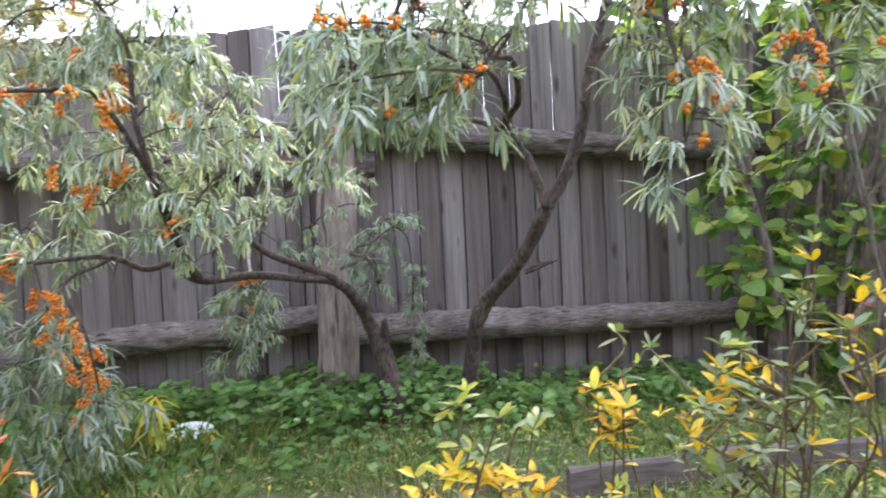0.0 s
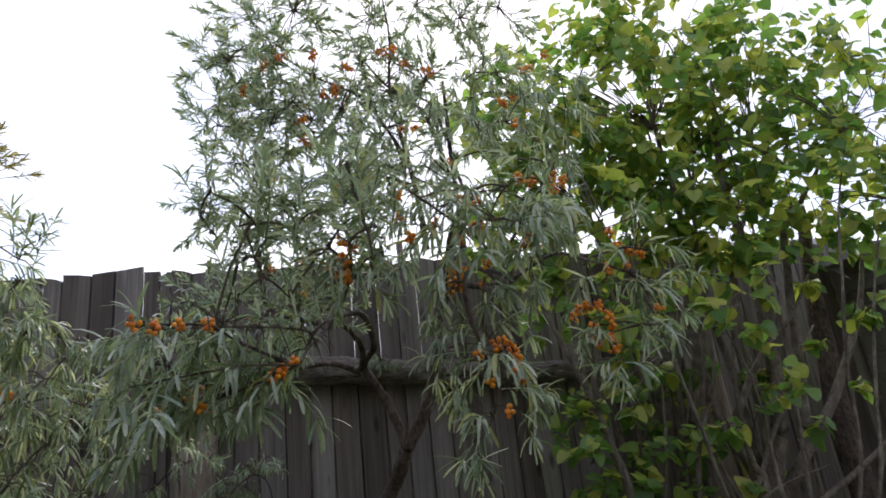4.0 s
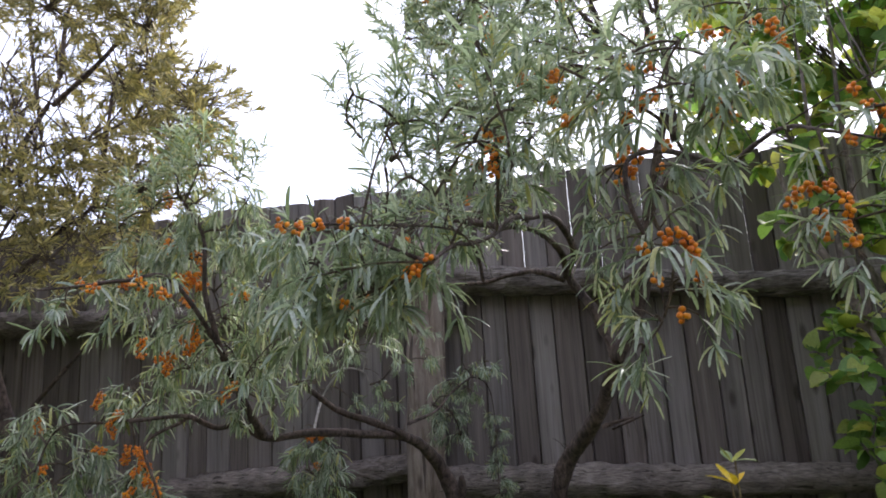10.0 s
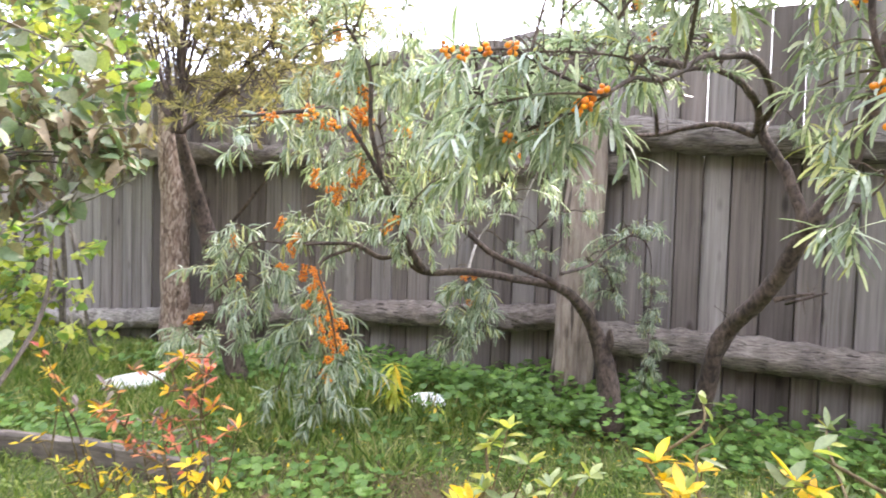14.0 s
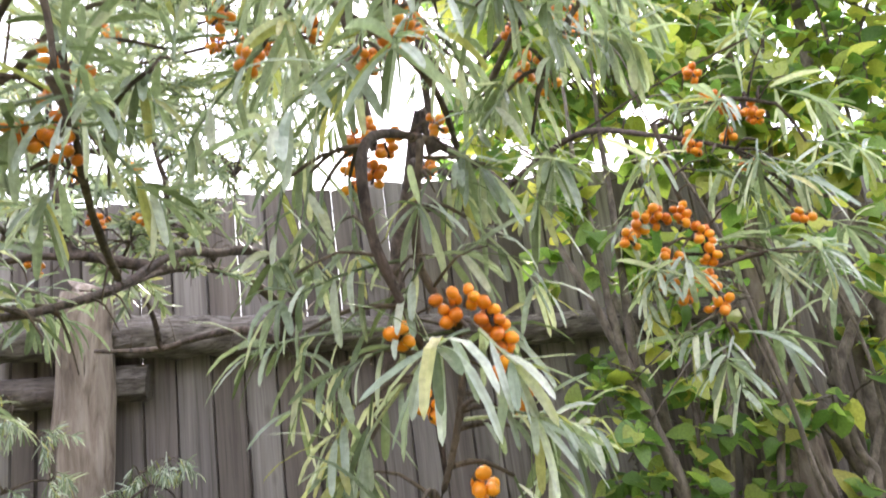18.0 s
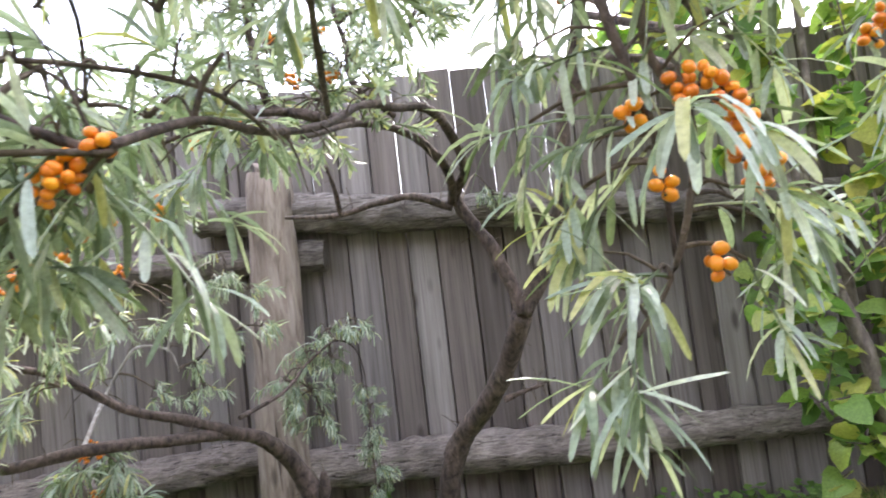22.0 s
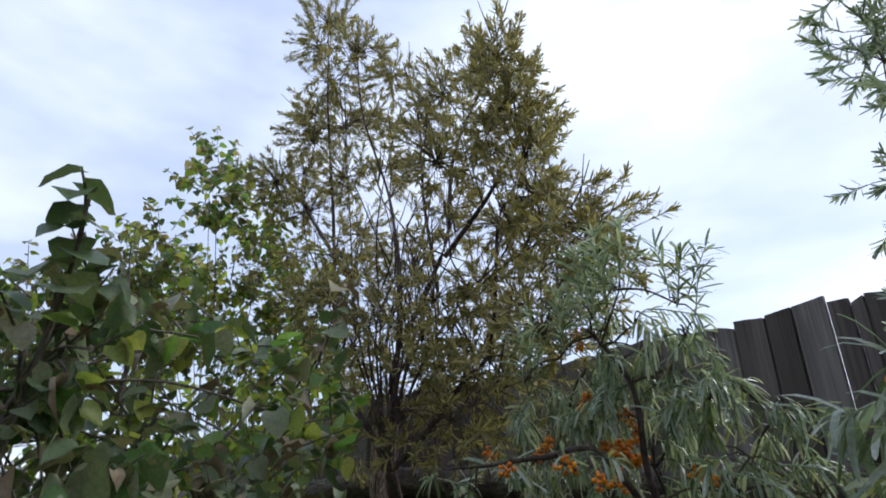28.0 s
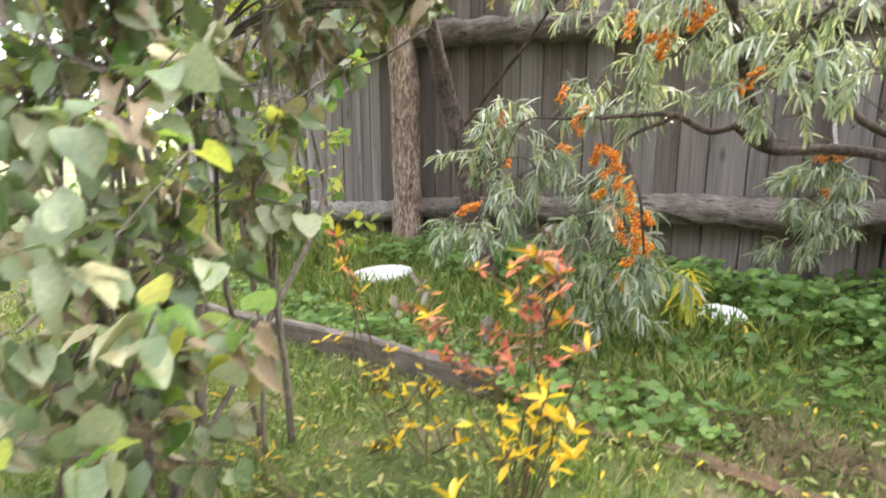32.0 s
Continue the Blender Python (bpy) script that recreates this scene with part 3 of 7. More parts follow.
def spray(seed, pitch, length, count, leaf, width, start, weight, opening=(62, 40), tip=4):
    """A shoot that sets out along +X at a pitch: narrow leaves at its sides, a fan at its tip, all sagging."""
    rng = random.Random(seed)
    d = Vector((math.cos(radians(pitch)), 0, math.sin(radians(pitch))))
    line = [Vector((0, 0, 0))]
    for k in range(4):
        line.append(line[-1] + d * length / 4)
        d = (d + Vector((0, rng.gauss(0, 0.08), -0.10 * weight))).normalized()
    pieces = [tube(line, [0.0023, 0.0021, 0.0018, 0.0014, 0.0008], 4, 2)]
    for k in range(count):
        fan = k >= count - tip * 2
        t = 1.0 - 0.02 * (count - 1 - k) if fan else start + (0.9 - start) * k / max(1, count - tip * 2)
        f = min(t * 4, 3.999)
        base = line[int(f)].lerp(line[int(f) + 1], f - int(f))
        ax = (line[int(f) + 1] - line[int(f)]).normalized()
        turn = k * 2.4 + rng.uniform(-0.5, 0.5)
        u = ax.cross(Vector((0, 0, 1)))
        if u.length < 0.1:
            u = Vector((0, 1, 0))
        u.normalize()
        out = u * math.cos(turn) + ax.cross(u) * math.sin(turn) * 0.75
        op = radians(rng.uniform(18, 88) if fan else opening[0] + (opening[1] - opening[0]) * t + rng.uniform(-14, 14))
        way = out.normalized() * math.sin(op) + ax * math.cos(op)
        pieces.append(willow_leaf(rng, base, way, leaf * rng.uniform(0.62, 1.14), width * rng.uniform(0.75, 1.15), weight * rng.choice((0.4, 0.8, 1.1, 1.5, 2.4))))
    return joined(pieces)


def shoot(seed, length, count, leaf, width, open_low, open_high, curl, start=0.15):
    """A leafy shoot along +Z: narrow leaves in a spiral, crowding towards the tip."""
    rng = random.Random(seed)
    lean = Vector((rng.uniform(-0.2, 0.2), rng.uniform(-0.2, 0.2), 0)) * length
    pieces = [tube([(0, 0, 0), lean * 0.4 + Vector((0, 0, length * 0.5)), lean + Vector((0, 0, length))], [0.0022, 0.0017, 0.0008], 4, 2)]
    for k in range(count):
        t = start + (1 - start) * (k / (count - 1)) ** 0.8
        a = k * 2.4 + rng.uniform(-0.4, 0.4)
        op = radians(open_low + (open_high - open_low) * t + rng.uniform(-12, 12))
        out = Vector((math.cos(a), math.sin(a), 0))
        way = out * math.sin(op) + Vector((0, 0, math.cos(op)))
        s = leaf * rng.uniform(0.7, 1.12) * (0.75 if t > 0.95 else 1.0)
        base = lean * t * t + Vector((0, 0, length * t))
        pieces.append(blade(rng, base, way, Vector((0, 0, 1)) + out * rng.uniform(-0.7, 0.3), s, width * rng.uniform(0.8, 1.2), rng.uniform(0.2, 1.0) * curl))
    return joined(pieces)


# leafy shoots by their habit: fans at twig tips, side branchlets, hanging tassels, upright shoots and small tufts
PROTOS = {
    "fan_down": [spray(100 + k, -50, 0.05, 13, 0.088, 0.0098, 0.3, 0.5, tip=5) for k in range(4)],
    "fan_out": [spray(110 + k, -8, 0.055, 13, 0.092, 0.0098, 0.3, 0.75, tip=5) for k in range(4)],
    "fan_up": [spray(120 + k, 50, 0.05, 12, 0.088, 0.0094, 0.3, 0.7, tip=5) for k in range(4)],
    "branch_down": [spray(130 + k, -42, 0.14, 16, 0.085, 0.0097, 0.12, 0.75) for k in range(4)],
    "branch_out": [spray(140 + k, 2, 0.17, 18, 0.088, 0.0097, 0.12, 0.95) for k in range(4)],
    "tassel": [spray(150 + k, -78, 0.10, 14, 0.080, 0.0094, 0.1, 0.5) for k in range(4)],
    "long": [spray(200 + k, 80, 0.16, 26, 0.070, 0.0076, 0.12, 0.2, (70, 40)) for k in range(4)],
    "plume": [spray(220 + k, 72, 0.30, 26, 0.105, 0.0108, 0.08, 0.3, (66, 48), 3) for k in range(4)],
    "fine_fan": [spray(160 + k, -25, 0.05, 20, 0.066, 0.0066, 0.2, 1.0, tip=7) for k in range(4)],
    "fine_branch": [spray(170 + k, -12, 0.12, 26, 0.062, 0.0064, 0.1, 1.2, tip=5) for k in range(4)],
    "fine_tassel": [spray(180 + k, -72, 0.10, 24, 0.060, 0.0064, 0.1, 0.6, tip=5) for k in range(4)],
    "small": [shoot(300 + k, 0.085, 22, 0.042, 0.0068, 66, 24, 0.2, 0.1) for k in range(3)],
}


def berry_ball(size):
    """One berry, a little longer than wide, along +Z."""
    verts, faces, seg, rings = [Vector((0, 0, size * 1.18))], [], 8, 5
    for i in range(1, rings):
        th = math.pi * i / rings
        for j in range(seg):
            ph = 2 * math.pi * j / seg
            verts.append(size * Vector((math.sin(th) * math.cos(ph), math.sin(th) * math.sin(ph), 1.18 * math.cos(th))))
    verts.append(Vector((0, 0, -size * 1.18)))
    for j in range(seg):
        t = (j + 1) % seg
        faces.append((0, 1 + j, 1 + t))
        for i in range(rings - 2):
            faces.append((1 + i * seg + j, 1 + (i + 1) * seg + j, 1 + (i + 1) * seg + t, 1 + i * seg + t))
        faces.append((1 + (rings - 2) * seg + j, len(verts) - 1, 1 + (rings - 2) * seg + t))
    return verts, faces


BERRY = berry_ball(0.0064)
BERRY_MESH = mesh_of("berry", *BERRY, MAT_BERRY, True)
SHOOT_MESHES = {}


def shoot_mesh(kind, k, mat):
    key = (kind, k, mat.name)
    if key not in SHOOT_MESHES:
        SHOOT_MESHES[key] = mesh_of("leafy_shoot", *PROTOS[kind][k % len(PROTOS[kind])], mat)
    return SHOOT_MESHES[key]


class Tree:
    """A sea buckthorn: limbs as tubes, shoots and berries set on clumps, the far foliage in one mesh."""

    def __init__(self, name, place, label, mat, seed, shoots_limit=290):
        self.base = Vector(place)
        self.top = thing(name, place, label, "tree")
        self.rng, self.mat, self.limit = random.Random(seed), mat, shoots_limit
        self.nodes, self.owner, self.far, self.twigs, self.near = [], {}, {}, [], 0
        self.fruits, self.berries = [], 0

    def limb(self, points, radii, name="limb", mat=None, sides=9, label=""):
        pts = [Vector(q) - self.base for q in points]
        v, f = tube(pts, [r * (1.12 if name == "trunk" else 1.0) for r in radii], sides, 7, 0.16 if name == "trunk" else 0.3, 30, self.rng.random() * 50, 0.016 if radii[0] > 0.02 else 0.006)
        bough = child(name, mesh_of(name, v, f, mat or MAT_BARK, True), self.top, None, label)
        self.twigbough = bough
        line, _ = smoothed(pts, radii, 5)
        for q, nxt in zip(line[1:], line[2:]):
            if self.rng.random() < 0.42:
                out = (nxt - q).normalized().cross(Vector((self.rng.gauss(0, 1), self.rng.gauss(0, 1), self.rng.gauss(0, 1)))).normalized()
                ln = self.rng.uniform(0.03, 0.1)
                tip = q + out * ln + Vector((0, 0, self.rng.uniform(-0.3, 0.5) * ln))
                self.twigs.append(tube([q, q.lerp(tip, 0.5) + Vector((0, 0, 0.012)), tip], [0.0022, 0.0016, 0.0009], 4, 2))
        for q in line:
            self.owner[tuple(q)] = bough
        self.nodes += line
        return self

    def set_shoot(self, kind, m, near, parent):
        k = self.rng.randrange(4)
        if near and self.near < self.limit:
            self.near += 1
            child("leafy_shoot", shoot_mesh(kind, k, self.mat), parent, m)
        else:
            self.far.setdefault((kind, k % len(PROTOS[kind])), []).append(m)

    def clump(self, centre, radius, count, kind="star", near=False, down=0.5, reach=0.8, scale=1.0):
        """Shoots round a centre, on twigs that start from the nearest limb."""
        rng, c = self.rng, Vector(centre) - self.base
        root = min(self.nodes, key=lambda q: (q - c).length + (0.25 if q.z > c.z + 0.3 else 0))
        gap, bough = c - root, self.owner.get(tuple(root), self.top)
        self.owner[tuple(c)] = bough
        mid = root + gap * 0.5 + Vector((0, 0, 0.12 * gap.length)) + Vector((rng.uniform(-1, 1), rng.uniform(-1, 1), 0)) * 0.06 * gap.length
        if gap.length > 0.03:
            self.twigs.append(tube([root, mid, c], [0.0044, 0.0032, 0.0022], 5, 4, 0.1, 40, rng.random() * 9, 0.01))
        heading = (gap.normalized() * reach if gap.length > 0.02 else Vector((0, 0, 0))) + Vector((0, 0, -down))
        for k in range(count):
            off = Vector((rng.gauss(0, 1), rng.gauss(0, 1), rng.gauss(0, 1)))
            off = off.normalized() * radius * rng.random() ** 0.5
            at = c + off
            self.twigs.append(tube([c, c + off * 0.5 + Vector((0, 0, 0.01)), at], [0.0026, 0.002, 0.0014], 4, 2))
            if kind == "small":
                way = heading * 0.75 + off.normalized() * (0.55 if down > 0.3 else 0.8) + Vector((rng.gauss(0, 0.42), rng.gauss(0, 0.42), rng.gauss(0, 0.3)))
                self.set_shoot("small", aim(at, way, rng.uniform(0, 6.28), scale * rng.uniform(0.85, 1.15)), near, bough)
                continue
            sort = kind
            if kind == "star":
                table = ("fan_down", "fan_out", "branch_down", "branch_out", "tassel") if down > 0.7 else ("fan_down", "fan_out", "fan_up", "branch_down", "branch_out")
                sort = rng.choice(table)
            elif kind == "fine":
                sort = rng.choice(("fine_fan", "fine_fan", "fine_branch", "fine_tassel"))
            side = Vector((heading.x, heading.y, 0)) + Vector((off.x, off.y, 0)).normalized() * 0.8
            az = math.atan2(side.y, side.x) + rng.gauss(0, 0.5)
            m = Matrix.Translation(at) @ Euler((rng.gauss(0, 0.12), rng.gauss(0, 0.14), az)).to_matrix().to_4x4() @ Matrix.Scale(scale * rng.uniform(0.82, 1.12), 4)
            self.set_shoot(sort, m, near, bough)
        self.nodes.append(c)
        return self

    def frond(self, line, radii, shoots):
        """A twig hung with shoots at given places: (kind, place, heading in degrees, scale)."""
        self.limb(line, radii, "branchlet", MAT_TWIG, 6)
        bough = self.twigbough
        for kind, place, heading, scale in shoots:
            at = Vector(place) - self.base
            root = min((q for q in self.nodes if q.z > at.z - 0.03), key=lambda q: (q - at).length)
            if (at - root).length > 0.012:
                self.twigs.append(tube([root, root.lerp(at, 0.5) + Vector((0, 0, 0.01)), at], [0.003, 0.0025, 0.002], 5, 3))
            m = Matrix.Translation(at) @ Euler((self.rng.gauss(0, 0.1), self.rng.gauss(0, 0.1), radians(heading))).to_matrix().to_4x4() @ Matrix.Scale(scale, 4)
            self.set_shoot(kind, m, True, bough)
        return self

    def fruit(self, places, y_jitter=0.02, size=1.0, many=12, near=False):
        """Berries packed round the twigs at given places."""
        rng = self.rng
        for place in places:
            c = Vector(place) - self.base
            bough = self.owner.get(tuple(min(self.nodes, key=lambda q: (q - c).length)), self.top)
            axis = Vector((rng.gauss(0, 0.6 if near else 1.3), rng.gauss(0, 0.4), 1)).normalized()
            u = axis.orthogonal().normalized()
            n = max(4, round(many * rng.uniform(0.6, 1.4)))
            length = (0.0042 if near else 0.0034) * n * size
            self.twigs.append(tube([c - axis * length * 0.6, c, c + axis * length * 0.6], [0.002, 0.0026, 0.002], 4, 2))
            for k in range(n):
                out = Matrix.Rotation(k * 2.4 + rng.uniform(-0.5, 0.5), 3, axis) @ u
                at = c + axis * length * ((k + 0.5) / n - 0.5) + out * size * rng.uniform(0.005, 0.0105 if near else 0.018) + Vector((0, rng.gauss(0, y_jitter * 0.12), 0))
                m = aim(at, out + axis * rng.gauss(0, 0.5), 0, size * rng.uniform(0.82, 1.12))
                if near and self.berries < 290:
                    self.berries += 1
                    child("berry", BERRY_MESH, bough, m)
                else:
                    self.fruits.append(m)
        return self

    def done(self):
        if self.twigs:
            child("twig_work", mesh_of("twig_work", *joined(self.twigs), MAT_TWIG, True), self.top)["kind"] = "stuff"
        if self.fruits:
            child("fruit", spread("fruit", BERRY, self.fruits, MAT_BERRY, True), self.top, None, "orange berries packed along the twigs")["kind"] = "stuff"
        for (kind, kk), ms in self.far.items():
            child("foliage", spread("foliage", PROTOS[kind][kk], ms, self.mat), self.top)["kind"] = "stuff"
        return self.top


# ---- the large sea buckthorn by the middle post ----
tree = Tree("sea_buckthorn_tree", (0.56, -0.8, 0.0), "sea buckthorn tree with silvery narrow leaves and orange berry clusters", MAT_SILVER, 11)
tree.limb([(0.71, -0.58, -0.08), (0.75, -0.57, 0.17), (0.79, -0.6, 0.42), (0.83, -0.63, 0.54), (0.88, -0.68, 0.63), (0.96, -0.78, 0.73), (1.04, -0.9, 0.86), (1.105, -1.01, 1.03)], [0.047, 0.038, 0.034, 0.039, 0.033, 0.032, 0.029, 0.03], "trunk", None, 14)
tree.limb([(1.02, -0.85, 0.75), (1.1, -0.86, 0.775), (1.16, -0.87, 0.79)], [0.011, 0.007, 0.004], "dead_twig")
tree.limb([(1.1, -1.02, 1.03), (1.2, -1.05, 1.21), (1.27, -1.1, 1.41), (1.28, -1.12, 1.52), (1.3, -1.15, 1.67), (1.39, -1.2, 2.04), (1.42, -1.2, 1.92), (1.42, -1.2, 2.38), (1.42, -1.2, 2.82)], [0.03, 0.028, 0.026, 0.024, 0.022, 0.02, 0.016, 0.012, 0.008], "limb")
tree.limb([(1.4, -1.2, 2.29), (1.31, -1.2, 2.63), (1.13, -1.2, 2.79), (1.03, -1.2, 2.92)], [0.012, 0.01, 0.007, 0.004], "limb")
tree.limb([(1.24, -1.2, 2.24), (1.15, -1.2, 2.48), (1.02, -1.25, 2.61)], [0.01, 0.007, 0.004], "limb")
tree.limb([(1.1, -1.02, 1.04), (1.03, -1, 1.25), (0.94, -0.98, 1.42), (0.98, -1.1, 1.49), (0.95, -1.3, 1.56), (0.9, -1.45, 1.58), (0.84, -1.55, 1.56), (0.78, -1.7, 1.53), (0.74, -1.9, 1.44), (0.7, -2.1, 1.37), (0.68, -2.3, 1.33), (0.66, -2.42, 1.28)], [0.023, 0.021, 0.019, 0.016, 0.014, 0.012, 0.01, 0.008, 0.007, 0.006, 0.005, 0.004], "limb")
tree.limb([(0.93, -0.98, 1.41), (0.93, -1.1, 1.49), (0.88, -1.25, 1.54), (0.82, -1.4, 1.55), (0.74, -1.6, 1.52), (0.69, -1.9, 1.42)], [0.015, 0.014, 0.013, 0.01, 0.007, 0.005], "limb")
tree.limb([(0.93, -0.98, 1.4), (0.81, -0.95, 1.45), (0.67, -0.9, 1.45), (0.54, -0.88, 1.43), (0.35, -0.85, 1.45)], [0.015, 0.013, 0.011, 0.009, 0.006], "limb")
tree.limb([(0.55, -0.88, 1.43), (0.55, -0.95, 1.52), (0.54, -1, 1.58)], [0.009, 0.008, 0.006], "limb")
tree.limb([(0.65, -2.41, 1.28), (0.55, -2.44, 1.33), (0.46, -2.45, 1.38), (0.32, -2.4, 1.4)], [0.005, 0.004, 0.003, 0.002], "limb")
tree.limb([(1.36, -1.2, 1.88), (1.49, -1.6, 1.64), (1.28, -2, 1.59), (1.11, -2.3, 1.5), (1.09, -2.35, 1.38), (1.13, -2.32, 1.26), (1.14, -2.3, 1.14)], [0.012, 0.009, 0.007, 0.006, 0.005, 0.004, 0.003], "limb")
tree.limb([(1.42, -1.2, 2.38), (1.39, -1.6, 1.94), (1.37, -2, 1.78), (1.34, -2.3, 1.7)], [0.01, 0.007, 0.005, 0.003], "limb")
tree.limb([(1.49, -1.6, 1.64), (1.6, -1.8, 1.69), (1.65, -2, 1.6), (1.72, -2.1, 1.53)], [0.009, 0.007, 0.005, 0.003], "limb")
tree.limb([(1.3, -1.15, 1.62), (1.37, -1.2, 1.72), (1.48, -1.3, 1.69), (1.48, -1.5, 1.59)], [0.018, 0.016, 0.013, 0.008], "limb")
tree.limb([(0.37, -0.62, -0.06), (0.35, -0.63, 0.14), (0.315, -0.62, 0.36), (0.25, -0.64, 0.54), (0.18, -0.76, 0.68), (0.11, -0.92, 0.76), (-0.02, -1.08, 0.79), (-0.16, -1.25, 0.82), (-0.32, -1.35, 0.82), (-0.41, -1.4, 0.89)], [0.07, 0.056, 0.043, 0.031, 0.023, 0.018, 0.016, 0.015, 0.013, 0.011], "trunk", None, 14)
tree.limb([(0.31, -0.63, 0.36), (0.34, -0.64, 0.46), (0.345, -0.65, 0.53)], [0.036, 0.024, 0.009], "broken_stub")
tree.limb([(0.14, -0.92, 0.76), (0.01, -1, 0.83), (-0.12, -1.1, 0.9), (-0.24, -1.2, 1.02), (-0.36, -1.3, 1.08), (-0.39, -1.45, 1.1)], [0.018, 0.016, 0.014, 0.012, 0.009, 0.006], "limb")
tree.limb([(-0.33, -1.35, 0.82), (-0.35, -1.42, 0.91), (-0.37, -1.5, 1.04), (-0.37, -1.6, 1.16), (-0.38, -1.65, 1.28), (-0.39, -1.68, 1.39), (-0.39, -1.7, 1.6), (-0.51, -1.7, 1.78)], [0.019, 0.017, 0.015, 0.013, 0.011, 0.009, 0.007, 0.005], "limb")
tree.limb([(-0.41, -1.4, 0.89), (-0.48, -1.45, 0.87), (-0.57, -1.5, 0.92), (-0.71, -1.5, 0.92), (-0.84, -1.5, 0.91)], [0.012, 0.011, 0.009, 0.007, 0.005], "limb")
tree.limb([(-0.57, -1.5, 0.92), (-0.61, -1.5, 0.9), (-0.69, -1.6, 0.83), (-0.62, -1.62, 0.67), (-0.62, -1.55, 0.46)], [0.008, 0.007, 0.006, 0.005, 0.003], "limb")
tree.limb([(-0.37, -1.6, 1.16), (-0.44, -1.8, 1.41), (-0.55, -1.9, 1.41), (-0.7, -1.95, 1.4), (-0.86, -1.96, 1.4)], [0.009, 0.008, 0.007, 0.005, 0.003], "limb")
tree.limb([(-0.71, -1.5, 0.92), (-0.97, -1.45, 0.91), (-1.17, -1.5, 0.9), (-1.23, -1.55, 0.74)], [0.007, 0.006, 0.005, 0.003], "limb")
tree.limb([(0.17, -0.95, 0.81), (0.24, -0.7, 0.84), (0.3, -0.56, 0.92), (0.42, -0.54, 1)], [0.008, 0.007, 0.005, 0.003], "limb")
tree.limb([(0.3, -0.56, 0.92), (0.4, -0.48, 0.99), (0.48, -0.43, 0.9), (0.49, -0.42, 0.6), (0.49, -0.42, 0.24)], [0.004, 0.004, 0.003, 0.0025, 0.0015], "limb")
# the long spray that hangs over the lawn, and its neighbour nearer the lilac
tree.frond([(1.16, -2.3, 1.49), (1.14, -2.3, 1.36), (1.17, -2.31, 1.28), (1.16, -2.31, 1.2), (1.13, -2.31, 1.12), (1.09, -2.32, 1.07)], [0.005, 0.0045, 0.004, 0.0035, 0.003, 0.002], (
    ("branch_out", (1.13, -2.3, 1.36), 200, 0.85), ("fan_out", (1.15, -2.3, 1.36), 10, 0.9), ("fan_down", (1.14, -2.33, 1.35), 150, 0.85),
    ("fan_out", (1.17, -2.36, 1.275), 215, 1.1), ("fan_down", (1.18, -2.36, 1.275), -60, 1.0), ("fan_out", (1.18, -2.3, 1.29), 20, 0.9), ("branch_out", (1.17, -2.31, 1.28), 185, 0.8),
    ("branch_down", (1.13, -2.29, 1.25), 180, 0.95), ("tassel", (1.05, -2.28, 1.26), 170, 0.9), ("tassel", (1.08, -2.29, 1.23), 190, 0.85), ("fan_down", (1.06, -2.3, 1.22), 160, 0.85),
    ("branch_out", (1.17, -2.28, 1.19), -15, 0.8), ("fan_out", (1.23, -2.28, 1.18), -5, 0.95), ("fan_down", (1.24, -2.29, 1.165), 20, 0.95), ("fan_out", (1.19, -2.33, 1.2), -40, 0.85),
    ("tassel", (1.21, -2.3, 1.13), 0, 0.8), ("fan_out", (1.12, -2.33, 1.125), 190, 0.95), ("fan_out", (1.11, -2.34, 1.13), 235, 0.9), ("branch_down", (1.13, -2.31, 1.12), 185, 0.75),
    ("fan_down", (1.07, -2.32, 1.065), 190, 1.05), ("fan_down", (1.08, -2.33, 1.06), 250, 0.95), ("tassel", (1.09, -2.31, 1.05), 200, 0.8),
    ("branch_out", (1.11, -2.29, 1.29), 178, 0.85), ("tassel", (1.02, -2.27, 1.3), 180, 0.8),
    ("tassel", (1.01, -2.28, 1.46), 180, 0.9), ("tassel", (1.05, -2.28, 1.45), 170, 0.9), ("fan_out", (1.17, -2.3, 1.45), 30, 0.9), ("fan_down", (1.27, -2.28, 1.45), 10, 0.9), ("branch_down", (1.2, -2.3, 1.4), 0, 0.8), ("fan_down", (1.16, -2.32, 1.44), 220, 0.9)))
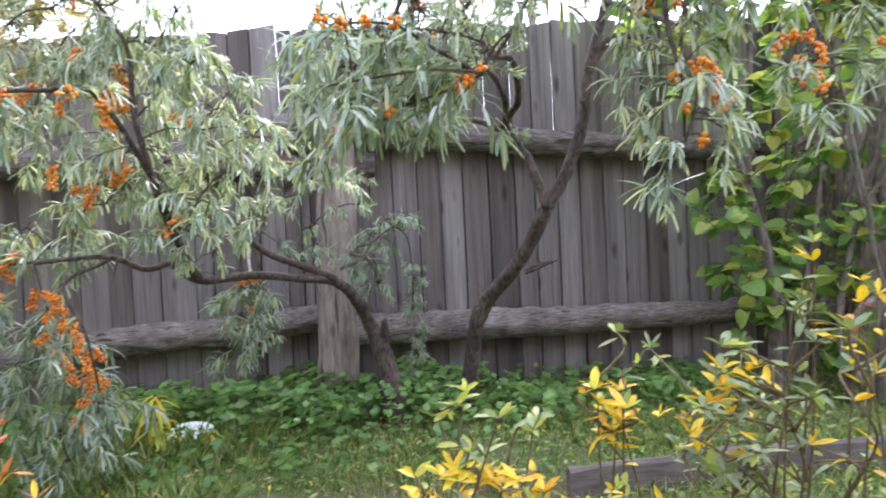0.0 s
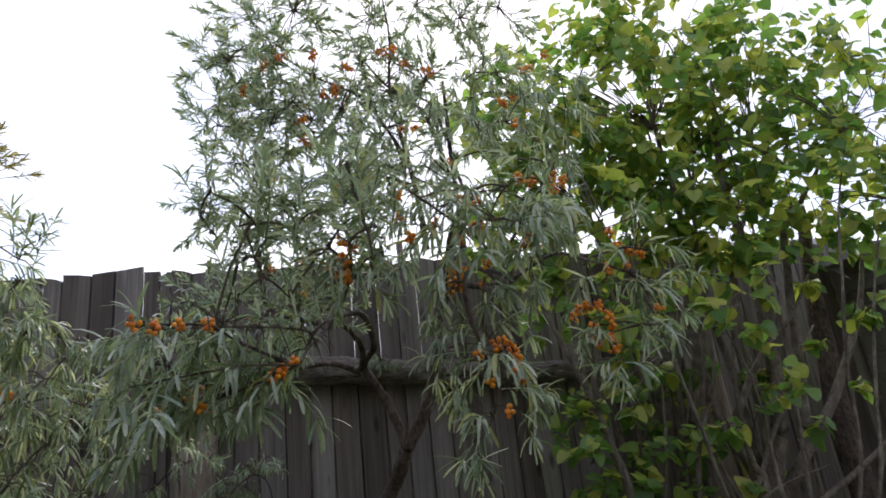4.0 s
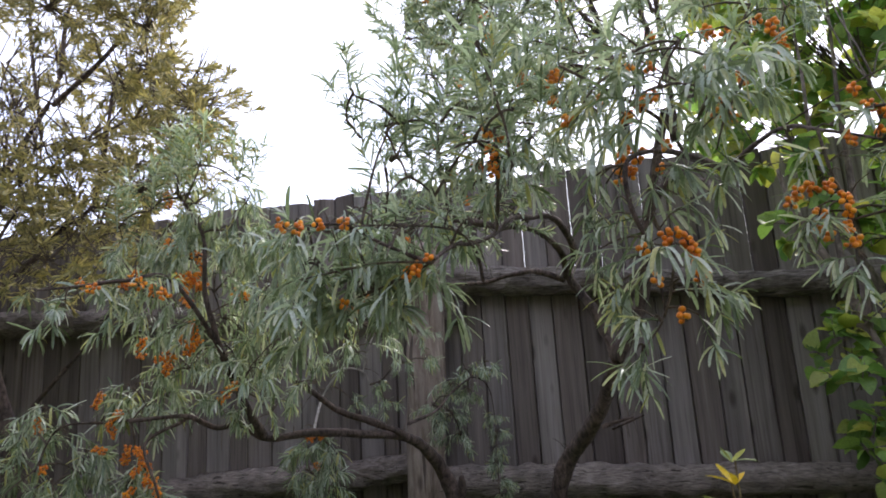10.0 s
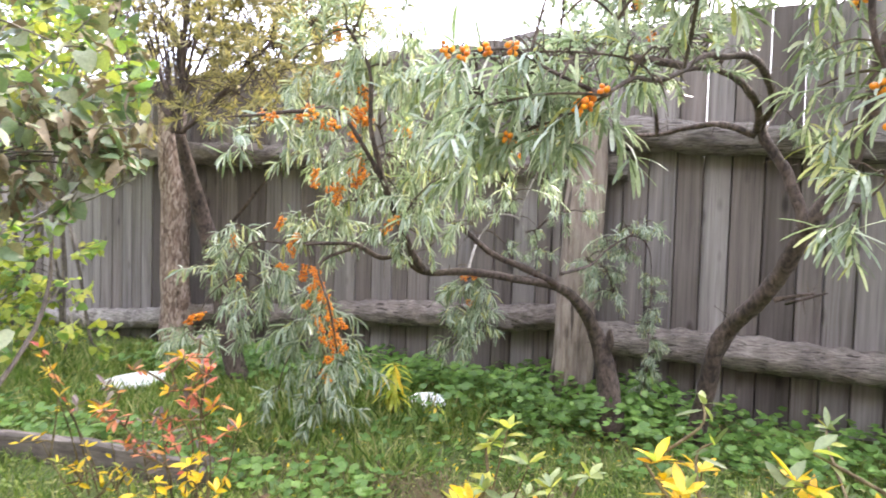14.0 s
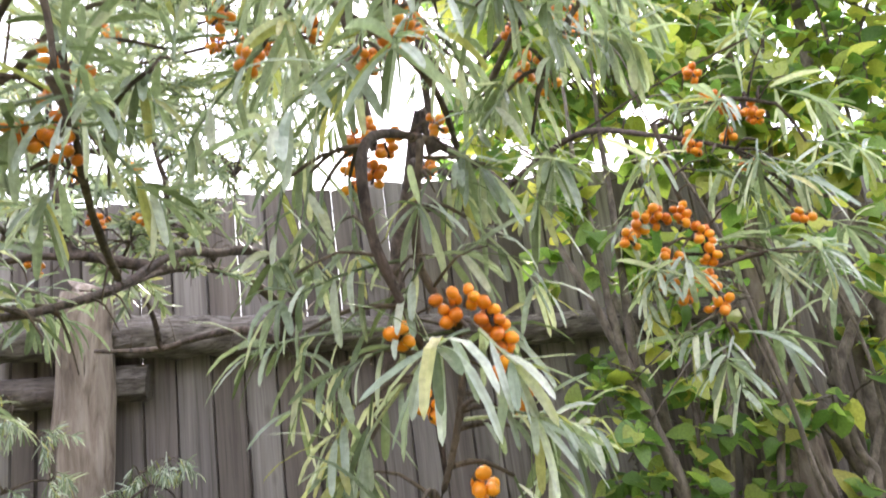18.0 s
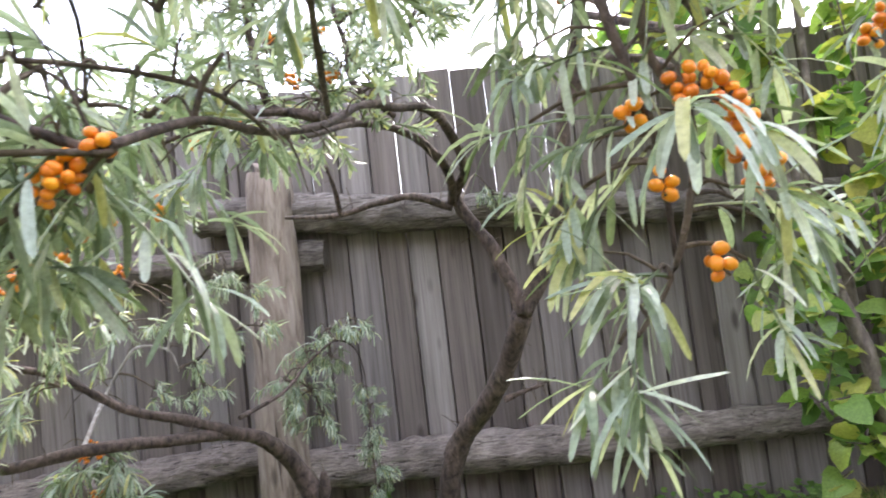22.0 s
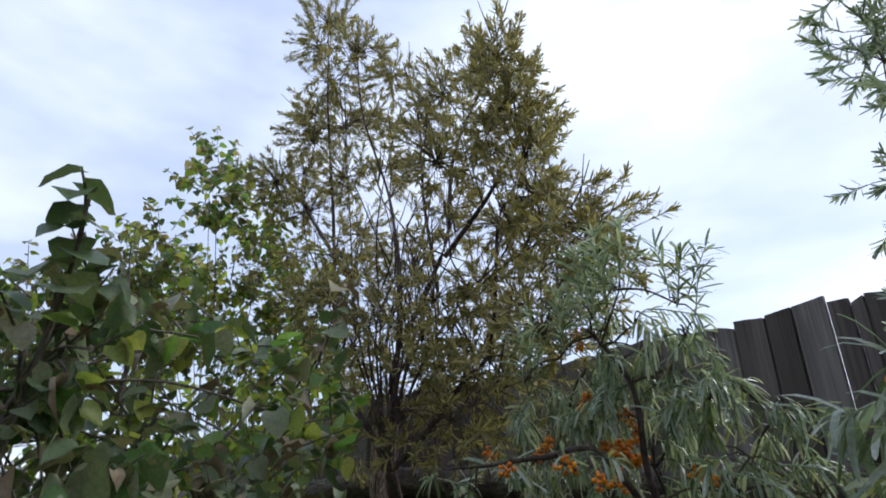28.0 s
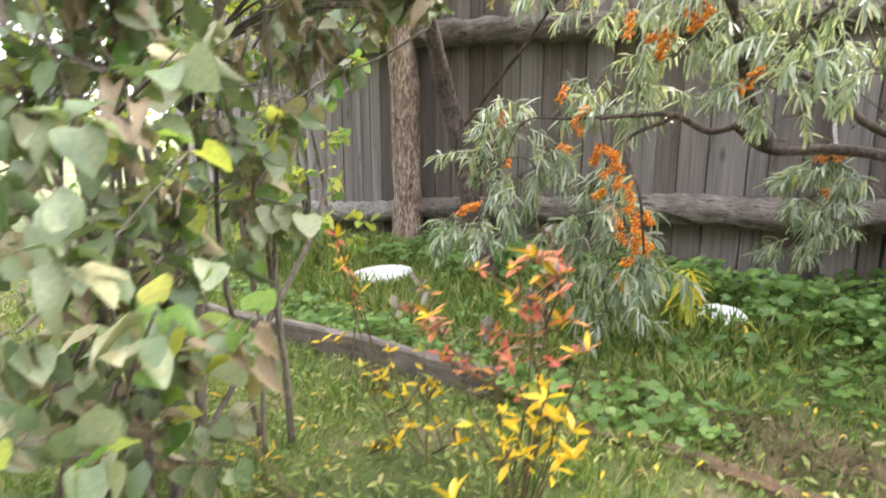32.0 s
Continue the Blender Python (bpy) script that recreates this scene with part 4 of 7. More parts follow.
tree.frond([(1.58, -2.1, 1.58), (1.59, -2.11, 1.46), (1.61, -2.12, 1.36), (1.61, -2.13, 1.25)], [0.0045, 0.004, 0.003, 0.002], (
    ("fan_down", (1.54, -2.13, 1.375), 195, 0.95), ("fan_down", (1.56, -2.14, 1.37), 250, 0.9), ("branch_down", (1.58, -2.11, 1.4), 180, 0.8), ("tassel", (1.5, -2.12, 1.35), 180, 0.8),
    ("fan_down", (1.61, -2.14, 1.235), 215, 1.05), ("fan_out", (1.62, -2.14, 1.24), -30, 1.0), ("tassel", (1.61, -2.13, 1.24), 0, 0.85), ("fan_out", (1.6, -2.13, 1.25), 175, 0.9),
    ("fan_down", (1.7, -2.13, 1.355), -20, 0.95), ("fan_out", (1.68, -2.12, 1.36), 0, 0.9), ("fan_down", (1.8, -2.13, 1.345), 0, 0.95), ("fan_out", (1.79, -2.14, 1.35), 235, 0.95), ("branch_out", (1.63, -2.11, 1.38), 5, 0.95),
    ("fan_out", (1.86, -2.1, 1.4), 5, 0.9), ("branch_out", (1.64, -2.1, 1.5), 10, 0.95), ("fan_out", (1.78, -2.12, 1.5), 20, 0.95), ("branch_down", (1.66, -2.12, 1.52), 0, 0.9), ("fan_down", (1.73, -2.14, 1.53), 220, 0.9),
    ("fan_out", (1.58, -2.12, 1.52), 200, 0.9), ("fan_up", (1.62, -2.1, 1.58), 30, 0.9), ("branch_down", (1.56, -2.1, 1.5), 185, 0.8)))
for c in ((0.33, -2.42, 1.4), (0.38, -2.4, 1.3), (0.47, -2.38, 1.34), (0.51, -2.36, 1.23), (0.59, -2.34, 1.27), (0.4, -2.3, 1.22), (0.58, -2.39, 1.37), (0.38, -2.35, 1.39), (0.46, -2.33, 1.41), (0.34, -2.4, 1.3), (0.45, -2.38, 1.26)):
    tree.clump(c, 0.05, 3, "star", True, 0.8)
for c in ((0.54, -2.34, 1.63), (0.56, -2.32, 1.57), (0.58, -2.3, 1.52), (0.64, -2.28, 1.47), (0.75, -2.26, 1.61), (0.85, -2.24, 1.71), (0.82, -2.22, 1.53), (0.73, -2.33, 1.39), (0.68, -2.31, 1.56), (0.56, -2.29, 1.67), (0.53, -2.27, 1.58), (0.66, -2.25, 1.67), (0.74, -2.23, 1.51), (0.81, -2.34, 1.73), (0.89, -2.32, 1.57), (0.52, -2.3, 1.48), (0.72, -2.28, 1.71)):
    tree.clump(c, 0.0425, 1, "long", True, -0.2, scale=0.95)
for c in ((0.46, -2.34, 1.74), (0.43, -2.32, 1.69), (0.46, -2.3, 1.64), (0.52, -2.28, 1.67), (0.51, -2.26, 1.57), (0.57, -2.24, 1.6)):
    tree.clump(c, 0.025, 2, "long", True, -0.3, scale=0.75)
for c in ((1.13, -2.39, 1.71), (1.24, -2.37, 1.73), (1.31, -2.35, 1.72), (1.19, -2.33, 1.65), (1.38, -2.31, 1.66), (1.11, -2.29, 1.62), (1.34, -2.27, 1.59), (1.26, -2.38, 1.62)):
    tree.clump(c, 0.045, 3, "star", True, 0.2)
for c in ((0.45, -2.11, 1.45), (0.52, -2.09, 1.43), (0.59, -2.07, 1.46), (0.64, -2.05, 1.4), (0.35, -2.03, 1.42), (0.51, -2.01, 1.38), (0.41, -1.99, 1.36), (0.38, -2.1, 1.51), (0.62, -2.08, 1.48)):
    tree.clump(c, 0.05, 2, "star", True, 0.6)
tree.frond([(0.75, -1.95, 1.44), (0.78, -2.15, 1.48), (0.8, -2.26, 1.54), (0.8, -2.29, 1.62)], [0.006, 0.005, 0.0045, 0.004], (
    ("plume", (0.8, -2.29, 1.6), 150, 1.15), ("plume", (0.81, -2.28, 1.6), 20, 0.95), ("branch_out", (0.8, -2.29, 1.58), 30, 1.1), ("branch_out", (0.79, -2.28, 1.57), 170, 1.05), ("fan_out", (0.8, -2.26, 1.55), 200, 1.0), ("branch_down", (0.8, -2.27, 1.55), -10, 1.0), ("fan_down", (0.79, -2.25, 1.5), 160, 0.95), ("branch_out", (0.79, -2.26, 1.53), -60, 0.9)))
tree.frond([(1.28, -2.0, 1.6), (1.2, -2.2, 1.62), (1.08, -2.28, 1.68), (0.97, -2.29, 1.76)], [0.006, 0.005, 0.004, 0.003], (
    ("fan_up", (1.21, -2.28, 1.74), 90, 0.95), ("branch_out", (1.14, -2.28, 1.76), 170, 1.0), ("plume", (0.97, -2.28, 1.76), 100, 0.8), ("fan_out", (0.92, -2.28, 1.84), 180, 1.0), ("branch_out", (1.03, -2.28, 1.84), 150, 0.95), ("fan_down", (1.06, -2.28, 1.68), 190, 1.0), ("branch_down", (1.0, -2.28, 1.62), 180, 0.95), ("fan_down", (0.9, -2.28, 1.62), 170, 0.95), ("branch_out", (1.1, -2.27, 1.68), 200, 0.95), ("fan_out", (1.14, -2.3, 1.58), 180, 0.95), ("tassel", (1.04, -2.28, 1.47), 180, 0.95), ("tassel", (1.08, -2.28, 1.46), 170, 0.9), ("fan_down", (1.19, -2.3, 1.48), -20, 1.0), ("fan_out", (1.12, -2.28, 1.72), 240, 0.9)))
tree.frond([(1.3, -2.1, 1.62), (1.32, -2.22, 1.66), (1.36, -2.27, 1.73), (1.42, -2.28, 1.84)], [0.005, 0.0045, 0.0035, 0.002], (
    ("fan_out", (1.31, -2.29, 1.68), 200, 1.0), ("fan_down", (1.32, -2.29, 1.66), -30, 1.0), ("fan_out", (1.4, -2.29, 1.73), 0, 1.0), ("branch_out", (1.38, -2.28, 1.72), 20, 0.95), ("plume", (1.42, -2.27, 1.78), 60, 0.7), ("fan_up", (1.32, -2.27, 1.86), 120, 0.9), ("branch_out", (1.34, -2.27, 1.8), 175, 0.95), ("fan_down", (1.3, -2.28, 1.5), 0, 0.95), ("tassel", (1.32, -2.26, 1.55), 10, 0.9), ("branch_down", (1.28, -2.27, 1.56), 200, 0.9), ("fan_out", (1.36, -2.3, 1.62), -10, 0.9)))
tree.frond([(1.66, -2.0, 1.62), (1.72, -2.1, 1.62), (1.8, -2.12, 1.6)], [0.005, 0.004, 0.003], (
    ("branch_out", (1.78, -2.12, 1.63), 10, 1.0), ("fan_out", (1.76, -2.13, 1.47), 0, 1.0), ("branch_out", (1.84, -2.12, 1.53), 15, 1.0), ("fan_up", (1.78, -2.12, 1.72), 60, 0.95), ("fan_down", (1.8, -2.12, 1.39), 10, 0.95), ("fan_out", (1.7, -2.13, 1.6), 220, 0.95), ("plume", (1.76, -2.1, 1.62), 45, 0.6)))
leaning = random.Random(17)
for line in ([(0.7, -2.1, 1.37), (0.68, -2.28, 1.38), (0.57, -2.4, 1.375), (0.44, -2.41, 1.38), (0.3, -2.39, 1.385)], [(0.66, -2.42, 1.28), (0.55, -2.44, 1.285), (0.43, -2.43, 1.275), (0.31, -2.42, 1.26)], [(0.66, -2.42, 1.28), (0.56, -2.39, 1.245), (0.44, -2.36, 1.215)]):
    places = [Vector(a).lerp(Vector(b), u) for a, b in zip(line, line[1:]) for u in (0.1, 0.4, 0.7)]
    tree.frond(line, [0.003, 0.0028, 0.0025, 0.002, 0.0016][:len(line)], [(leaning.choice(("branch_out", "fan_out", "branch_down", "fan_up")), p, 180 + (1 if k % 2 else -1) * leaning.uniform(15, 60), leaning.uniform(0.8, 1.0)) for k, p in enumerate(places)] + [("fan_out", line[-1], 180, 1.0), ("fan_down", line[-1], 200, 0.9)])
# crown limbs and the bare twiggy corner above the arching limb
tree.limb([(1.24, -1.25, 1.9), (1.22, -1.3, 2.06), (1.19, -1.3, 2.31), (1.14, -1.3, 2.58), (1.13, -1.3, 2.76), (1.15, -1.3, 3.07), (1.08, -1.3, 3.6)], [0.014, 0.013, 0.011, 0.009, 0.007, 0.005, 0.003])
tree.limb([(1.19, -1.3, 2.31), (1.02, -1.3, 2.61), (0.9, -1.3, 2.7), (0.77, -1.3, 2.76), (0.6, -1.3, 2.9)], [0.009, 0.008, 0.006, 0.004, 0.002])
tree.limb([(1.4, -1.25, 2.45), (1.34, -1.3, 2.6), (1.27, -1.3, 2.66), (1.08, -1.3, 2.7)], [0.009, 0.007, 0.005, 0.003])
tree.limb([(1.2, -1.3, 2.2), (1.0, -1.3, 2.25), (0.75, -1.3, 2.2), (0.5, -1.32, 2.12)], [0.008, 0.006, 0.005, 0.003])
tree.limb([(0.74, -1.62, 1.52), (0.64, -1.62, 1.55), (0.56, -1.6, 1.58), (0.54, -1.6, 1.64), (0.53, -1.6, 1.72), (0.52, -1.6, 1.82), (0.52, -1.6, 1.95)], [0.012, 0.012, 0.011, 0.01, 0.009, 0.007, 0.005])
tree.limb([(0.82, -1.5, 1.56), (0.73, -1.5, 1.65), (0.72, -1.5, 1.75), (0.70, -1.5, 1.83), (0.69, -1.5, 1.96)], [0.007, 0.007, 0.006, 0.005, 0.003])
tree.limb([(0.60, -1.62, 1.56), (0.48, -1.64, 1.56), (0.36, -1.66, 1.52), (0.24, -1.68, 1.46)], [0.008, 0.007, 0.005, 0.003])
for c in ((0.47, -1.55, 1.85), (0.63, -1.55, 1.87), (0.8, -1.52, 1.82), (0.88, -1.55, 1.74), (0.56, -1.6, 1.72), (0.36, -1.66, 1.6), (0.7, -1.5, 1.7), (0.45, -1.62, 1.62), (0.66, -1.56, 1.6), (0.78, -1.54, 1.62), (0.28, -1.66, 1.48)):
    tree.clump(c, 0.11, 12, "small", False, 0.3, scale=1.0)
for c in ((0.29, -1.3, 2.11), (0.4, -1.32, 2.05), (0.55, -1.35, 2.02), (0.7, -1.3, 2.1), (0.88, -1.3, 2.12), (1.0, -1.35, 2.02), (1.1, -1.3, 2.15), (1.34, -1.35, 2.2), (0.34, -1.3, 2.5), (0.45, -1.3, 2.3), (0.3, -1.28, 2.85), (1.5, -1.4, 2.6), (1.7, -1.4, 2.62), (1.62, -1.35, 2.85), (1.35, -1.3, 2.45)):
    tree.clump(c, 0.11, 10, "small", False, 0.1, scale=1.1)
# higher sprays
for c in ((1.49, -1.78, 2.49), (1.61, -1.76, 2.4), (1.52, -1.73, 2.29), (1.82, -1.7, 2.36), (1.66, -1.67, 2.24), (1.43, -1.64, 2.29), (1.4, -1.62, 2.55), (1.69, -1.77, 2.09), (1.8, -1.74, 2.49), (1.26, -1.71, 2.06)):
    tree.clump(c, 0.0864, 5, "fine", False, 0.2, scale=1.1)
for c in ((0.4, -1.42, 2.76), (0.57, -1.37, 2.83), (0.77, -1.31, 2.75), (1, -1.25, 2.88), (1.23, -1.19, 2.89), (0.43, -1.13, 2.54), (0.64, -1.08, 2.47), (0.82, -1.4, 2.23), (0.66, -1.34, 2.59), (0.89, -1.28, 2.59), (1.05, -1.22, 2.3), (0.34, -1.16, 2.7), (0.47, -1.1, 2.29), (0.62, -1.42, 2.04), (0.75, -1.37, 2.49), (0.57, -1.31, 2.5), (0.96, -1.25, 2.23), (1.04, -1.19, 2.7), (0.77, -1.13, 2.06), (0.55, -1.08, 2.84), (1.15, -1.4, 2.46), (1.3, -1.34, 2.73)):
    tree.clump(c, 0.15, 20, "small", False, 0, scale=1.2)
for c in ((0.69, -1.46, 3), (0.86, -1.39, 3.24), (1.07, -1.32, 3.11), (0.48, -1.25, 3.1), (1.34, -1.18, 3.3), (0.66, -1.11, 3.55), (1.1, -1.04, 3.77), (1.49, -1.42, 3.04), (1.73, -1.36, 3.16)):
    tree.clump(c, 0.18, 24, "small", False, 0, scale=1.2)
for c in ((1, -1.88, 2.17), (1.16, -1.86, 2.21), (1.26, -1.83, 2.08), (1.07, -1.8, 2.02), (1.21, -1.77, 1.91), (0.96, -1.74, 2.33), (1.4, -1.72, 2.28), (1.08, -1.87, 1.8), (1.44, -1.84, 2.09), (1.3, -1.81, 1.92)):
    tree.clump(c, 0.0936, 4, "star", False, 0.2, scale=0.85)
# sprays over the left limb
for c in ((-0.44, -1.69, 1.65), (-0.31, -1.64, 1.6), (-0.5, -1.6, 1.53), (-0.43, -1.56, 1.4), (-0.79, -1.52, 1.44), (-0.65, -1.48, 1.37), (-0.36, -1.43, 1.54), (-0.2, -1.66, 1.32), (-0.44, -1.62, 1.27), (-0.36, -1.58, 1.18), (-0.16, -1.54, 1.2), (-0.69, -1.5, 1.19), (-0.6, -1.46, 1.11), (-0.2, -1.69, 1.09), (-0.02, -1.64, 1.3), (-0.8, -1.6, 1.43), (-0.69, -1.56, 1.58), (-0.92, -1.52, 1.61), (-0.44, -1.48, 1.3), (-0.8, -1.43, 1.31), (-0.26, -1.66, 1), (-0.15, -1.62, 1.4)):
    tree.clump(c, 0.08, 5, "fine", False, 1, scale=1.3)
for c in ((-0.32, -1.83, 1.82), (-0.18, -1.81, 1.75), (-0.44, -1.78, 1.78), (-0.58, -1.75, 1.7), (-0.74, -1.72, 1.66), (-0.47, -1.69, 1.77)):
    tree.clump(c, 0.0504, 5, "long", False, -0.8)
for c in ((-0.44, -1.68, 1.73), (-0.35, -1.66, 1.62), (-0.25, -1.63, 1.72), (-0.6, -1.6, 1.68), (-0.16, -1.57, 1.58), (-0.83, -1.54, 1.67), (-0.11, -1.52, 1.49), (-0.2, -1.67, 1.54), (-0.39, -1.64, 1.78), (-0.51, -1.61, 1.56)):
    tree.clump(c, 0.0792, 5, "fine", False, 0.6, scale=1.3)
for c in ((-0.2, -1.1, 0.78), (-0.27, -1.1, 0.72), (-0.14, -1.1, 0.73), (-0.24, -1.12, 0.64), (-0.14, -1.08, 0.64), (-0.2, -1.1, 0.57), (-0.26, -1.1, 0.49)):
    tree.clump(c, 0.04, 5, "fine", False, 1.6, scale=1.2)
for c in ((-0.3, -1.1, 0.46), (-0.33, -1.1, 0.42)):
    tree.clump(c, 0.02, 3, "fine", False, 1.2, scale=0.7)
for c in ((-0.85, -1.42, 0.74), (-0.92, -1.4, 0.66), (-0.8, -1.38, 0.61), (-0.9, -1.4, 0.48), (-1.0, -1.4, 0.37), (-0.79, -1.4, 0.38), (-0.86, -1.38, 0.28), (-1.07, -1.4, 0.2), (-0.82, -1.4, 0.17), (-0.97, -1.42, 0.54), (-0.7, -1.4, 0.38), (-0.75, -1.36, 0.5)):
    tree.clump(c, 0.05, 5, "fine", False, 1.4, scale=1.4)
for c in ((-1.46, -1.38, 0.89), (-1.25, -1.38, 0.87), (-1.5, -1.38, 0.73), (-1.17, -1.38, 0.7), (-1.03, -1.38, 0.98), (-0.86, -1.38, 0.97), (-1.36, -1.38, 0.97), (-1.32, -1.36, 0.65), (-0.93, -1.38, 1.04), (-1.13, -1.4, 0.79), (-0.76, -1.38, 1.0), (-1.28, -1.38, 0.57)):
    tree.clump(c, 0.055, 5, "fine", False, 1.0, scale=1.45)
for c in ((-1.28, -1.74, 0.51), (-1.37, -1.74, 0.45), (-1.19, -1.74, 0.53), (-1.34, -1.74, 0.52)):
    tree.clump(c, 0.035, 5, "fine", False, 1.0, scale=1.0)
for c in ((0.17, -0.45, 0.85), (0.27, -0.45, 0.95), (0.36, -0.45, 1.03), (0.27, -0.45, 0.8), (0.31, -0.45, 0.69), (0.46, -0.45, 1.06), (0.2, -0.45, 0.76), (0.37, -0.45, 0.92)):
    tree.clump(c, 0.05, 9, "fine", False, 1.2, scale=0.8)
for c in ((0.48, -0.42, 0.78), (0.5, -0.42, 0.7), (0.49, -0.42, 0.62), (0.49, -0.42, 0.55), (0.51, -0.42, 0.46), (0.5, -0.42, 0.38), (0.49, -0.42, 0.3), (0.48, -0.42, 0.22)):
    tree.clump(c, 0.025, 9, "fine", False, 1.5, scale=0.62)
for c in ((-0.32, -1.56, 1.01), (-0.2, -1.54, 0.92), (-0.5, -1.51, 1.18), (-0.66, -1.48, 1.1), (-0.39, -1.45, 1.25), (-0.22, -1.42, 1.13), (-0.6, -1.4, 1.36), (-0.08, -1.55, 1.17), (-0.02, -1.52, 1.02), (0.15, -1.49, 1.24), (-0.3, -1.47, 1.11), (-0.22, -1.44, 1.39), (-0.08, -1.41, 1.32), (0.13, -1.56, 1.13)):
    tree.clump(c, 0.1008, 4, "fine", False, 1.1, scale=0.9)
for c in ((-0.75, -1.95, 1.34), (-0.81, -1.95, 1.32), (-0.88, -1.94, 1.4), (-0.71, -1.94, 1.39), (-0.47, -1.94, 1.4)):
    tree.clump(c, 0.036, 2, "star", False, 0.7, scale=0.95)
for c in ((0.79, -2.44, 1.77), (0.81, -2.43, 1.69), (0.83, -2.43, 1.6), (0.84, -2.42, 1.52), (0.85, -2.41, 1.48), (0.86, -2.41, 1.61), (0.79, -2.4, 1.57)):
    tree.clump(c, 0.025, 1, "long", True, -0.8)
# thin drooping tufts on the bare twigs beside the post
tree.limb([(-0.16, -1.25, 0.82), (-0.22, -1.02, 0.94), (-0.18, -1, 1.01), (-0.12, -1, 1.07), (-0.02, -1, 1.05), (0.01, -1, 0.98)], [0.007, 0.006, 0.005, 0.005, 0.004, 0.002], "limb", MAT_PALETWIG)
tree.limb([(-0.02, -1, 1.05), (0.01, -1, 1.16), (0.07, -0.98, 1.29), (0.16, -0.95, 1.33)], [0.004, 0.004, 0.003, 0.002], "limb", MAT_PALETWIG)
for c in ((0.13, -0.95, 1.27), (0.23, -0.95, 1.21), (-0.06, -0.95, 1.14), (0.04, -0.95, 1), (0.15, -0.95, 1.08), (-0.19, -0.95, 1.15), (0.26, -0.93, 1.09), (-0.1, -0.95, 0.93), (0.06, -0.95, 0.92), (0.17, -0.95, 1.31)):
    tree.clump(c, 0.04, 4, "fine", False, 1.3, scale=0.75)
# berries in dense clusters along the twigs
tree.fruit([(0.7, -1.4, 2.47), (0.84, -1.4, 2.17), (0.97, -1.4, 2.16), (0.86, -1.4, 2.64), (0.62, -1.4, 2.79), (1.19, -1.4, 2.78), (1.72, -1.4, 2.61), (1.3, -1.4, 2.74), (1.35, -1.4, 2.27), (1.92, -1.4, 2.86), (0.6, -1.45, 1.95), (0.47, -1.45, 1.93), (1.09, -1.4, 2.84), (0.46, -1.4, 2.62), (0.77, -1.4, 2.81), (0.66, -1.4, 2.44), (0.8, -1.4, 2.6), (0.92, -1.4, 2.2), (0.55, -1.4, 2.74), (1.14, -1.4, 2.86)], 0.025, 1.05, 15)
tree.fruit([(0.56, -1.57, 1.75), (0.68, -1.57, 1.76), (0.6, -1.57, 1.65), (0.69, -1.57, 1.65), (0.5, -1.62, 1.55), (0.4, -1.66, 1.5)], 0.025, 0.95, 9)
tree.fruit([(-0.57, -1.66, 1.77), (-0.57, -1.66, 1.58), (-0.43, -1.66, 1.51), (-0.5, -1.66, 1.44), (-0.42, -1.66, 1.41), (-0.46, -1.65, 1.43), (-0.47, -1.66, 1.35), (-0.45, -1.66, 1.24), (-0.45, -1.66, 1.18), (-0.67, -1.66, 1.19), (-0.55, -1.66, 1.12), (-0.58, -1.66, 1.15), (-0.3, -1.66, 1.01), (-0.95, -1.66, 1.46), (-0.73, -1.66, 1.46), (-0.63, -1.66, 1.41), (-0.25, -1.66, 1.36), (-0.48, -1.66, 1.2), (-0.44, -1.64, 1.46), (-0.48, -1.66, 1.4)], 0.03, 0.88, 24)
tree.fruit([(-0.85, -1.5, 0.78), (-0.8, -1.5, 0.72), (-0.83, -1.5, 0.64), (-0.71, -1.5, 0.6), (-0.68, -1.5, 0.55), (-0.73, -1.5, 0.49), (-0.68, -1.5, 0.47), (-0.72, -1.5, 0.33), (-0.71, -1.5, 0.65), (-0.77, -1.5, 0.76), (-0.66, -1.5, 0.51), (-0.7, -1.5, 0.41), (-0.65, -1.48, 0.57), (-0.76, -1.5, 0.56), (-0.64, -1.48, 0.46), (-0.8, -1.48, 0.79), (-0.77, -1.48, 0.68)], 0.03, 0.88, 26)
tree.fruit([(-0.96, -1.46, 0.91), (-0.93, -1.46, 0.94), (-1.03, -1.46, 1.0), (-1.32, -1.46, 0.91), (-1.28, -1.46, 0.73), (-1.01, -1.46, 0.8), (-0.95, -1.46, 0.87)], 0.03, 0.85, 18)
tree.fruit([(-1.23, -1.77, 0.58), (-1.26, -1.77, 0.56), (-1.19, -1.77, 0.59)], 0.03, 0.85, 16)
tree.fruit([(-0.19, -1.15, 0.81), (-0.22, -1.15, 0.78), (-0.19, -1.15, 0.67), (-0.16, -1.15, 0.79)], 0.03, 0.8, 14)
tree.fruit([(-0.61, -1.98, 1.38), (-0.43, -1.98, 1.38), (-0.34, -1.98, 1.34), (0.18, -1.58, 1.26)], 0.025, 0.95, 12)
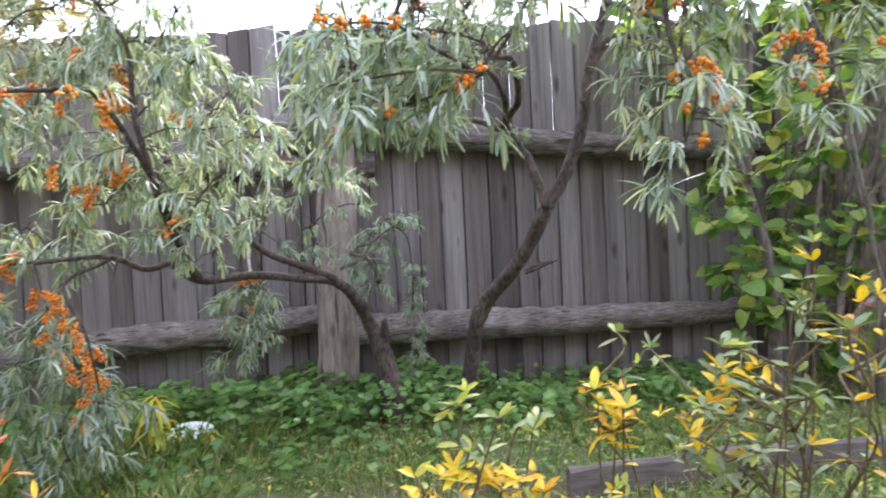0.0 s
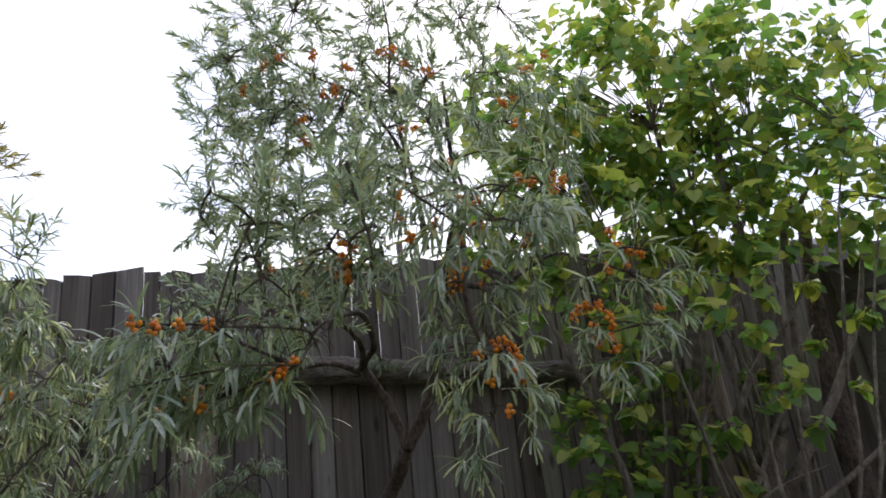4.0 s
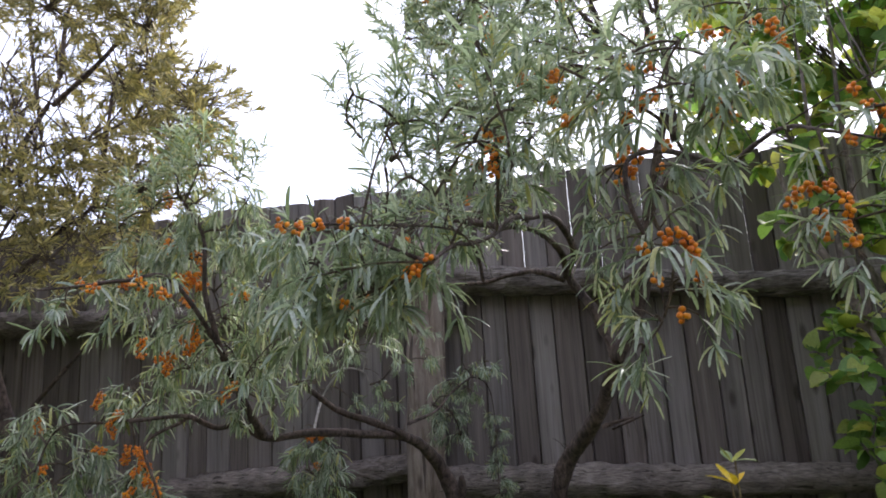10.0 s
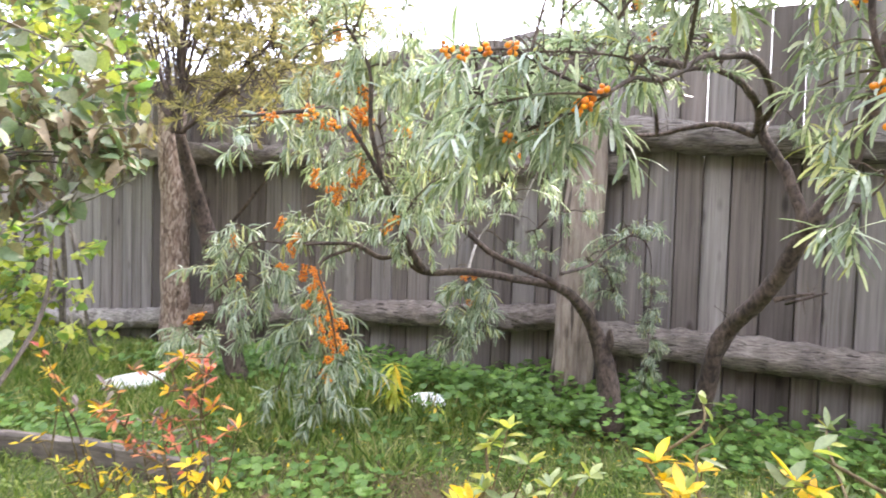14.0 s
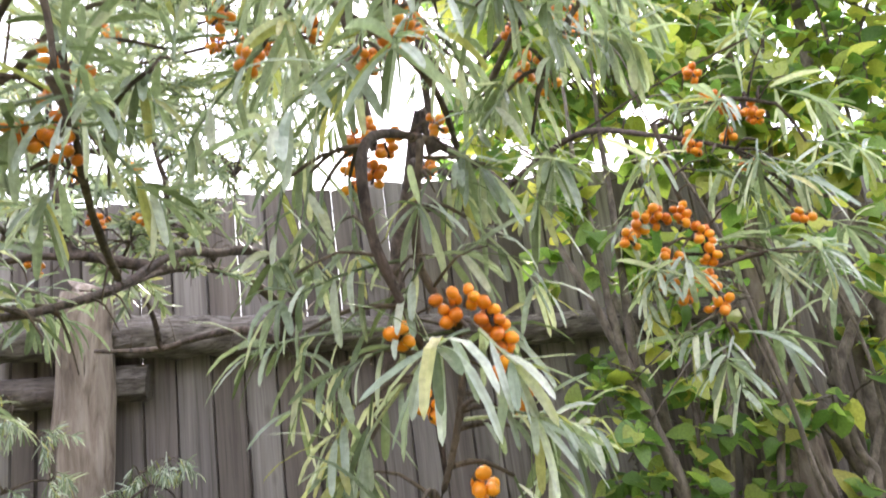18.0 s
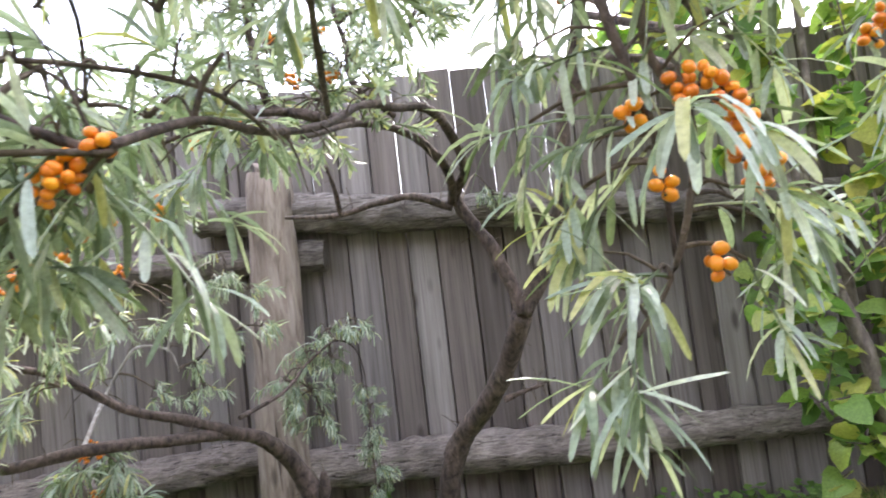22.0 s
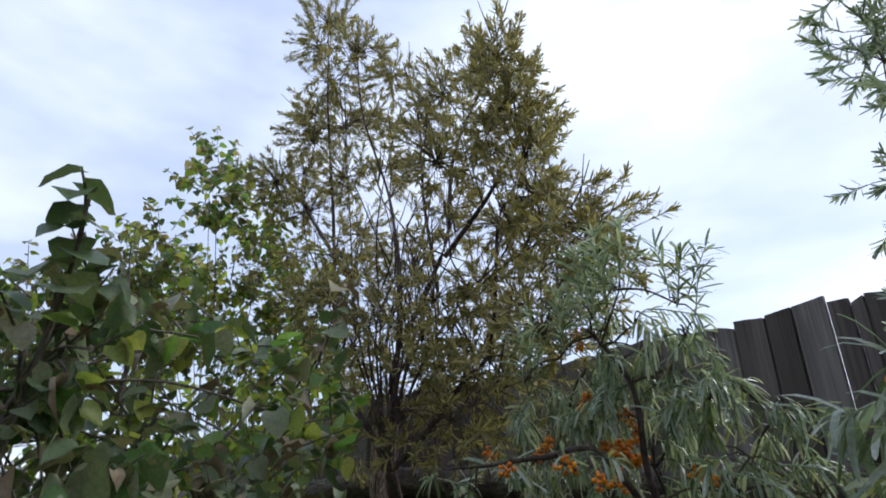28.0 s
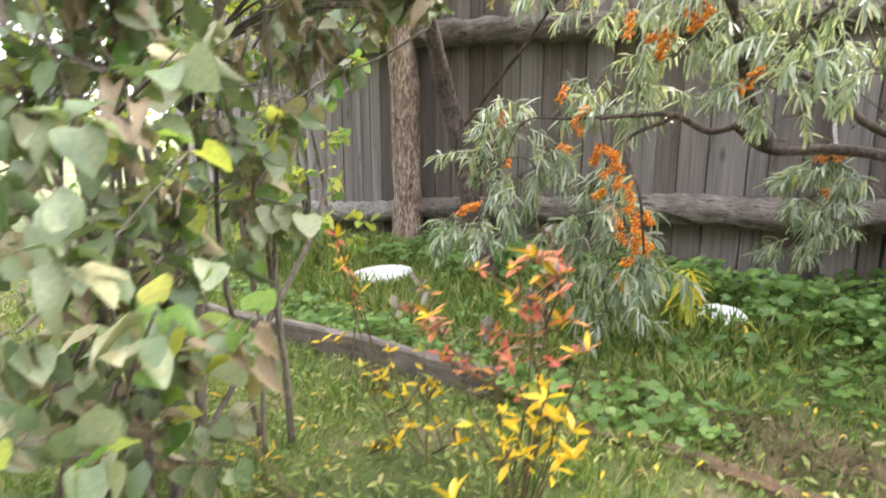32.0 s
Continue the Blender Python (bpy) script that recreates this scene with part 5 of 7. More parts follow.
for places in (
        [(1.1, -2.18, 1.54), (1.12, -2.18, 1.56), (1.15, -2.18, 1.55), (1.14, -2.18, 1.53), (1.21, -2.18, 1.56), (1.12, -2.18, 1.5), (1.1, -2.18, 1.51), (1.09, -2.18, 1.48), (1.19, -2.18, 1.5)],
        [(1.16, -2.25, 1.65), (1.18, -2.25, 1.66), (1.15, -2.25, 1.65), (1.12, -2.25, 1.62), (1.06, -2.22, 1.68), (0.98, -2.22, 1.64), (0.95, -2.22, 1.7)],
        [(1.16, -2.33, 1.3), (1.2, -2.33, 1.29), (1.21, -2.33, 1.27), (1.21, -2.33, 1.23), (1.22, -2.33, 1.21), (1.11, -2.33, 1.28), (1.13, -2.33, 1.21), (1.17, -2.33, 1.13), (1.18, -2.33, 1.31)],
        [(1.48, -2.14, 1.39), (1.5, -2.14, 1.41), (1.53, -2.14, 1.42), (1.57, -2.14, 1.42), (1.54, -2.14, 1.36), (1.6, -2.14, 1.39), (1.6, -2.14, 1.35), (1.53, -2.14, 1.32), (1.55, -2.14, 1.3), (1.59, -2.14, 1.32), (1.6, -2.14, 1.28), (1.78, -2.14, 1.4)],
        [(0.78, -2.26, 1.62), (0.78, -2.26, 1.58), (0.81, -2.26, 1.6), (0.75, -2.26, 1.54), (0.77, -2.26, 1.53), (0.79, -2.26, 1.52), (0.79, -2.26, 1.55)],
        [(1.69, -2.08, 1.68), (1.72, -2.08, 1.63), (1.75, -2.08, 1.61), (1.79, -2.08, 1.6), (1.66, -2.08, 1.55), (1.73, -2.08, 1.56), (1.75, -2.08, 1.51)],
        [(1.36, -2.2, 1.62), (1.37, -2.2, 1.6), (1.35, -2.2, 1.64), (1.33, -2.2, 1.69), (1.4, -2.2, 1.7)],
        [(1.32, -2.24, 1.71), (1.19, -2.24, 1.74), (1.14, -2.24, 1.75), (1.32, -2.24, 1.6), (1.44, -2.24, 1.82), (1.47, -2.24, 1.8), (1.33, -2.24, 1.81), (1.37, -2.24, 1.8)],
        [(0.96, -2.2, 1.78), (0.94, -2.2, 1.76), (0.87, -2.2, 1.79), (0.99, -2.2, 2.0), (1.03, -2.2, 2.0), (1.36, -2.2, 2.02)]):
    tree.fruit(places, 0.02, 1.08, 6, True)
tree.fruit([(0.34, -2.06, 1.24), (0.31, -2.06, 1.23), (0.37, -2.06, 1.26), (0.43, -2.06, 1.29), (0.41, -2.06, 1.28), (0.52, -2.06, 1.3), (0.29, -2.06, 1.21)], 0.02, 0.95, 8)
tree.fruit([(0.36, -2.46, 1.38), (0.41, -2.46, 1.38), (0.47, -2.46, 1.38), (0.32, -2.46, 1.39)], 0.02, 0.95, 8, True)
tree.fruit([(0.65, -2.42, 1.29), (0.62, -2.42, 1.27), (0.6, -2.42, 1.26), (0.45, -2.42, 1.2)], 0.02, 0.95, 8, True)
tree.fruit([(0.82, -1.34, 2.19), (0.95, -1.34, 2.17), (0.68, -1.34, 2.48), (0.86, -1.34, 2.65), (1.15, -1.34, 2.88), (0.56, -1.34, 2.24), (0.72, -1.34, 2.4), (0.93, -1.34, 2.79)], 0.025, 1.0, 16)
tree.fruit([(1.5, -1.78, 2.35), (1.63, -1.78, 2.51), (1.66, -1.78, 1.98)], 0.025, 1.0, 16)
tree.limb([(1.08, -0.6, 0.71), (1.16, -0.66, 0.75), (1.22, -0.72, 0.78)], [0.007, 0.006, 0.003], "twig")
for c in ((1.12, -0.21, 1.54), (1.17, -0.2, 1.52), (1.09, -0.2, 1.57)):
    tree.clump(c, 0.03, 7, "fine", False, 1.4, scale=0.55)
tree.done()


# ---- the second sea buckthorn beside the bark-clad post ----
tree2 = Tree("sea_buckthorn_tree", (-2.2, -0.75, -0.08), "tall sea buckthorn with yellowing olive leaves and bare inner twigs", MAT_OLIVE, 23, 0)
tree2.limb([(-1.85, -0.86, -0.08), (-1.96, -0.88, 0.33), (-2.08, -0.95, 0.96), (-2.06, -1.1, 1.3), (-2.02, -1.2, 1.5)], [0.062, 0.054, 0.047, 0.037, 0.025], "trunk")
tree2.limb([(-2.02, -1.2, 1.49), (-2.13, -1.25, 1.69), (-2.27, -1.3, 1.88), (-2.4, -1.3, 2.1), (-2.58, -1.3, 3.22), (-2.74, -1.3, 4), (-2.84, -1.3, 4.84)], [0.0187, 0.0166, 0.0144, 0.0122, 0.0101, 0.0072, 0.00432], "limb")
tree2.limb([(-2.02, -1.2, 1.49), (-2.06, -1.15, 1.8), (-2.1, -1.1, 2.12), (-1.72, -1.1, 2.66), (-1.71, -1.05, 3.22), (-1.5, -1, 3.67), (-1.38, -1, 3.99)], [0.0202, 0.018, 0.0144, 0.0122, 0.0101, 0.0072, 0.00432], "limb")
tree2.limb([(-2.01, -1.2, 1.5), (-1.83, -1.15, 1.65), (-1.62, -1.1, 1.87), (-1.41, -1.1, 2.04), (-1.31, -1.1, 2.71), (-1, -1.1, 2.64), (-0.81, -1.1, 2.45)], [0.0158, 0.0144, 0.0122, 0.0101, 0.00792, 0.00648, 0.0036], "limb")
tree2.limb([(-2.07, -1.15, 1.77), (-2.05, -1.15, 2.48), (-2.17, -1.15, 3.11), (-2.52, -1.15, 3.95), (-2.64, -1.15, 4.62)], [0.0144, 0.0115, 0.00936, 0.0072, 0.00432], "limb")
tree2.limb([(-1.78, -1.1, 2.41), (-2.02, -1, 3.1), (-2.13, -0.95, 3.79), (-2.32, -0.95, 4.42)], [0.0115, 0.00936, 0.0072, 0.00432], "limb")
tree2.limb([(-1.73, -1.1, 2.59), (-1.37, -1.1, 2.86), (-1.16, -1.1, 3.11)], [0.014, 0.011, 0.006], "limb")
tree2.limb([(-2.42, -1.2, 2.57), (-3.03, -1.2, 3.3), (-3.55, -1.2, 3.93)], [0.014, 0.011, 0.006], "limb")
tree2.limb([(-2.02, -1.2, 1.5), (-2.48, -1.18, 2.31), (-2.91, -1.29, 3.06), (-2.73, -1.42, 3.7)], [0.008, 0.0055, 0.004, 0.002], "limb")
tree2.limb([(-2.04, -1.2, 1.58), (-2.38, -1.18, 2.28), (-2.47, -1.24, 3.12), (-2.58, -1.32, 4.16)], [0.008, 0.0055, 0.004, 0.002], "limb")
tree2.limb([(-2.06, -1.2, 1.66), (-2.28, -1.18, 2.26), (-2.07, -1.19, 2.74), (-2.33, -1.22, 3.45)], [0.008, 0.0055, 0.004, 0.002], "limb")
tree2.limb([(-2.08, -1.2, 1.5), (-2.17, -1.18, 2.24), (-2.29, -1.14, 3.02), (-2.11, -1.12, 3.83)], [0.008, 0.0055, 0.004, 0.002], "limb")
tree2.limb([(-2.02, -1.2, 1.58), (-2.09, -1.18, 2.22), (-1.93, -1.09, 2.72), (-1.94, -1.02, 3.34)], [0.008, 0.0055, 0.004, 0.002], "limb")
tree2.limb([(-2.04, -1.2, 1.66), (-1.99, -1.18, 2.2), (-2.12, -1.04, 2.93), (-1.73, -0.92, 3.58)], [0.008, 0.0055, 0.004, 0.002], "limb")
tree2.limb([(-2.06, -1.2, 1.5), (-1.87, -1.18, 2.17), (-1.72, -0.99, 2.73), (-1.5, -0.82, 3.34)], [0.008, 0.0055, 0.004, 0.002], "limb")
tree2.limb([(-2.08, -1.2, 1.58), (-1.81, -1.18, 2.16), (-1.21, -1.26, 2.35), (-0.95, -1.37, 2.58)], [0.008, 0.0055, 0.004, 0.002], "limb")
tree2.limb([(-2.02, -1.2, 1.66), (-1.69, -1.18, 2.13), (-1.3, -1.22, 2.31), (-0.81, -1.27, 2.4)], [0.008, 0.0055, 0.004, 0.002], "limb")
tree2.limb([(-2.04, -1.2, 1.5), (-2.21, -1.18, 2.25), (-2.08, -1.16, 2.58), (-2.14, -1.17, 3.01)], [0.008, 0.0055, 0.004, 0.002], "limb")
tree2.limb([(-2.06, -1.2, 1.58), (-1.94, -1.18, 2.19), (-1.93, -1.12, 2.55), (-1.49, -1.07, 2.79)], [0.008, 0.0055, 0.004, 0.002], "limb")
tree2.limb([(-2.08, -1.2, 1.67), (-2.48, -1.18, 2.31), (-2.92, -1.06, 2.85), (-3.43, -0.97, 3.54)], [0.008, 0.0055, 0.004, 0.002], "limb")
tree2.limb([(-2.05, -0.9, 0.85), (-1.93, -0.9, 0.97), (-1.6, -0.9, 1.29), (-1.46, -0.9, 1.44), (-1.2, -0.95, 1.6)], [0.011, 0.011, 0.009, 0.008, 0.004], "limb")
for c in ((-2.56, -1.47, 4.61), (-2.33, -1.35, 4.26), (-3.1, -1.24, 4.21), (-2.78, -1.12, 3.98), (-2.39, -1, 4.29), (-2.14, -0.89, 3.8), (-1.8, -0.77, 4.1), (-1.03, -1.41, 3.33), (-1.1, -1.3, 3.11), (-1.09, -1.18, 2.89), (-1.47, -1.06, 3.16), (-2.44, -0.94, 3.54), (-3.84, -0.83, 4.18), (-3.07, -1.47, 3.48), (-0.91, -1.35, 2.53), (-0.76, -1.24, 2.35)):
    tree2.clump(c, 0.19, 54, "small", False, -0.3, scale=1.15)
for c in ((-0.99, -1.12, 2.33), (-1.4, -1, 2.69), (-1.94, -0.89, 3.01), (-2.99, -0.77, 3.27), (-2.33, -1.41, 2.41), (-1.96, -1.3, 2.22), (-1.58, -1.18, 2.15), (-1.21, -1.06, 2.19), (-2.19, -0.94, 2.7), (-1.65, -0.83, 2.49), (-0.58, -1.47, 2.13)):
    tree2.clump(c, 0.25, (54 if c[2] > 2.35 else 34), "small", False, -0.3, scale=1.15)
for c in ((-2.86, -1.35, 3.81), (-2.8, -1.24, 4.36), (-1.72, -1.12, 3.67), (-1.19, -1, 3.19)):
    tree2.clump(c, 0.19, 54, "small", False, -0.3, scale=1.15)
for c in ((-1.2, -0.89, 2.65),):
    tree2.clump(c, 0.25, (54 if c[2] > 2.35 else 34), "small", False, -0.3, scale=1.15)
for c in ((-2.82, -0.77, 4.23), (-1.47, -1.41, 2.94), (-2.47, -1.3, 3.33)):
    tree2.clump(c, 0.19, 54, "small", False, -0.3, scale=1.15)
for c in ((-3.07, -1.18, 3.35), (-2.58, -1.06, 2.26), (-2.09, -0.94, 2.05), (-1.68, -0.83, 2.12), (-0.84, -1.47, 1.88)):
    tree2.clump(c, 0.25, (54 if c[2] > 2.35 else 34), "small", False, -0.3, scale=1.15)
for c in ((-2.9, -1.35, 4.7), (-1.13, -1.24, 3.37)):
    tree2.clump(c, 0.19, 54, "small", False, -0.3, scale=1.15)
for c in ((-2.54, -1.12, 2.68), (-1.69, -1, 1.92)):
    tree2.clump(c, 0.25, (54 if c[2] > 2.35 else 34), "small", False, -0.3, scale=1.15)
for c in ((-3.4, -0.89, 2.46), (-2.98, -0.77, 2.16), (-1.72, -1.41, 1.72), (-1.48, -1.3, 1.66), (-1.32, -1.18, 1.79), (-2.92, -1.06, 1.9), (-1.3, -0.94, 1.92), (-2.68, -0.83, 2.71), (-1.42, -1.47, 2.16), (-2.45, -1.35, 2.74), (-3.23, -1.24, 3.03), (-1.53, -1.12, 2.04), (-1.04, -1, 2.16), (-2.47, -0.89, 2.2), (-3.83, -0.77, 2.94)):
    tree2.clump(c, 0.27, (22 if c[2] > 2.35 else 18), "small", False, -0.3, scale=1.15)
for c in ((-2.09, -1.4, 2.16), (-1.66, -1.32, 2.06), (-1.49, -1.23, 2.01), (-2.22, -1.15, 2.12), (-1.4, -1.07, 2.17), (-1.92, -0.98, 1.96), (-1.46, -0.9, 2.1), (-1.29, -1.36, 1.7), (-1.79, -1.27, 2.15), (-2.36, -1.19, 1.82), (-2.32, -1.11, 2), (-1.96, -1.02, 1.89), (-1.92, -0.94, 2.14), (-1.1, -1.4, 1.62), (-1.82, -1.32, 1.59), (-2.31, -1.23, 1.63), (-1.24, -1.15, 1.56), (-1.64, -1.07, 1.62), (-1.23, -0.98, 1.92), (-2.99, -0.9, 2.16), (-1.21, -1.36, 1.8)):
    tree2.clump(c, 0.14, 6, "small", False, -0.1, scale=1.35)
rw = random.Random(61)
for k in range(170):
    q = rw.choice([p for p in tree2.nodes if p.z > 1.5])
    lean = Vector((rw.gauss(0, 0.3), rw.gauss(0, 0.25), rw.uniform(0.6, 1.0))) * rw.uniform(0.25, 0.6)
    tree2.twigs.append(tube([q, q + lean * 0.5 + Vector((0, 0, -0.02)), q + lean], [0.0055, 0.004, 0.0018], 5, 3, 0.1, 30, k, 0.02))
tree2.done()


# ---- centres of leaf sprays in the bushes ----
FAR_CROWN = [(-3.42, -1.8, 3.39), (-4.11, -1.27, 3.59), (-4.07, -1.85, 3.24), (-3.87, -2.05, 2.86), (-4.18, -0.95, 3.44), (-4.44, -2.25, 2.84), (-4.18, -2.57, 2.62), (-4.63, -1.38, 3.15), (-4.17, -1.05, 2.9), (-3.67, -0.8, 2.73), (-3.9, -2.13, 2.41), (-4.81, -2.25, 2.41), (-4.26, -1.63, 2.44), (-3.73, -1.18, 2.25), (-4.13, -0.19, 2.34), (-3.8, -1.62, 3.88), (-4.26, -2.62, 2.36), (-4.5, -1.08, 3.18), (-4.02, -0.89, 3.09), (-4.06, -1.52, 2.59), (-3.84, -1.99, 2.53), (-4.16, -0.67, 2.77), (-3.66, -0.79, 3.11), (-3.42, -1.35, 3.31), (-4.21, -0.39, 2.53), (-4.51, -2.17, 2.57), (-3.95, -1.82, 2.85)]
LOW_LILAC = [(2.21, -0.49, 0.97), (2.34, -0.27, 0.72), (2.43, 0.01, 1.14), (2.59, -0.49, 0.89), (2.9, -0.36, 1.06), (2.77, -0.72, 0.81), (2.74, -0.41, 0.55), (2.78, -0.86, 0.58), (2.53, -0.41, 0.42), (3.18, -0.44, 1.17), (2.59, -0.48, 1.22), (3.23, -0.61, 0.82), (2.33, -0.49, 0.55), (3.29, -0.77, 1.25)]
NEAR_LILAC = [(-1.06, -2.49, 1.72), (-1.04, -2.3, 1.63), (-0.94, -2.75, 1.71), (-0.89, -2.88, 1.65), (-0.82, -2.98, 1.57), (-1.02, -2.55, 1.54), (-1.06, -2.2, 1.49), (-1.04, -2.49, 1.63), (-1.13, -2.33, 1.14), (-0.76, -3.02, 1.08), (-1.19, -2.27, 1.44), (-0.7, -3.23, 0.88), (-0.71, -3.1, 0.96), (-0.74, -3.07, 0.71), (-0.68, -3.24, 0.68), (-0.85, -2.93, 0.81), (-0.66, -3.21, 0.5), (-0.69, -3.01, 0.48), (-0.63, -3.31, 0.5), (-1.04, -2.95, 1.48), (-1.06, -2.84, 1.52), (-1.09, -2.71, 1.46), (-1.1, -2.98, 1.72), (-1.14, -2.56, 1.45), (-1.18, -2.3, 1.46), (-1.37, -2.7, 1.66), (-0.9, -3.1, 1.34), (-0.94, -2.99, 1.32), (-0.96, -2.88, 1.3), (-1.03, -2.78, 1.37), (-0.91, -3.15, 1.4)]
LIME_LEFT = [(-3.65, -1.3, 0.35), (-2.92, -1.48, 0.22), (-3.08, -1.66, 0.82), (-2.79, -1.42, 0.51), (-2.28, -1.6, 0.41), (-3.75, -1.36, 0.02), (-2.94, -1.54, 0.65), (-2.86, -1.3, 0.82), (-3.16, -1.48, 2.13), (-2.45, -1.66, 1.82), (-2.46, -1.42, 2.07), (-2.39, -1.6, 1.58), (-3.52, -1.36, 1.68), (-2.18, -1.54, 1.73), (-3.24, -1.3, 1.23), (-3.57, -1.48, 1.21), (-1.96, -1.66, 1.25)]
MID_LILAC = [(2.59, -0.9, 1.71), (2.79, -1.05, 1.82), (2.95, -1.2, 1.58), (3.52, -1, 1.72), (2.77, -1.15, 1.37), (3.24, -0.95, 1.24), (3.48, -1.1, 1.44), (2.6, -0.9, 1.3), (2.34, -1.05, 1.43), (3.22, -1.2, 1.03), (2.98, -1, 1.98), (3.39, -1.15, 2), (2.56, -0.95, 2.02), (2.29, -1.1, 2.24)]
BED_GREEN = [(0.56, -2.66, 0.67), (0.61, -2.7, 0.63), (0.66, -2.74, 0.62), (0.54, -2.68, 0.65)]
BED_GOLD = [(0.54, -2.66, 0.49), (0.52, -2.7, 0.45), (0.57, -2.74, 0.48), (0.56, -2.68, 0.39), (0.5, -2.73, 0.4), (0.63, -2.67, 0.46), (0.64, -2.72, 0.41), (0.6, -2.66, 0.51), (0.68, -2.7, 0.5), (0.53, -2.74, 0.56), (0.47, -2.68, 0.46), (0.68, -2.73, 0.45), (0.61, -2.67, 0.37)]
BED_SLIM = [(0.86, -2.58, 0.63), (0.81, -2.62, 0.62), (0.84, -2.66, 0.62), (0.84, -2.6, 0.56)]
BED_SLIMTOP = [(0.86, -2.58, 0.74), (0.88, -2.62, 0.69)]
BED_RIGHT = [(1.18, -2.46, 0.62), (1.12, -2.5, 0.59), (1.16, -2.54, 0.65), (1.12, -2.48, 0.53), (1.04, -2.53, 0.49), (1.05, -2.47, 0.52), (1.14, -2.52, 0.47), (1.11, -2.46, 0.25), (0.97, -2.5, 0.36), (1.01, -2.54, 0.35), (1.22, -2.48, 0.55)]
BED_FILL = [(1.08, -2.4, 0.56), (1.16, -2.45, 0.47), (1.2, -2.5, 0.46), (1.13, -2.44, 0.36), (1.21, -2.48, 0.31), (1.05, -2.42, 0.44), (1.18, -2.46, 0.25), (1.07, -2.4, 0.22), (1.26, -2.45, 0.37), (1.08, -2.5, 0.56), (0.99, -2.44, 0.25), (1.2, -2.48, 0.56)]
BED_SPARSE = [(-0.9, -2.46, 0.29), (-0.73, -2.5, 0.35), (-1, -2.54, 0.33), (-0.92, -2.48, 0.17), (-0.63, -2.53, 0.28), (-0.86, -2.47, 0.04), (-0.69, -2.52, 0.16), (-0.98, -2.46, -0.03), (-0.86, -2.5, 0.03), (-0.57, -2.54, 0.18), (-0.73, -2.48, 0.26), (-0.93, -2.53, 0.26)]
BED_LOWLEFT = [(-1.26, -2.7, -0.11), (-1.11, -2.75, -0.05), (-1.19, -2.8, 0.18), (-1.21, -2.74, 0.09)]
STAKE = (1.4, 0.4, 2.33)
DRY_SPRAYS = [(-0.9, -2.56, 1.25), (-1, -2.43, 1.19), (-1.09, -2.29, 1.24), (-1.01, -2.55, 1.14), (-1.19, -2.6, 1.08), (-1.03, -2.75, 1.05), (-1.19, -2.78, 0.94), (-0.85, -2.49, 1.3), (-0.95, -2.35, 1.17), (-1.14, -2.38, 1.1), (-1.03, -2.59, 1.2)]
EDGE_LILAC = [(2.41, -0.8, 1.88), (2.28, -0.85, 1.7), (2.35, -0.9, 1.46), (2.01, -0.84, 1.04), (2.05, -0.88, 0.64), (2.16, -0.82, 0.44), (2.06, -0.86, 0.85), (2.31, -0.8, 0.73), (2.21, -0.85, 1.44), (2.11, -0.9, 1.74), (2.35, -0.84, 1.15), (2.22, -0.88, 0.52)]


# ---- broad leaves ----
def heart_leaf(length, width, fold, droop):
    """A heart-shaped leaf along +Y, folded at its midrib and drooping at the tip."""
    half = [(0.0, 0.02), (0.32, -0.07), (0.52, 0.14), (0.50, 0.42), (0.34, 0.70), (0.13, 0.90), (0.0, 1.0)]
    mid = [0.04, 0.2, 0.4, 0.66, 0.88]
    verts = []
    for t in mid + [1.0]:
        verts.append((0, t * length, -droop * t * t * length))
    faces = []
    for s in (-1, 1):
        o = len(verts)
        for x, t in half[1:6]:
            verts.append((s * x * width, t * length, fold * x * width - droop * t * t * length))
        ring = [0, o, o + 1, o + 2, o + 3, o + 4, 5]
        rows = [(0, o, o + 1, 1), (1, o + 1, o + 2, 2), (2, o + 2, o + 3, 3), (3, o + 3, o + 4, 4), (4, o + 4, 5)]
        faces += [f if s > 0 else tuple(reversed(f)) for f in rows]
    return verts, faces


def oval_leaf(length, width, fold, droop):
    rows = [(0.0, 0.05), (0.22, 0.36), (0.5, 0.5), (0.78, 0.36), (1.0, 0.04)]
    verts, faces = [], []
    for t, w in rows:
        z = -droop * t * t * length
        verts += [(-w * width, t * length, z + fold * w * width), (0, t * length, z), (w * width, t * length, z + fold * w * width)]
    for k in range(len(rows) - 1):
        for s in (0, 1):
            a = k * 3 + s
            faces.append((a, a + 1, a + 4, a + 3))
    return verts, faces


def crinkled(leaf, seed, amount):
    """The same leaf with an uneven rim and a wavy blade."""
    rng = random.Random(seed)
    return [(x * rng.uniform(1 - amount, 1 + amount), y + rng.uniform(-1, 1) * amount * 0.02, z + rng.uniform(-1, 1) * amount * 0.055) for x, y, z in leaf[0]], leaf[1]


HEARTS = [crinkled(heart_leaf(0.082 - 0.003 * k, 0.076 - 0.004 * k, 0.1 + 0.08 * k, 0.15 + 0.1 * (k % 3)), k, 0.09) for k in range(5)]
CURLED = [crinkled(heart_leaf(0.075, 0.06 - 0.008 * k, 1.1 - 0.2 * k, 0.8 + 0.1 * k), 20 + k, 0.22) for k in range(3)]
OVALS = [oval_leaf(0.045, 0.0155, 0.3, 0.2), oval_leaf(0.04, 0.013, 0.5, -0.15), oval_leaf(0.036, 0.0125, 0.2, 0.35)]


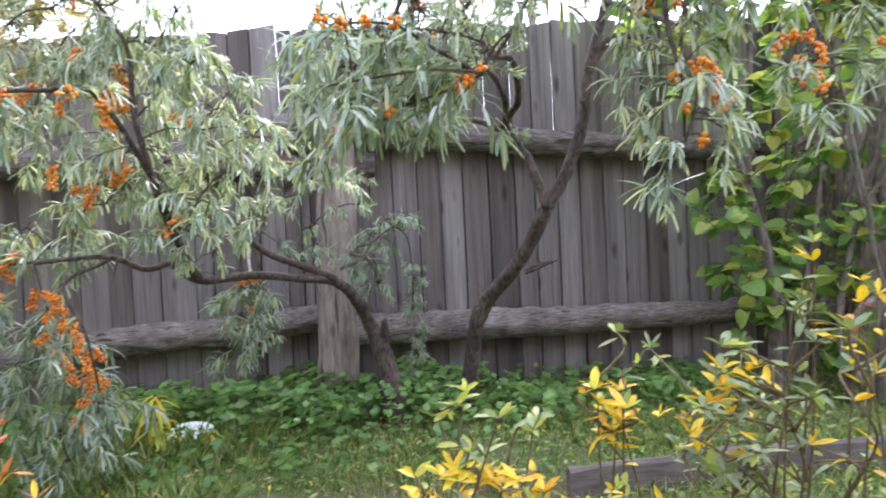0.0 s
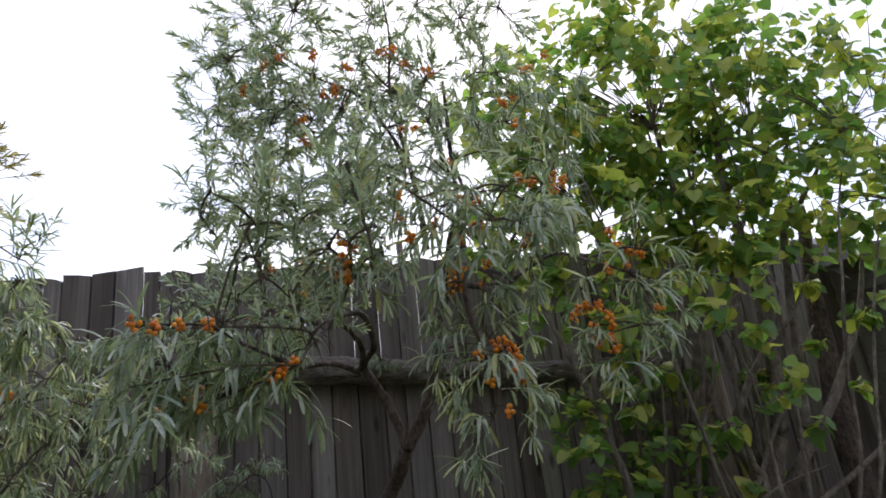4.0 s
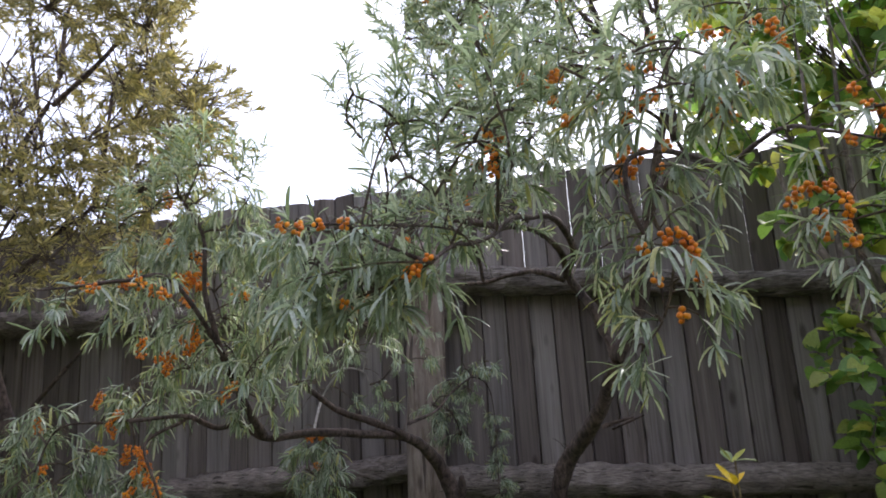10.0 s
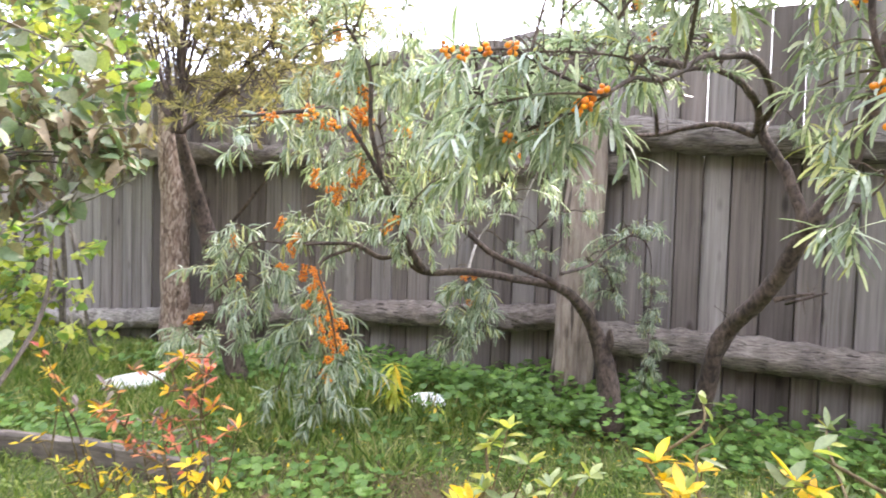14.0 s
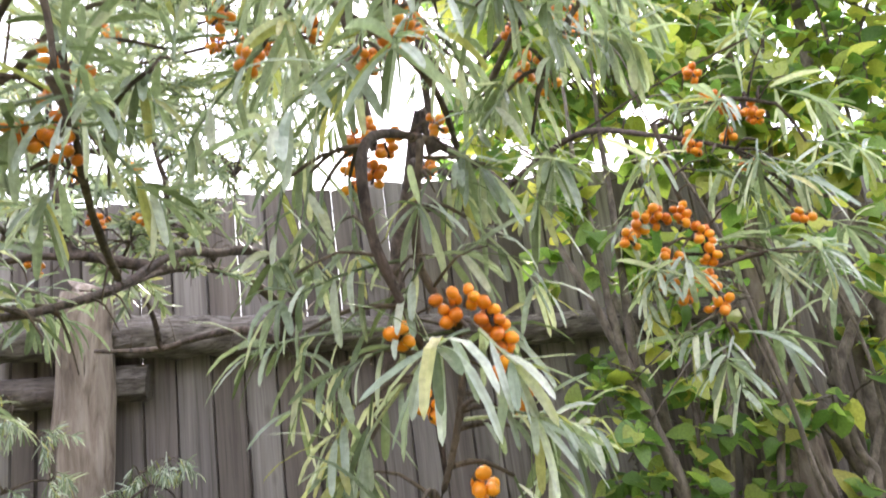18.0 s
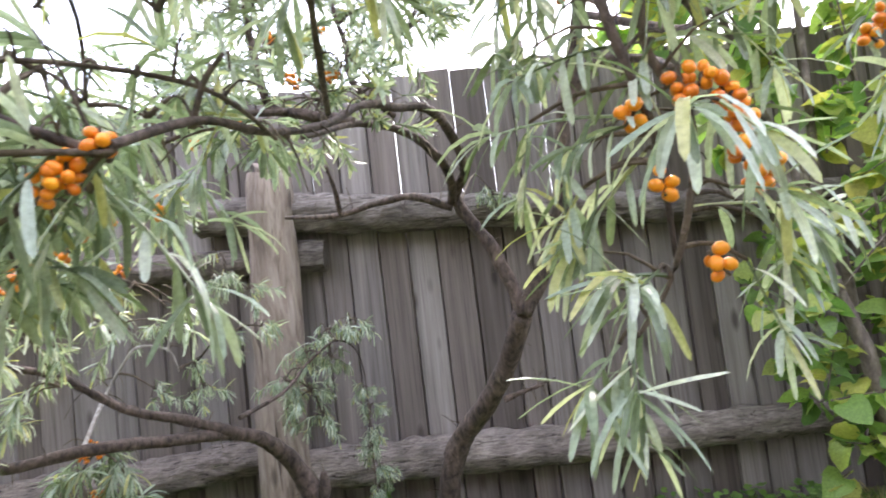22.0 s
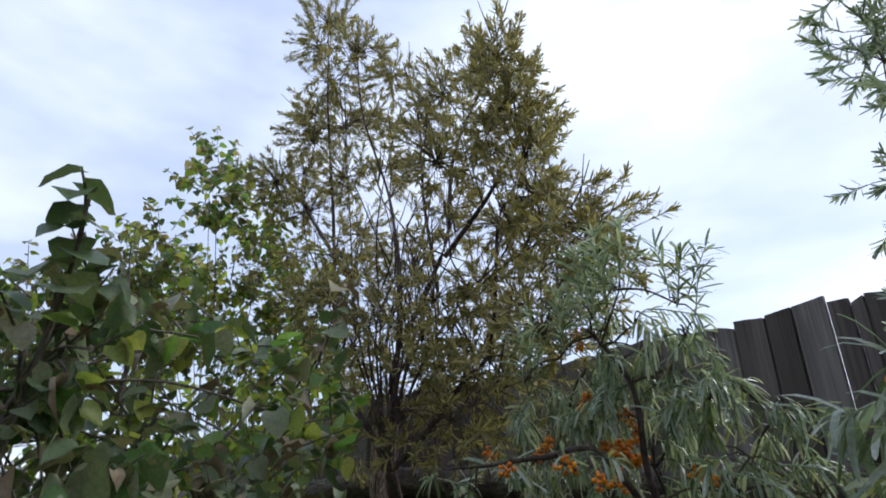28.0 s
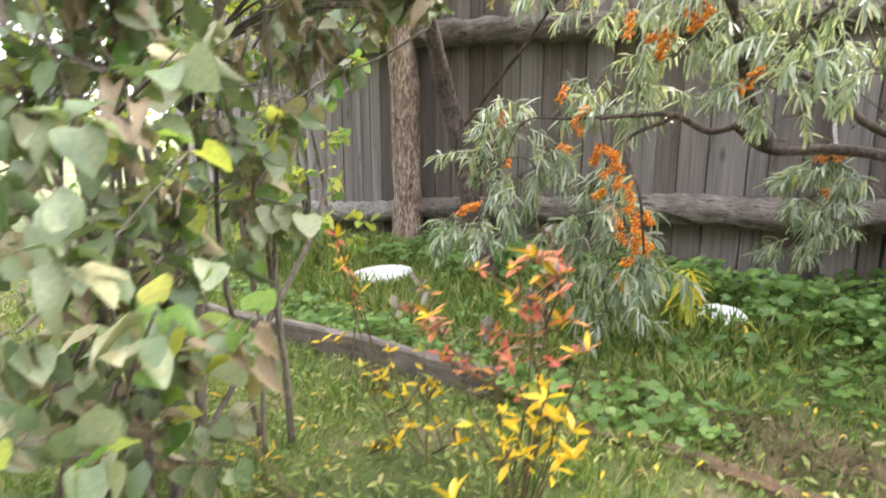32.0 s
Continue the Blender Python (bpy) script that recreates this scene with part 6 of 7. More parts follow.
class Bush:
    """Stems from one root, with leaves along twigs; the first leaves are objects, the rest one mesh."""

    def __init__(self, name, place, label, category, seed, limit=0, group=""):
        self.base = Vector(place)
        self.top = thing(name, place, label, category, group)
        self.rng, self.limit, self.count = random.Random(seed), limit, 0
        self.rest, self.shared, self.twigs = {}, {}, []

    def stem(self, points, radii, mat=MAT_LILACBARK, name="stem", sides=8):
        v, f = tube([Vector(p) - self.base for p in points], radii, sides, 6, 0.18, 22, self.rng.random() * 40, 0.026 if radii[0] > 0.006 else 0.008)
        self.stalk = child(name, mesh_of(name, v, f, mat, True), self.top)
        return self

    def leaf(self, protos, mat, k, m, near=True, parent=None):
        if near and self.count < self.limit:
            self.count += 1
            key = (id(protos), mat.name, k)
            if key not in self.shared:
                self.shared[key] = mesh_of("leaf", *protos[k], mat, True)
            child("leaf", self.shared[key], parent or self.top, m)
        else:
            self.rest.setdefault((id(protos), mat.name, k), (protos[k], mat, []))[2].append(m)

    def cloud(self, centre, radii, count, protos, mats, scale=1.0, roots=None, near=True, hang=0.5, link=3):
        """Leaves in pairs on fine twigs inside an uneven ellipsoid."""
        rng, c = self.rng, Vector(centre) - self.base
        twigs = max(3, count // 8)
        for k in range(twigs):
            d = Vector((rng.gauss(0, 1), rng.gauss(0, 1), rng.gauss(0, 1))).normalized()
            a = c + Vector((d.x * radii[0], d.y * radii[1], d.z * radii[2])) * rng.uniform(0.1, 0.55)
            b = c + Vector((d.x * radii[0], d.y * radii[1], d.z * radii[2])) * rng.uniform(0.7, 1.1) + Vector((0, 0, 0.05))
            if roots and k % link == 0:
                q = min((Vector(r) - self.base for r in roots), key=lambda r: (r - a).length)
                self.twigs.append(tube([q, (q + a) / 2 + Vector((0, 0, 0.04)), a], [0.0042, 0.0034, 0.0024], 5, 4, 0.1, 30, rng.random(), 0.03))
            self.twigs.append(tube([a, (a + b) / 2, b], [0.0035, 0.0026, 0.0015], 4, 2))
            axis = (b - a).normalized()
            for j in range(8):
                t = (j // 2 + 1) / 4
                at = a.lerp(b, t)
                side = axis.cross(Vector((rng.gauss(0, 1), rng.gauss(0, 1), rng.gauss(0, 1)))).normalized()
                way = side + axis * 0.4 + Vector((0, 0, -hang * rng.uniform(0.4, 1.6)))
                up = Vector((rng.gauss(0, 0.45), rng.gauss(0, 0.45) - 0.35, 1))
                mat = rng.choices([m for m, _ in mats], [w for _, w in mats])[0]
                pr = CURLED if (protos is HEARTS and (mat is MAT_DRY and rng.random() < 0.9 or mat is MAT_LILAC_OLD and rng.random() < 0.22)) else protos
                self.leaf(pr, mat, rng.randrange(len(pr)), lie(at + way.normalized() * 0.012, up, way, scale * rng.uniform(0.6, 1.15)), near)
        return self

    def done(self):
        if self.twigs:
            ob = child("twig_work", mesh_of("twig_work", *joined(self.twigs), MAT_LILACBARK, True), self.top)
            ob["kind"] = "stuff"
        for proto, mat, ms in self.rest.values():
            ob = child("foliage", spread("foliage", proto, ms, mat, True), self.top)
            ob["kind"] = "stuff"
        return self.top


# ---- the lilac in the fence corner, many grey stems with heart-shaped leaves ----
lil = Bush("lilac_bush", (2.9, -0.6, 0.0), "tall lilac bush with many grey stems and green to yellow leaves", "bush", 3, 280)
lil.stem([(2.55, -0.5, 0.0), (2.45, -0.5, 0.64), (2.39, -0.5, 1.18), (2.2, -0.5, 1.7), (2.05, -0.55, 2.2)], [0.032, 0.028, 0.024, 0.018, 0.01])
lil.stem([(2.62, -0.45, 0.0), (2.6, -0.45, 0.8), (2.62, -0.48, 1.5), (2.5, -0.5, 2.2), (2.45, -0.5, 2.9)], [0.02, 0.018, 0.015, 0.012, 0.007])
lil.stem([(2.98, -0.8, 0.0), (2.95, -0.82, 0.4), (2.98, -0.87, 0.63), (2.9, -0.8, 1.0), (2.86, -0.75, 1.5), (2.95, -0.75, 2.2), (2.9, -0.75, 3.0)], [0.06, 0.05, 0.035, 0.03, 0.026, 0.02, 0.01])
lil.stem([(2.97, -0.84, 0.45), (3.12, -0.85, 0.75), (3.25, -0.85, 1.1), (3.3, -0.85, 1.7), (3.25, -0.85, 2.4), (3.35, -0.85, 3.1)], [0.055, 0.05, 0.045, 0.036, 0.024, 0.012])
lil.stem([(3.05, -0.85, 0.5), (3.35, -0.9, 0.85), (3.6, -0.95, 1.15), (3.8, -1.0, 1.5), (4.0, -1.0, 1.9)], [0.035, 0.03, 0.024, 0.018, 0.01])
lil.stem([(3.0, -0.8, 0.3), (3.3, -0.95, 0.55), (3.6, -1.05, 0.75), (3.9, -1.1, 0.9)], [0.022, 0.018, 0.014, 0.01])
lil.stem([(2.8, -0.6, 0.0), (2.78, -0.6, 0.7), (2.8, -0.62, 1.4), (2.72, -0.6, 2.1), (2.75, -0.6, 2.8)], [0.024, 0.021, 0.018, 0.014, 0.008])
lil.stem([(2.7, -0.4, 0.0), (2.85, -0.4, 0.8), (3.0, -0.4, 1.5), (3.1, -0.45, 2.3), (3.05, -0.5, 3.0)], [0.02, 0.018, 0.015, 0.012, 0.007])
lil.stem([(3.1, -0.7, 0.0), (3.15, -0.7, 0.9), (3.1, -0.65, 1.6), (3.2, -0.6, 2.4), (3.3, -0.6, 3.2)], [0.024, 0.022, 0.018, 0.013, 0.008])
lil.stem([(2.5, -0.55, 0.1), (2.7, -0.6, 0.7), (2.85, -0.7, 1.3), (3.1, -0.8, 1.9)], [0.014, 0.012, 0.01, 0.006])
lil.stem([(3.75, -0.75, 0.0), (3.82, -0.65, 0.8), (3.9, -0.6, 1.5), (4.0, -0.6, 2.3)], [0.08, 0.075, 0.06, 0.03], MAT_BARK, "old_trunk", 12)
for line, r in (
    ([(2.24, -0.83, 0.0), (2.24, -0.85, 0.37), (2.22, -0.85, 0.73), (2.17, -0.85, 0.91), (2.11, -0.85, 1.15), (2.03, -0.85, 1.37), (1.96, -0.85, 1.61), (1.91, -0.85, 1.83)], 0.034),
    ([(2.13, -0.85, 1.08), (2.1, -0.86, 1.3), (2.08, -0.86, 1.5), (2.06, -0.85, 2.0), (2.08, -0.85, 2.5)], 0.021),
    ([(2.13, -0.84, 1.1), (2.17, -0.83, 1.5), (2.19, -0.83, 1.87), (2.2, -0.83, 2.2), (2.24, -0.83, 2.7)], 0.02),
    ([(2.3, -0.8, 0.0), (2.32, -0.8, 0.32), (2.35, -0.8, 0.64), (2.37, -0.8, 1.02), (2.37, -0.8, 1.45), (2.35, -0.8, 2.0)], 0.013),
    ([(2.45, -0.7, 0.0), (2.48, -0.7, 0.4), (2.52, -0.7, 0.62), (2.6, -0.7, 1.05), (2.65, -0.7, 1.5), (2.6, -0.7, 2.2)], 0.015),
    ([(2.62, -0.85, 0.0), (2.58, -0.85, 0.3), (2.65, -0.85, 0.78), (2.73, -0.85, 0.97), (2.83, -0.85, 1.13), (2.9, -0.85, 1.4), (2.93, -0.85, 1.9)], 0.02),
    ([(2.74, -0.9, 0.0), (2.77, -0.92, 0.43), (2.95, -0.94, 0.65), (2.91, -0.94, 0.79), (2.92, -0.92, 1.04), (2.98, -0.9, 1.36), (3.07, -0.9, 1.8)], 0.026),
    ([(2.6, -0.94, 0.1), (2.61, -0.94, 0.46), (2.88, -0.95, 0.63), (3.12, -0.94, 0.94), (3.26, -0.92, 1.08), (3.55, -0.92, 1.46)], 0.02),
    ([(2.93, -0.9, 0.98), (3.12, -0.9, 1.25), (3.37, -0.9, 1.45), (3.63, -0.9, 1.75)], 0.024),
    ([(2.7, -0.97, 0.1), (2.75, -0.97, 0.45), (2.88, -0.97, 0.58), (3.13, -0.96, 0.67), (3.36, -0.95, 0.71)], 0.015),
    ([(2.7, -0.8, 0.1), (2.71, -0.8, 0.52), (2.87, -0.8, 1.36), (3.01, -0.8, 2.03), (3.13, -0.8, 2.64), (3.28, -0.8, 3.31)], 0.018),
    ([(3.1, -0.85, 0.7), (3.13, -0.85, 1.55), (3.15, -0.85, 1.77), (3.37, -0.85, 2.2), (3.65, -0.85, 2.6), (3.85, -0.85, 2.93)], 0.026),
    ([(3.3, -0.9, 0.9), (3.41, -0.9, 1.29), (3.48, -0.9, 1.74), (3.56, -0.9, 2.05), (3.77, -0.9, 2.25), (4.01, -0.9, 2.56)], 0.035)):
    lil.stem(line, [r * (1 - 0.75 * k / (len(line) - 1)) for k in range(len(line))])
rl = random.Random(21)
for k in range(3):
    x, y = rl.uniform(2.45, 3.6), rl.uniform(-0.95, -0.35)
    dx, dy, h = rl.uniform(-0.45, 0.5), rl.uniform(-0.2, 0.2), rl.uniform(1.8, 3.2)
    lil.stem([(x, y, 0), (x + dx * 0.2 + rl.uniform(-0.1, 0.1), y + dy * 0.3, h * 0.35), (x + dx * 0.6 + rl.uniform(-0.12, 0.12), y + dy * 0.6, h * 0.7), (x + dx, y + dy, h)], [0.013, 0.011, 0.008, 0.003])
LR = [(2.45, -0.5, 1.5), (2.2, -0.5, 1.9), (2.5, -0.5, 2.2), (2.9, -0.75, 2.0), (3.25, -0.85, 2.2), (2.72, -0.6, 2.1), (3.1, -0.45, 2.3), (3.2, -0.6, 2.6), (3.8, -1.0, 1.5), (2.6, -0.45, 0.8), (2.45, -0.5, 0.5), (2.9, -0.75, 2.8)]
SHOOT_TOPS = []
for k in range(6):
    a, h = radians(20 + 28 * k), rl.uniform(1.3, 2.6)
    x, y = 3.05 + 0.06 * math.cos(a), -1.0 + rl.uniform(-0.1, 0.1)
    dx, dy = 0.95 * math.cos(a) * h / 2, rl.uniform(-0.3, 0.15)
    lil.stem([(x, y, 0.02), (x + dx * 0.35 + rl.uniform(-0.06, 0.06), y + dy * 0.3, h * 0.28), (x + dx * 0.65 + rl.uniform(-0.1, 0.1), y + dy * 0.7, h * 0.65), (x + dx * 0.9, y + dy, h)], [0.014, 0.011, 0.008, 0.003])
    SHOOT_TOPS += [(x + dx * 0.9, y + dy, h), (x + dx * 0.65, y + dy * 0.7, h * 0.65)]
LR += SHOOT_TOPS
GREEN = [(MAT_LILAC, 0.64), (MAT_LIME, 0.36)]
for c, r, n in (((2.45, -0.75, 0.35), (0.22, 0.2, 0.3), 64), ((2.5, -0.7, 0.8), (0.22, 0.2, 0.3), 56), ((2.75, -0.85, 0.45), (0.25, 0.2, 0.35), 64), ((2.9, -1.0, 1.0), (0.3, 0.15, 0.3), 24), ((2.05, -0.75, 1.6), (0.2, 0.2, 0.25), 36)):
    lil.cloud(c, r, int(n * 0.4), HEARTS, [(MAT_LILAC, 0.85), (MAT_LIME, 0.15)], 1.25, LR)
for c, r, n in (((2.0, -0.6, 2.1), (0.35, 0.35, 0.35), 130), ((2.3, -0.6, 2.6), (0.45, 0.4, 0.4), 220), ((2.7, -0.7, 2.3), (0.45, 0.4, 0.4), 200), ((3.1, -0.7, 2.7), (0.5, 0.45, 0.45), 240), ((3.2, -0.9, 2.1), (0.45, 0.35, 0.35), 150), ((3.7, -1.0, 2.3), (0.5, 0.4, 0.5), 220), ((3.6, -0.9, 3.0), (0.6, 0.5, 0.5), 260), ((2.6, -0.6, 3.2), (0.6, 0.5, 0.5), 280), ((1.95, -0.5, 2.9), (0.4, 0.4, 0.45), 160), ((3.2, -0.7, 3.6), (0.7, 0.5, 0.5), 240), ((4.2, -1.2, 1.7), (0.4, 0.4, 0.4), 90), ((4.3, -1.1, 2.8), (0.6, 0.5, 0.6), 220)):
    lil.cloud(c, [q * 1.1 for q in r], int(n * 1.9), HEARTS, GREEN, 1.25, LR, False)
lil.cloud((2.1, -0.95, 2.75), (0.22, 0.15, 0.22), 56, HEARTS, [(MAT_LIME, 0.6), (MAT_YELLOW, 0.12), (MAT_LILAC, 0.3)], 1.0, LR, False)
for c in MID_LILAC:
    lil.cloud(c, (0.26, 0.2, 0.24), 24, HEARTS, [(MAT_LILAC, 0.6), (MAT_LIME, 0.4)], 1.2, LR, False)
for c in EDGE_LILAC:
    lil.cloud(c, (0.15, 0.13, 0.16), 9, HEARTS, [(MAT_LILAC, 0.85), (MAT_LIME, 0.15)], 1.2, LR, False)
for c in LOW_LILAC:
    lil.cloud(c, (0.22, 0.16, 0.22), 16, HEARTS, [(MAT_LILAC, 0.85), (MAT_LIME, 0.15)], 1.15, LR)
lil.done()

# ---- the lilac beside the lawn, with browning leaves ----
lef = Bush("lilac_bush", (-1.01, -3, 0), "lilac bush with large dull green leaves, browning at the edges", "bush", 8, 285)
lef.stem([(-1.01, -3, 0), (-0.99, -2.98, 0.5), (-1.01, -3, 1), (-0.96, -2.98, 1.5), (-0.92, -2.95, 1.95)], [0.011, 0.009, 0.007, 0.005, 0.003])
lef.stem([(-1.38, -2.78, 0), (-1.35, -2.75, 0.48), (-1.3, -2.75, 0.89), (-1.16, -2.75, 1.07), (-1.08, -2.75, 1.22), (-1.01, -2.75, 1.36), (-0.9, -2.75, 1.45)], [0.017, 0.015, 0.013, 0.012, 0.01, 0.008, 0.004])
lef.stem([(-1.04, -3.02, 0), (-1.16, -2.9, 0.6), (-1.31, -2.7, 1.1), (-1.35, -2.3, 1.6)], [0.01, 0.009, 0.007, 0.004])
lef.stem([(-1.06, -2.98, 0.05), (-1.3, -2.4, 0.6), (-1.5, -2.2, 1), (-1.65, -2.1, 1.5)], [0.009, 0.008, 0.006, 0.004])
lef.stem([(-1.01, -3.04, 0.05), (-0.91, -3.15, 0.6), (-0.86, -3.25, 1.2), (-0.91, -3.3, 1.6)], [0.008, 0.007, 0.005, 0.003])
LL = [(-0.99, -2.98, 0.6), (-1.01, -3, 1), (-0.96, -2.98, 1.5), (-1.31, -2.7, 1.1), (-1.5, -2.2, 1), (-1.65, -2.1, 1.5), (-0.86, -3.25, 1.2), (-1.16, -2.9, 0.6)]
NEARBY = [(MAT_LILAC_OLD, 0.6), (MAT_LILAC, 0.17), (MAT_DRY, 0.1), (MAT_LIME, 0.13)]
DULL = [(MAT_LILAC_OLD, 0.8), (MAT_LILAC, 0.1), (MAT_DRY, 0.1)]
rq = random.Random(44)
for k in range(7):
    x, y, h = -1.1 + rq.uniform(-0.2, 0.05), -3.0 + rq.uniform(-0.2, 0.3), rq.uniform(1.1, 1.8)
    dx, dy = rq.uniform(-0.4, 0.02), rq.uniform(-0.2, 0.5)
    lef.stem([(x, y, 0.0), (x + dx * 0.3 + rq.uniform(-0.04, 0.04), y + dy * 0.3, h * 0.4), (x + dx * 0.7, y + dy * 0.6, h * 0.75), (x + dx, y + dy, h)], [0.007, 0.006, 0.004, 0.002])
for c, r, n in (((-0.78, -3.15, 0.55), (0.2, 0.2, 0.28), 96), ((-0.81, -3.1, 0.95), (0.2, 0.18, 0.25), 64), ((-0.91, -2.92, 1.25), (0.2, 0.2, 0.22), 56), ((-0.96, -2.8, 0.75), (0.16, 0.16, 0.22), 40), ((-0.91, -2.98, 1.55), (0.16, 0.16, 0.18), 40), ((-0.95, -2.95, 1.5), (0.1, 0.1, 0.12), 16)):
    lef.cloud(c, r, int(n * 2.3), HEARTS, DULL, 0.78, LL, True, 0.9, 6)
for c, r, n in (((-1.3, -2.3, 1.35), (0.3, 0.25, 0.25), 100), ((-1.55, -2.15, 1.1), (0.25, 0.25, 0.25), 90), ((-1.7, -1.95, 1.4), (0.3, 0.25, 0.25), 90), ((-1.26, -2.75, 1), (0.25, 0.2, 0.3), 80), ((-1.3, -2.8, 1.1), (0.35, 0.3, 0.5), 170), ((-1.16, -3.1, 0.5), (0.3, 0.25, 0.3), 90), ((-1.5, -2.6, 1.6), (0.35, 0.3, 0.25), 100), ((-1.6, -1.95, 1.7), (0.25, 0.25, 0.2), 50)):
    lef.cloud(c, r, int(n * 0.24), HEARTS, NEARBY, 0.85, LL, False, 0.4, 6)
for c, r, n in (((-1.15, -3.2, 1.3), (0.35, 0.3, 0.3), 200), ((-1.3, -3.3, 0.8), (0.4, 0.3, 0.4), 220), ((-1.0, -3.1, 0.25), (0.3, 0.25, 0.25), 110), ((-1.5, -2.9, 0.4), (0.35, 0.3, 0.35), 130), ((-1.75, -3.3, 0.9), (0.35, 0.3, 0.5), 170), ((-1.9, -3.1, 1.5), (0.4, 0.35, 0.35), 120)):
    lef.cloud(c, r, int(n * 1.1), HEARTS, DULL, 0.78, LL, False, 0.8, 6)
for line in ([(-1.45, -2.6, 0.62), (-1.4, -2.62, 0.72), (-1.3, -2.6, 0.78), (-1.34, -2.62, 0.86), (-1.2, -2.58, 0.95), (-1.22, -2.5, 1.02)], [(-1.6, -2.5, 1.0), (-1.4, -2.5, 0.99), (-1.2, -2.52, 0.96)], [(-1.5, -2.32, 0.97), (-1.37, -2.3, 1.03), (-1.12, -2.3, 1.07), (-0.9, -2.3, 1.14)], [(-1.31, -2.5, 1.1), (-1.17, -2.5, 1.18), (-1.02, -2.5, 1.24)], [(-1.2, -2.75, 0.8), (-1.1, -2.7, 0.92), (-1.02, -2.72, 1.02)]):
    lef.stem(line, [0.0052 - 0.003 * k / len(line) for k in range(len(line))], MAT_PALETWIG, "dry_twig", 5)
for k in range(5):
    x, y, h = -1.25 + rq.uniform(-0.35, 0.2), -2.75 + rq.uniform(-0.25, 0.35), rq.uniform(1.2, 2.0)
    dx, dy = rq.uniform(-0.3, 0.25), rq.uniform(-0.15, 0.25)
    lef.stem([(x, y, 0.0), (x + dx * 0.3 + rq.uniform(-0.05, 0.05), y + dy * 0.3, h * 0.25), (x + dx * 0.2 + rq.uniform(-0.09, 0.09), y + dy * 0.4, h * 0.5), (x + dx * 0.6 + rq.uniform(-0.09, 0.09), y + dy * 0.6, h * 0.75), (x + dx, y + dy, h)], [0.0085, 0.0075, 0.0065, 0.005, 0.002])
for c in DRY_SPRAYS:
    lef.cloud(c, (0.17, 0.17, 0.13), 16, HEARTS, [(MAT_DRY, 0.35), (MAT_LILAC_OLD, 0.65)], 0.72, LL, False, 0.9)
lef.stem([(-1.01, -2.75, 1.3), (-0.95, -2.6, 1.26), (-0.86, -2.48, 1.18), (-0.77, -2.4, 1.11)], [0.005, 0.004, 0.003, 0.0015])
for c in ((-0.8, -2.42, 1.13), (-0.86, -2.48, 1.2), (-0.92, -2.54, 1.27), (-0.86, -2.42, 1.24)):
    lef.cloud(c, (0.09, 0.09, 0.05), 10, HEARTS, [(MAT_DRY, 0.35), (MAT_LILAC_OLD, 0.65)], 0.7, LL, False, 0.35)
for c in NEAR_LILAC:
    lef.cloud(c, (0.22, 0.22, 0.2), 17, HEARTS, NEARBY, 0.8, LL, False, 0.4, 6)
lef.stem([(-0.92, -3.0, 1.3), (-0.85, -2.98, 1.6), (-0.76, -2.99, 1.78), (-0.74, -3.02, 1.87)], [0.006, 0.005, 0.004, 0.002])
for k in range(11):
    q = Vector((-0.79, -2.985, 1.66)).lerp(Vector((-0.74, -3.02, 1.87)), k / 10) - lef.base
    a = k * 2.3
    lef.leaf(HEARTS, MAT_LILAC_OLD, k % 3, lie(q, (0.2, -0.3, 1), (math.cos(a), math.sin(a), -0.35), 1.05))
lef.done()

# ---- bushes in the far corner by the fence ----
far = Bush("lilac_bush", (-4.1, -0.75, -0.1), "thicket of thin grey stems with green and yellow leaves", "bush", 14, 120)
rf = random.Random(9)
LF = []
for k in range(13):
    x, y = -4.1 + rf.uniform(-0.5, 0.55), -0.8 + rf.uniform(-0.3, 0.25)
    dx, dy, h = rf.uniform(-0.5, 0.6), rf.uniform(-0.4, 0.2), rf.uniform(1.2, 2.0)
    far.stem([(x, y, -0.12), (x + dx * 0.3, y + dy * 0.3, h * 0.4), (x + dx * 0.7, y + dy * 0.6, h * 0.75), (x + dx, y + dy, h)], [0.014, 0.012, 0.009, 0.004])
    LF += [(x + dx * 0.7, y + dy * 0.6, h * 0.75), (x + dx * 0.3, y + dy * 0.3, h * 0.4)]
for c, r, n in (((-4.0, -0.95, 0.35), (0.4, 0.3, 0.35), 110), ((-3.8, -1.1, 0.65), (0.3, 0.25, 0.3), 60), ((-4.4, -1.1, 0.5), (0.4, 0.3, 0.4), 90)):
    far.cloud(c, r, n, HEARTS, [(MAT_LIME, 0.6), (MAT_LILAC, 0.4)], 1.0, LF)
for c, r, n in (((-3.9, -0.9, 1.9), (0.5, 0.4, 0.35), 170), ((-4.4, -0.9, 1.6), (0.5, 0.4, 0.45), 190), ((-3.5, -0.9, 2.2), (0.4, 0.4, 0.35), 140), ((-4.2, -0.8, 2.5), (0.6, 0.4, 0.35), 190), ((-4.9, -1.0, 2.0), (0.5, 0.5, 0.6), 200), ((-4.9, -1.2, 1.0), (0.5, 0.4, 0.5), 170), ((-3.3, -1.0, 1.65), (0.3, 0.3, 0.25), 60), ((-3.0, -1.1, 2.1), (0.3, 0.3, 0.3), 70)):
    far.cloud(c, r, n, HEARTS, [(MAT_LIME, 0.55), (MAT_LILAC, 0.35), (MAT_LILAC_OLD, 0.1)], 1.0, LF, False)
for c in LIME_LEFT:
    far.cloud(c, (0.26, 0.22, 0.24), 46, HEARTS, [(MAT_LIME, 0.7), (MAT_LILAC, 0.3)], 0.8, LF, False)
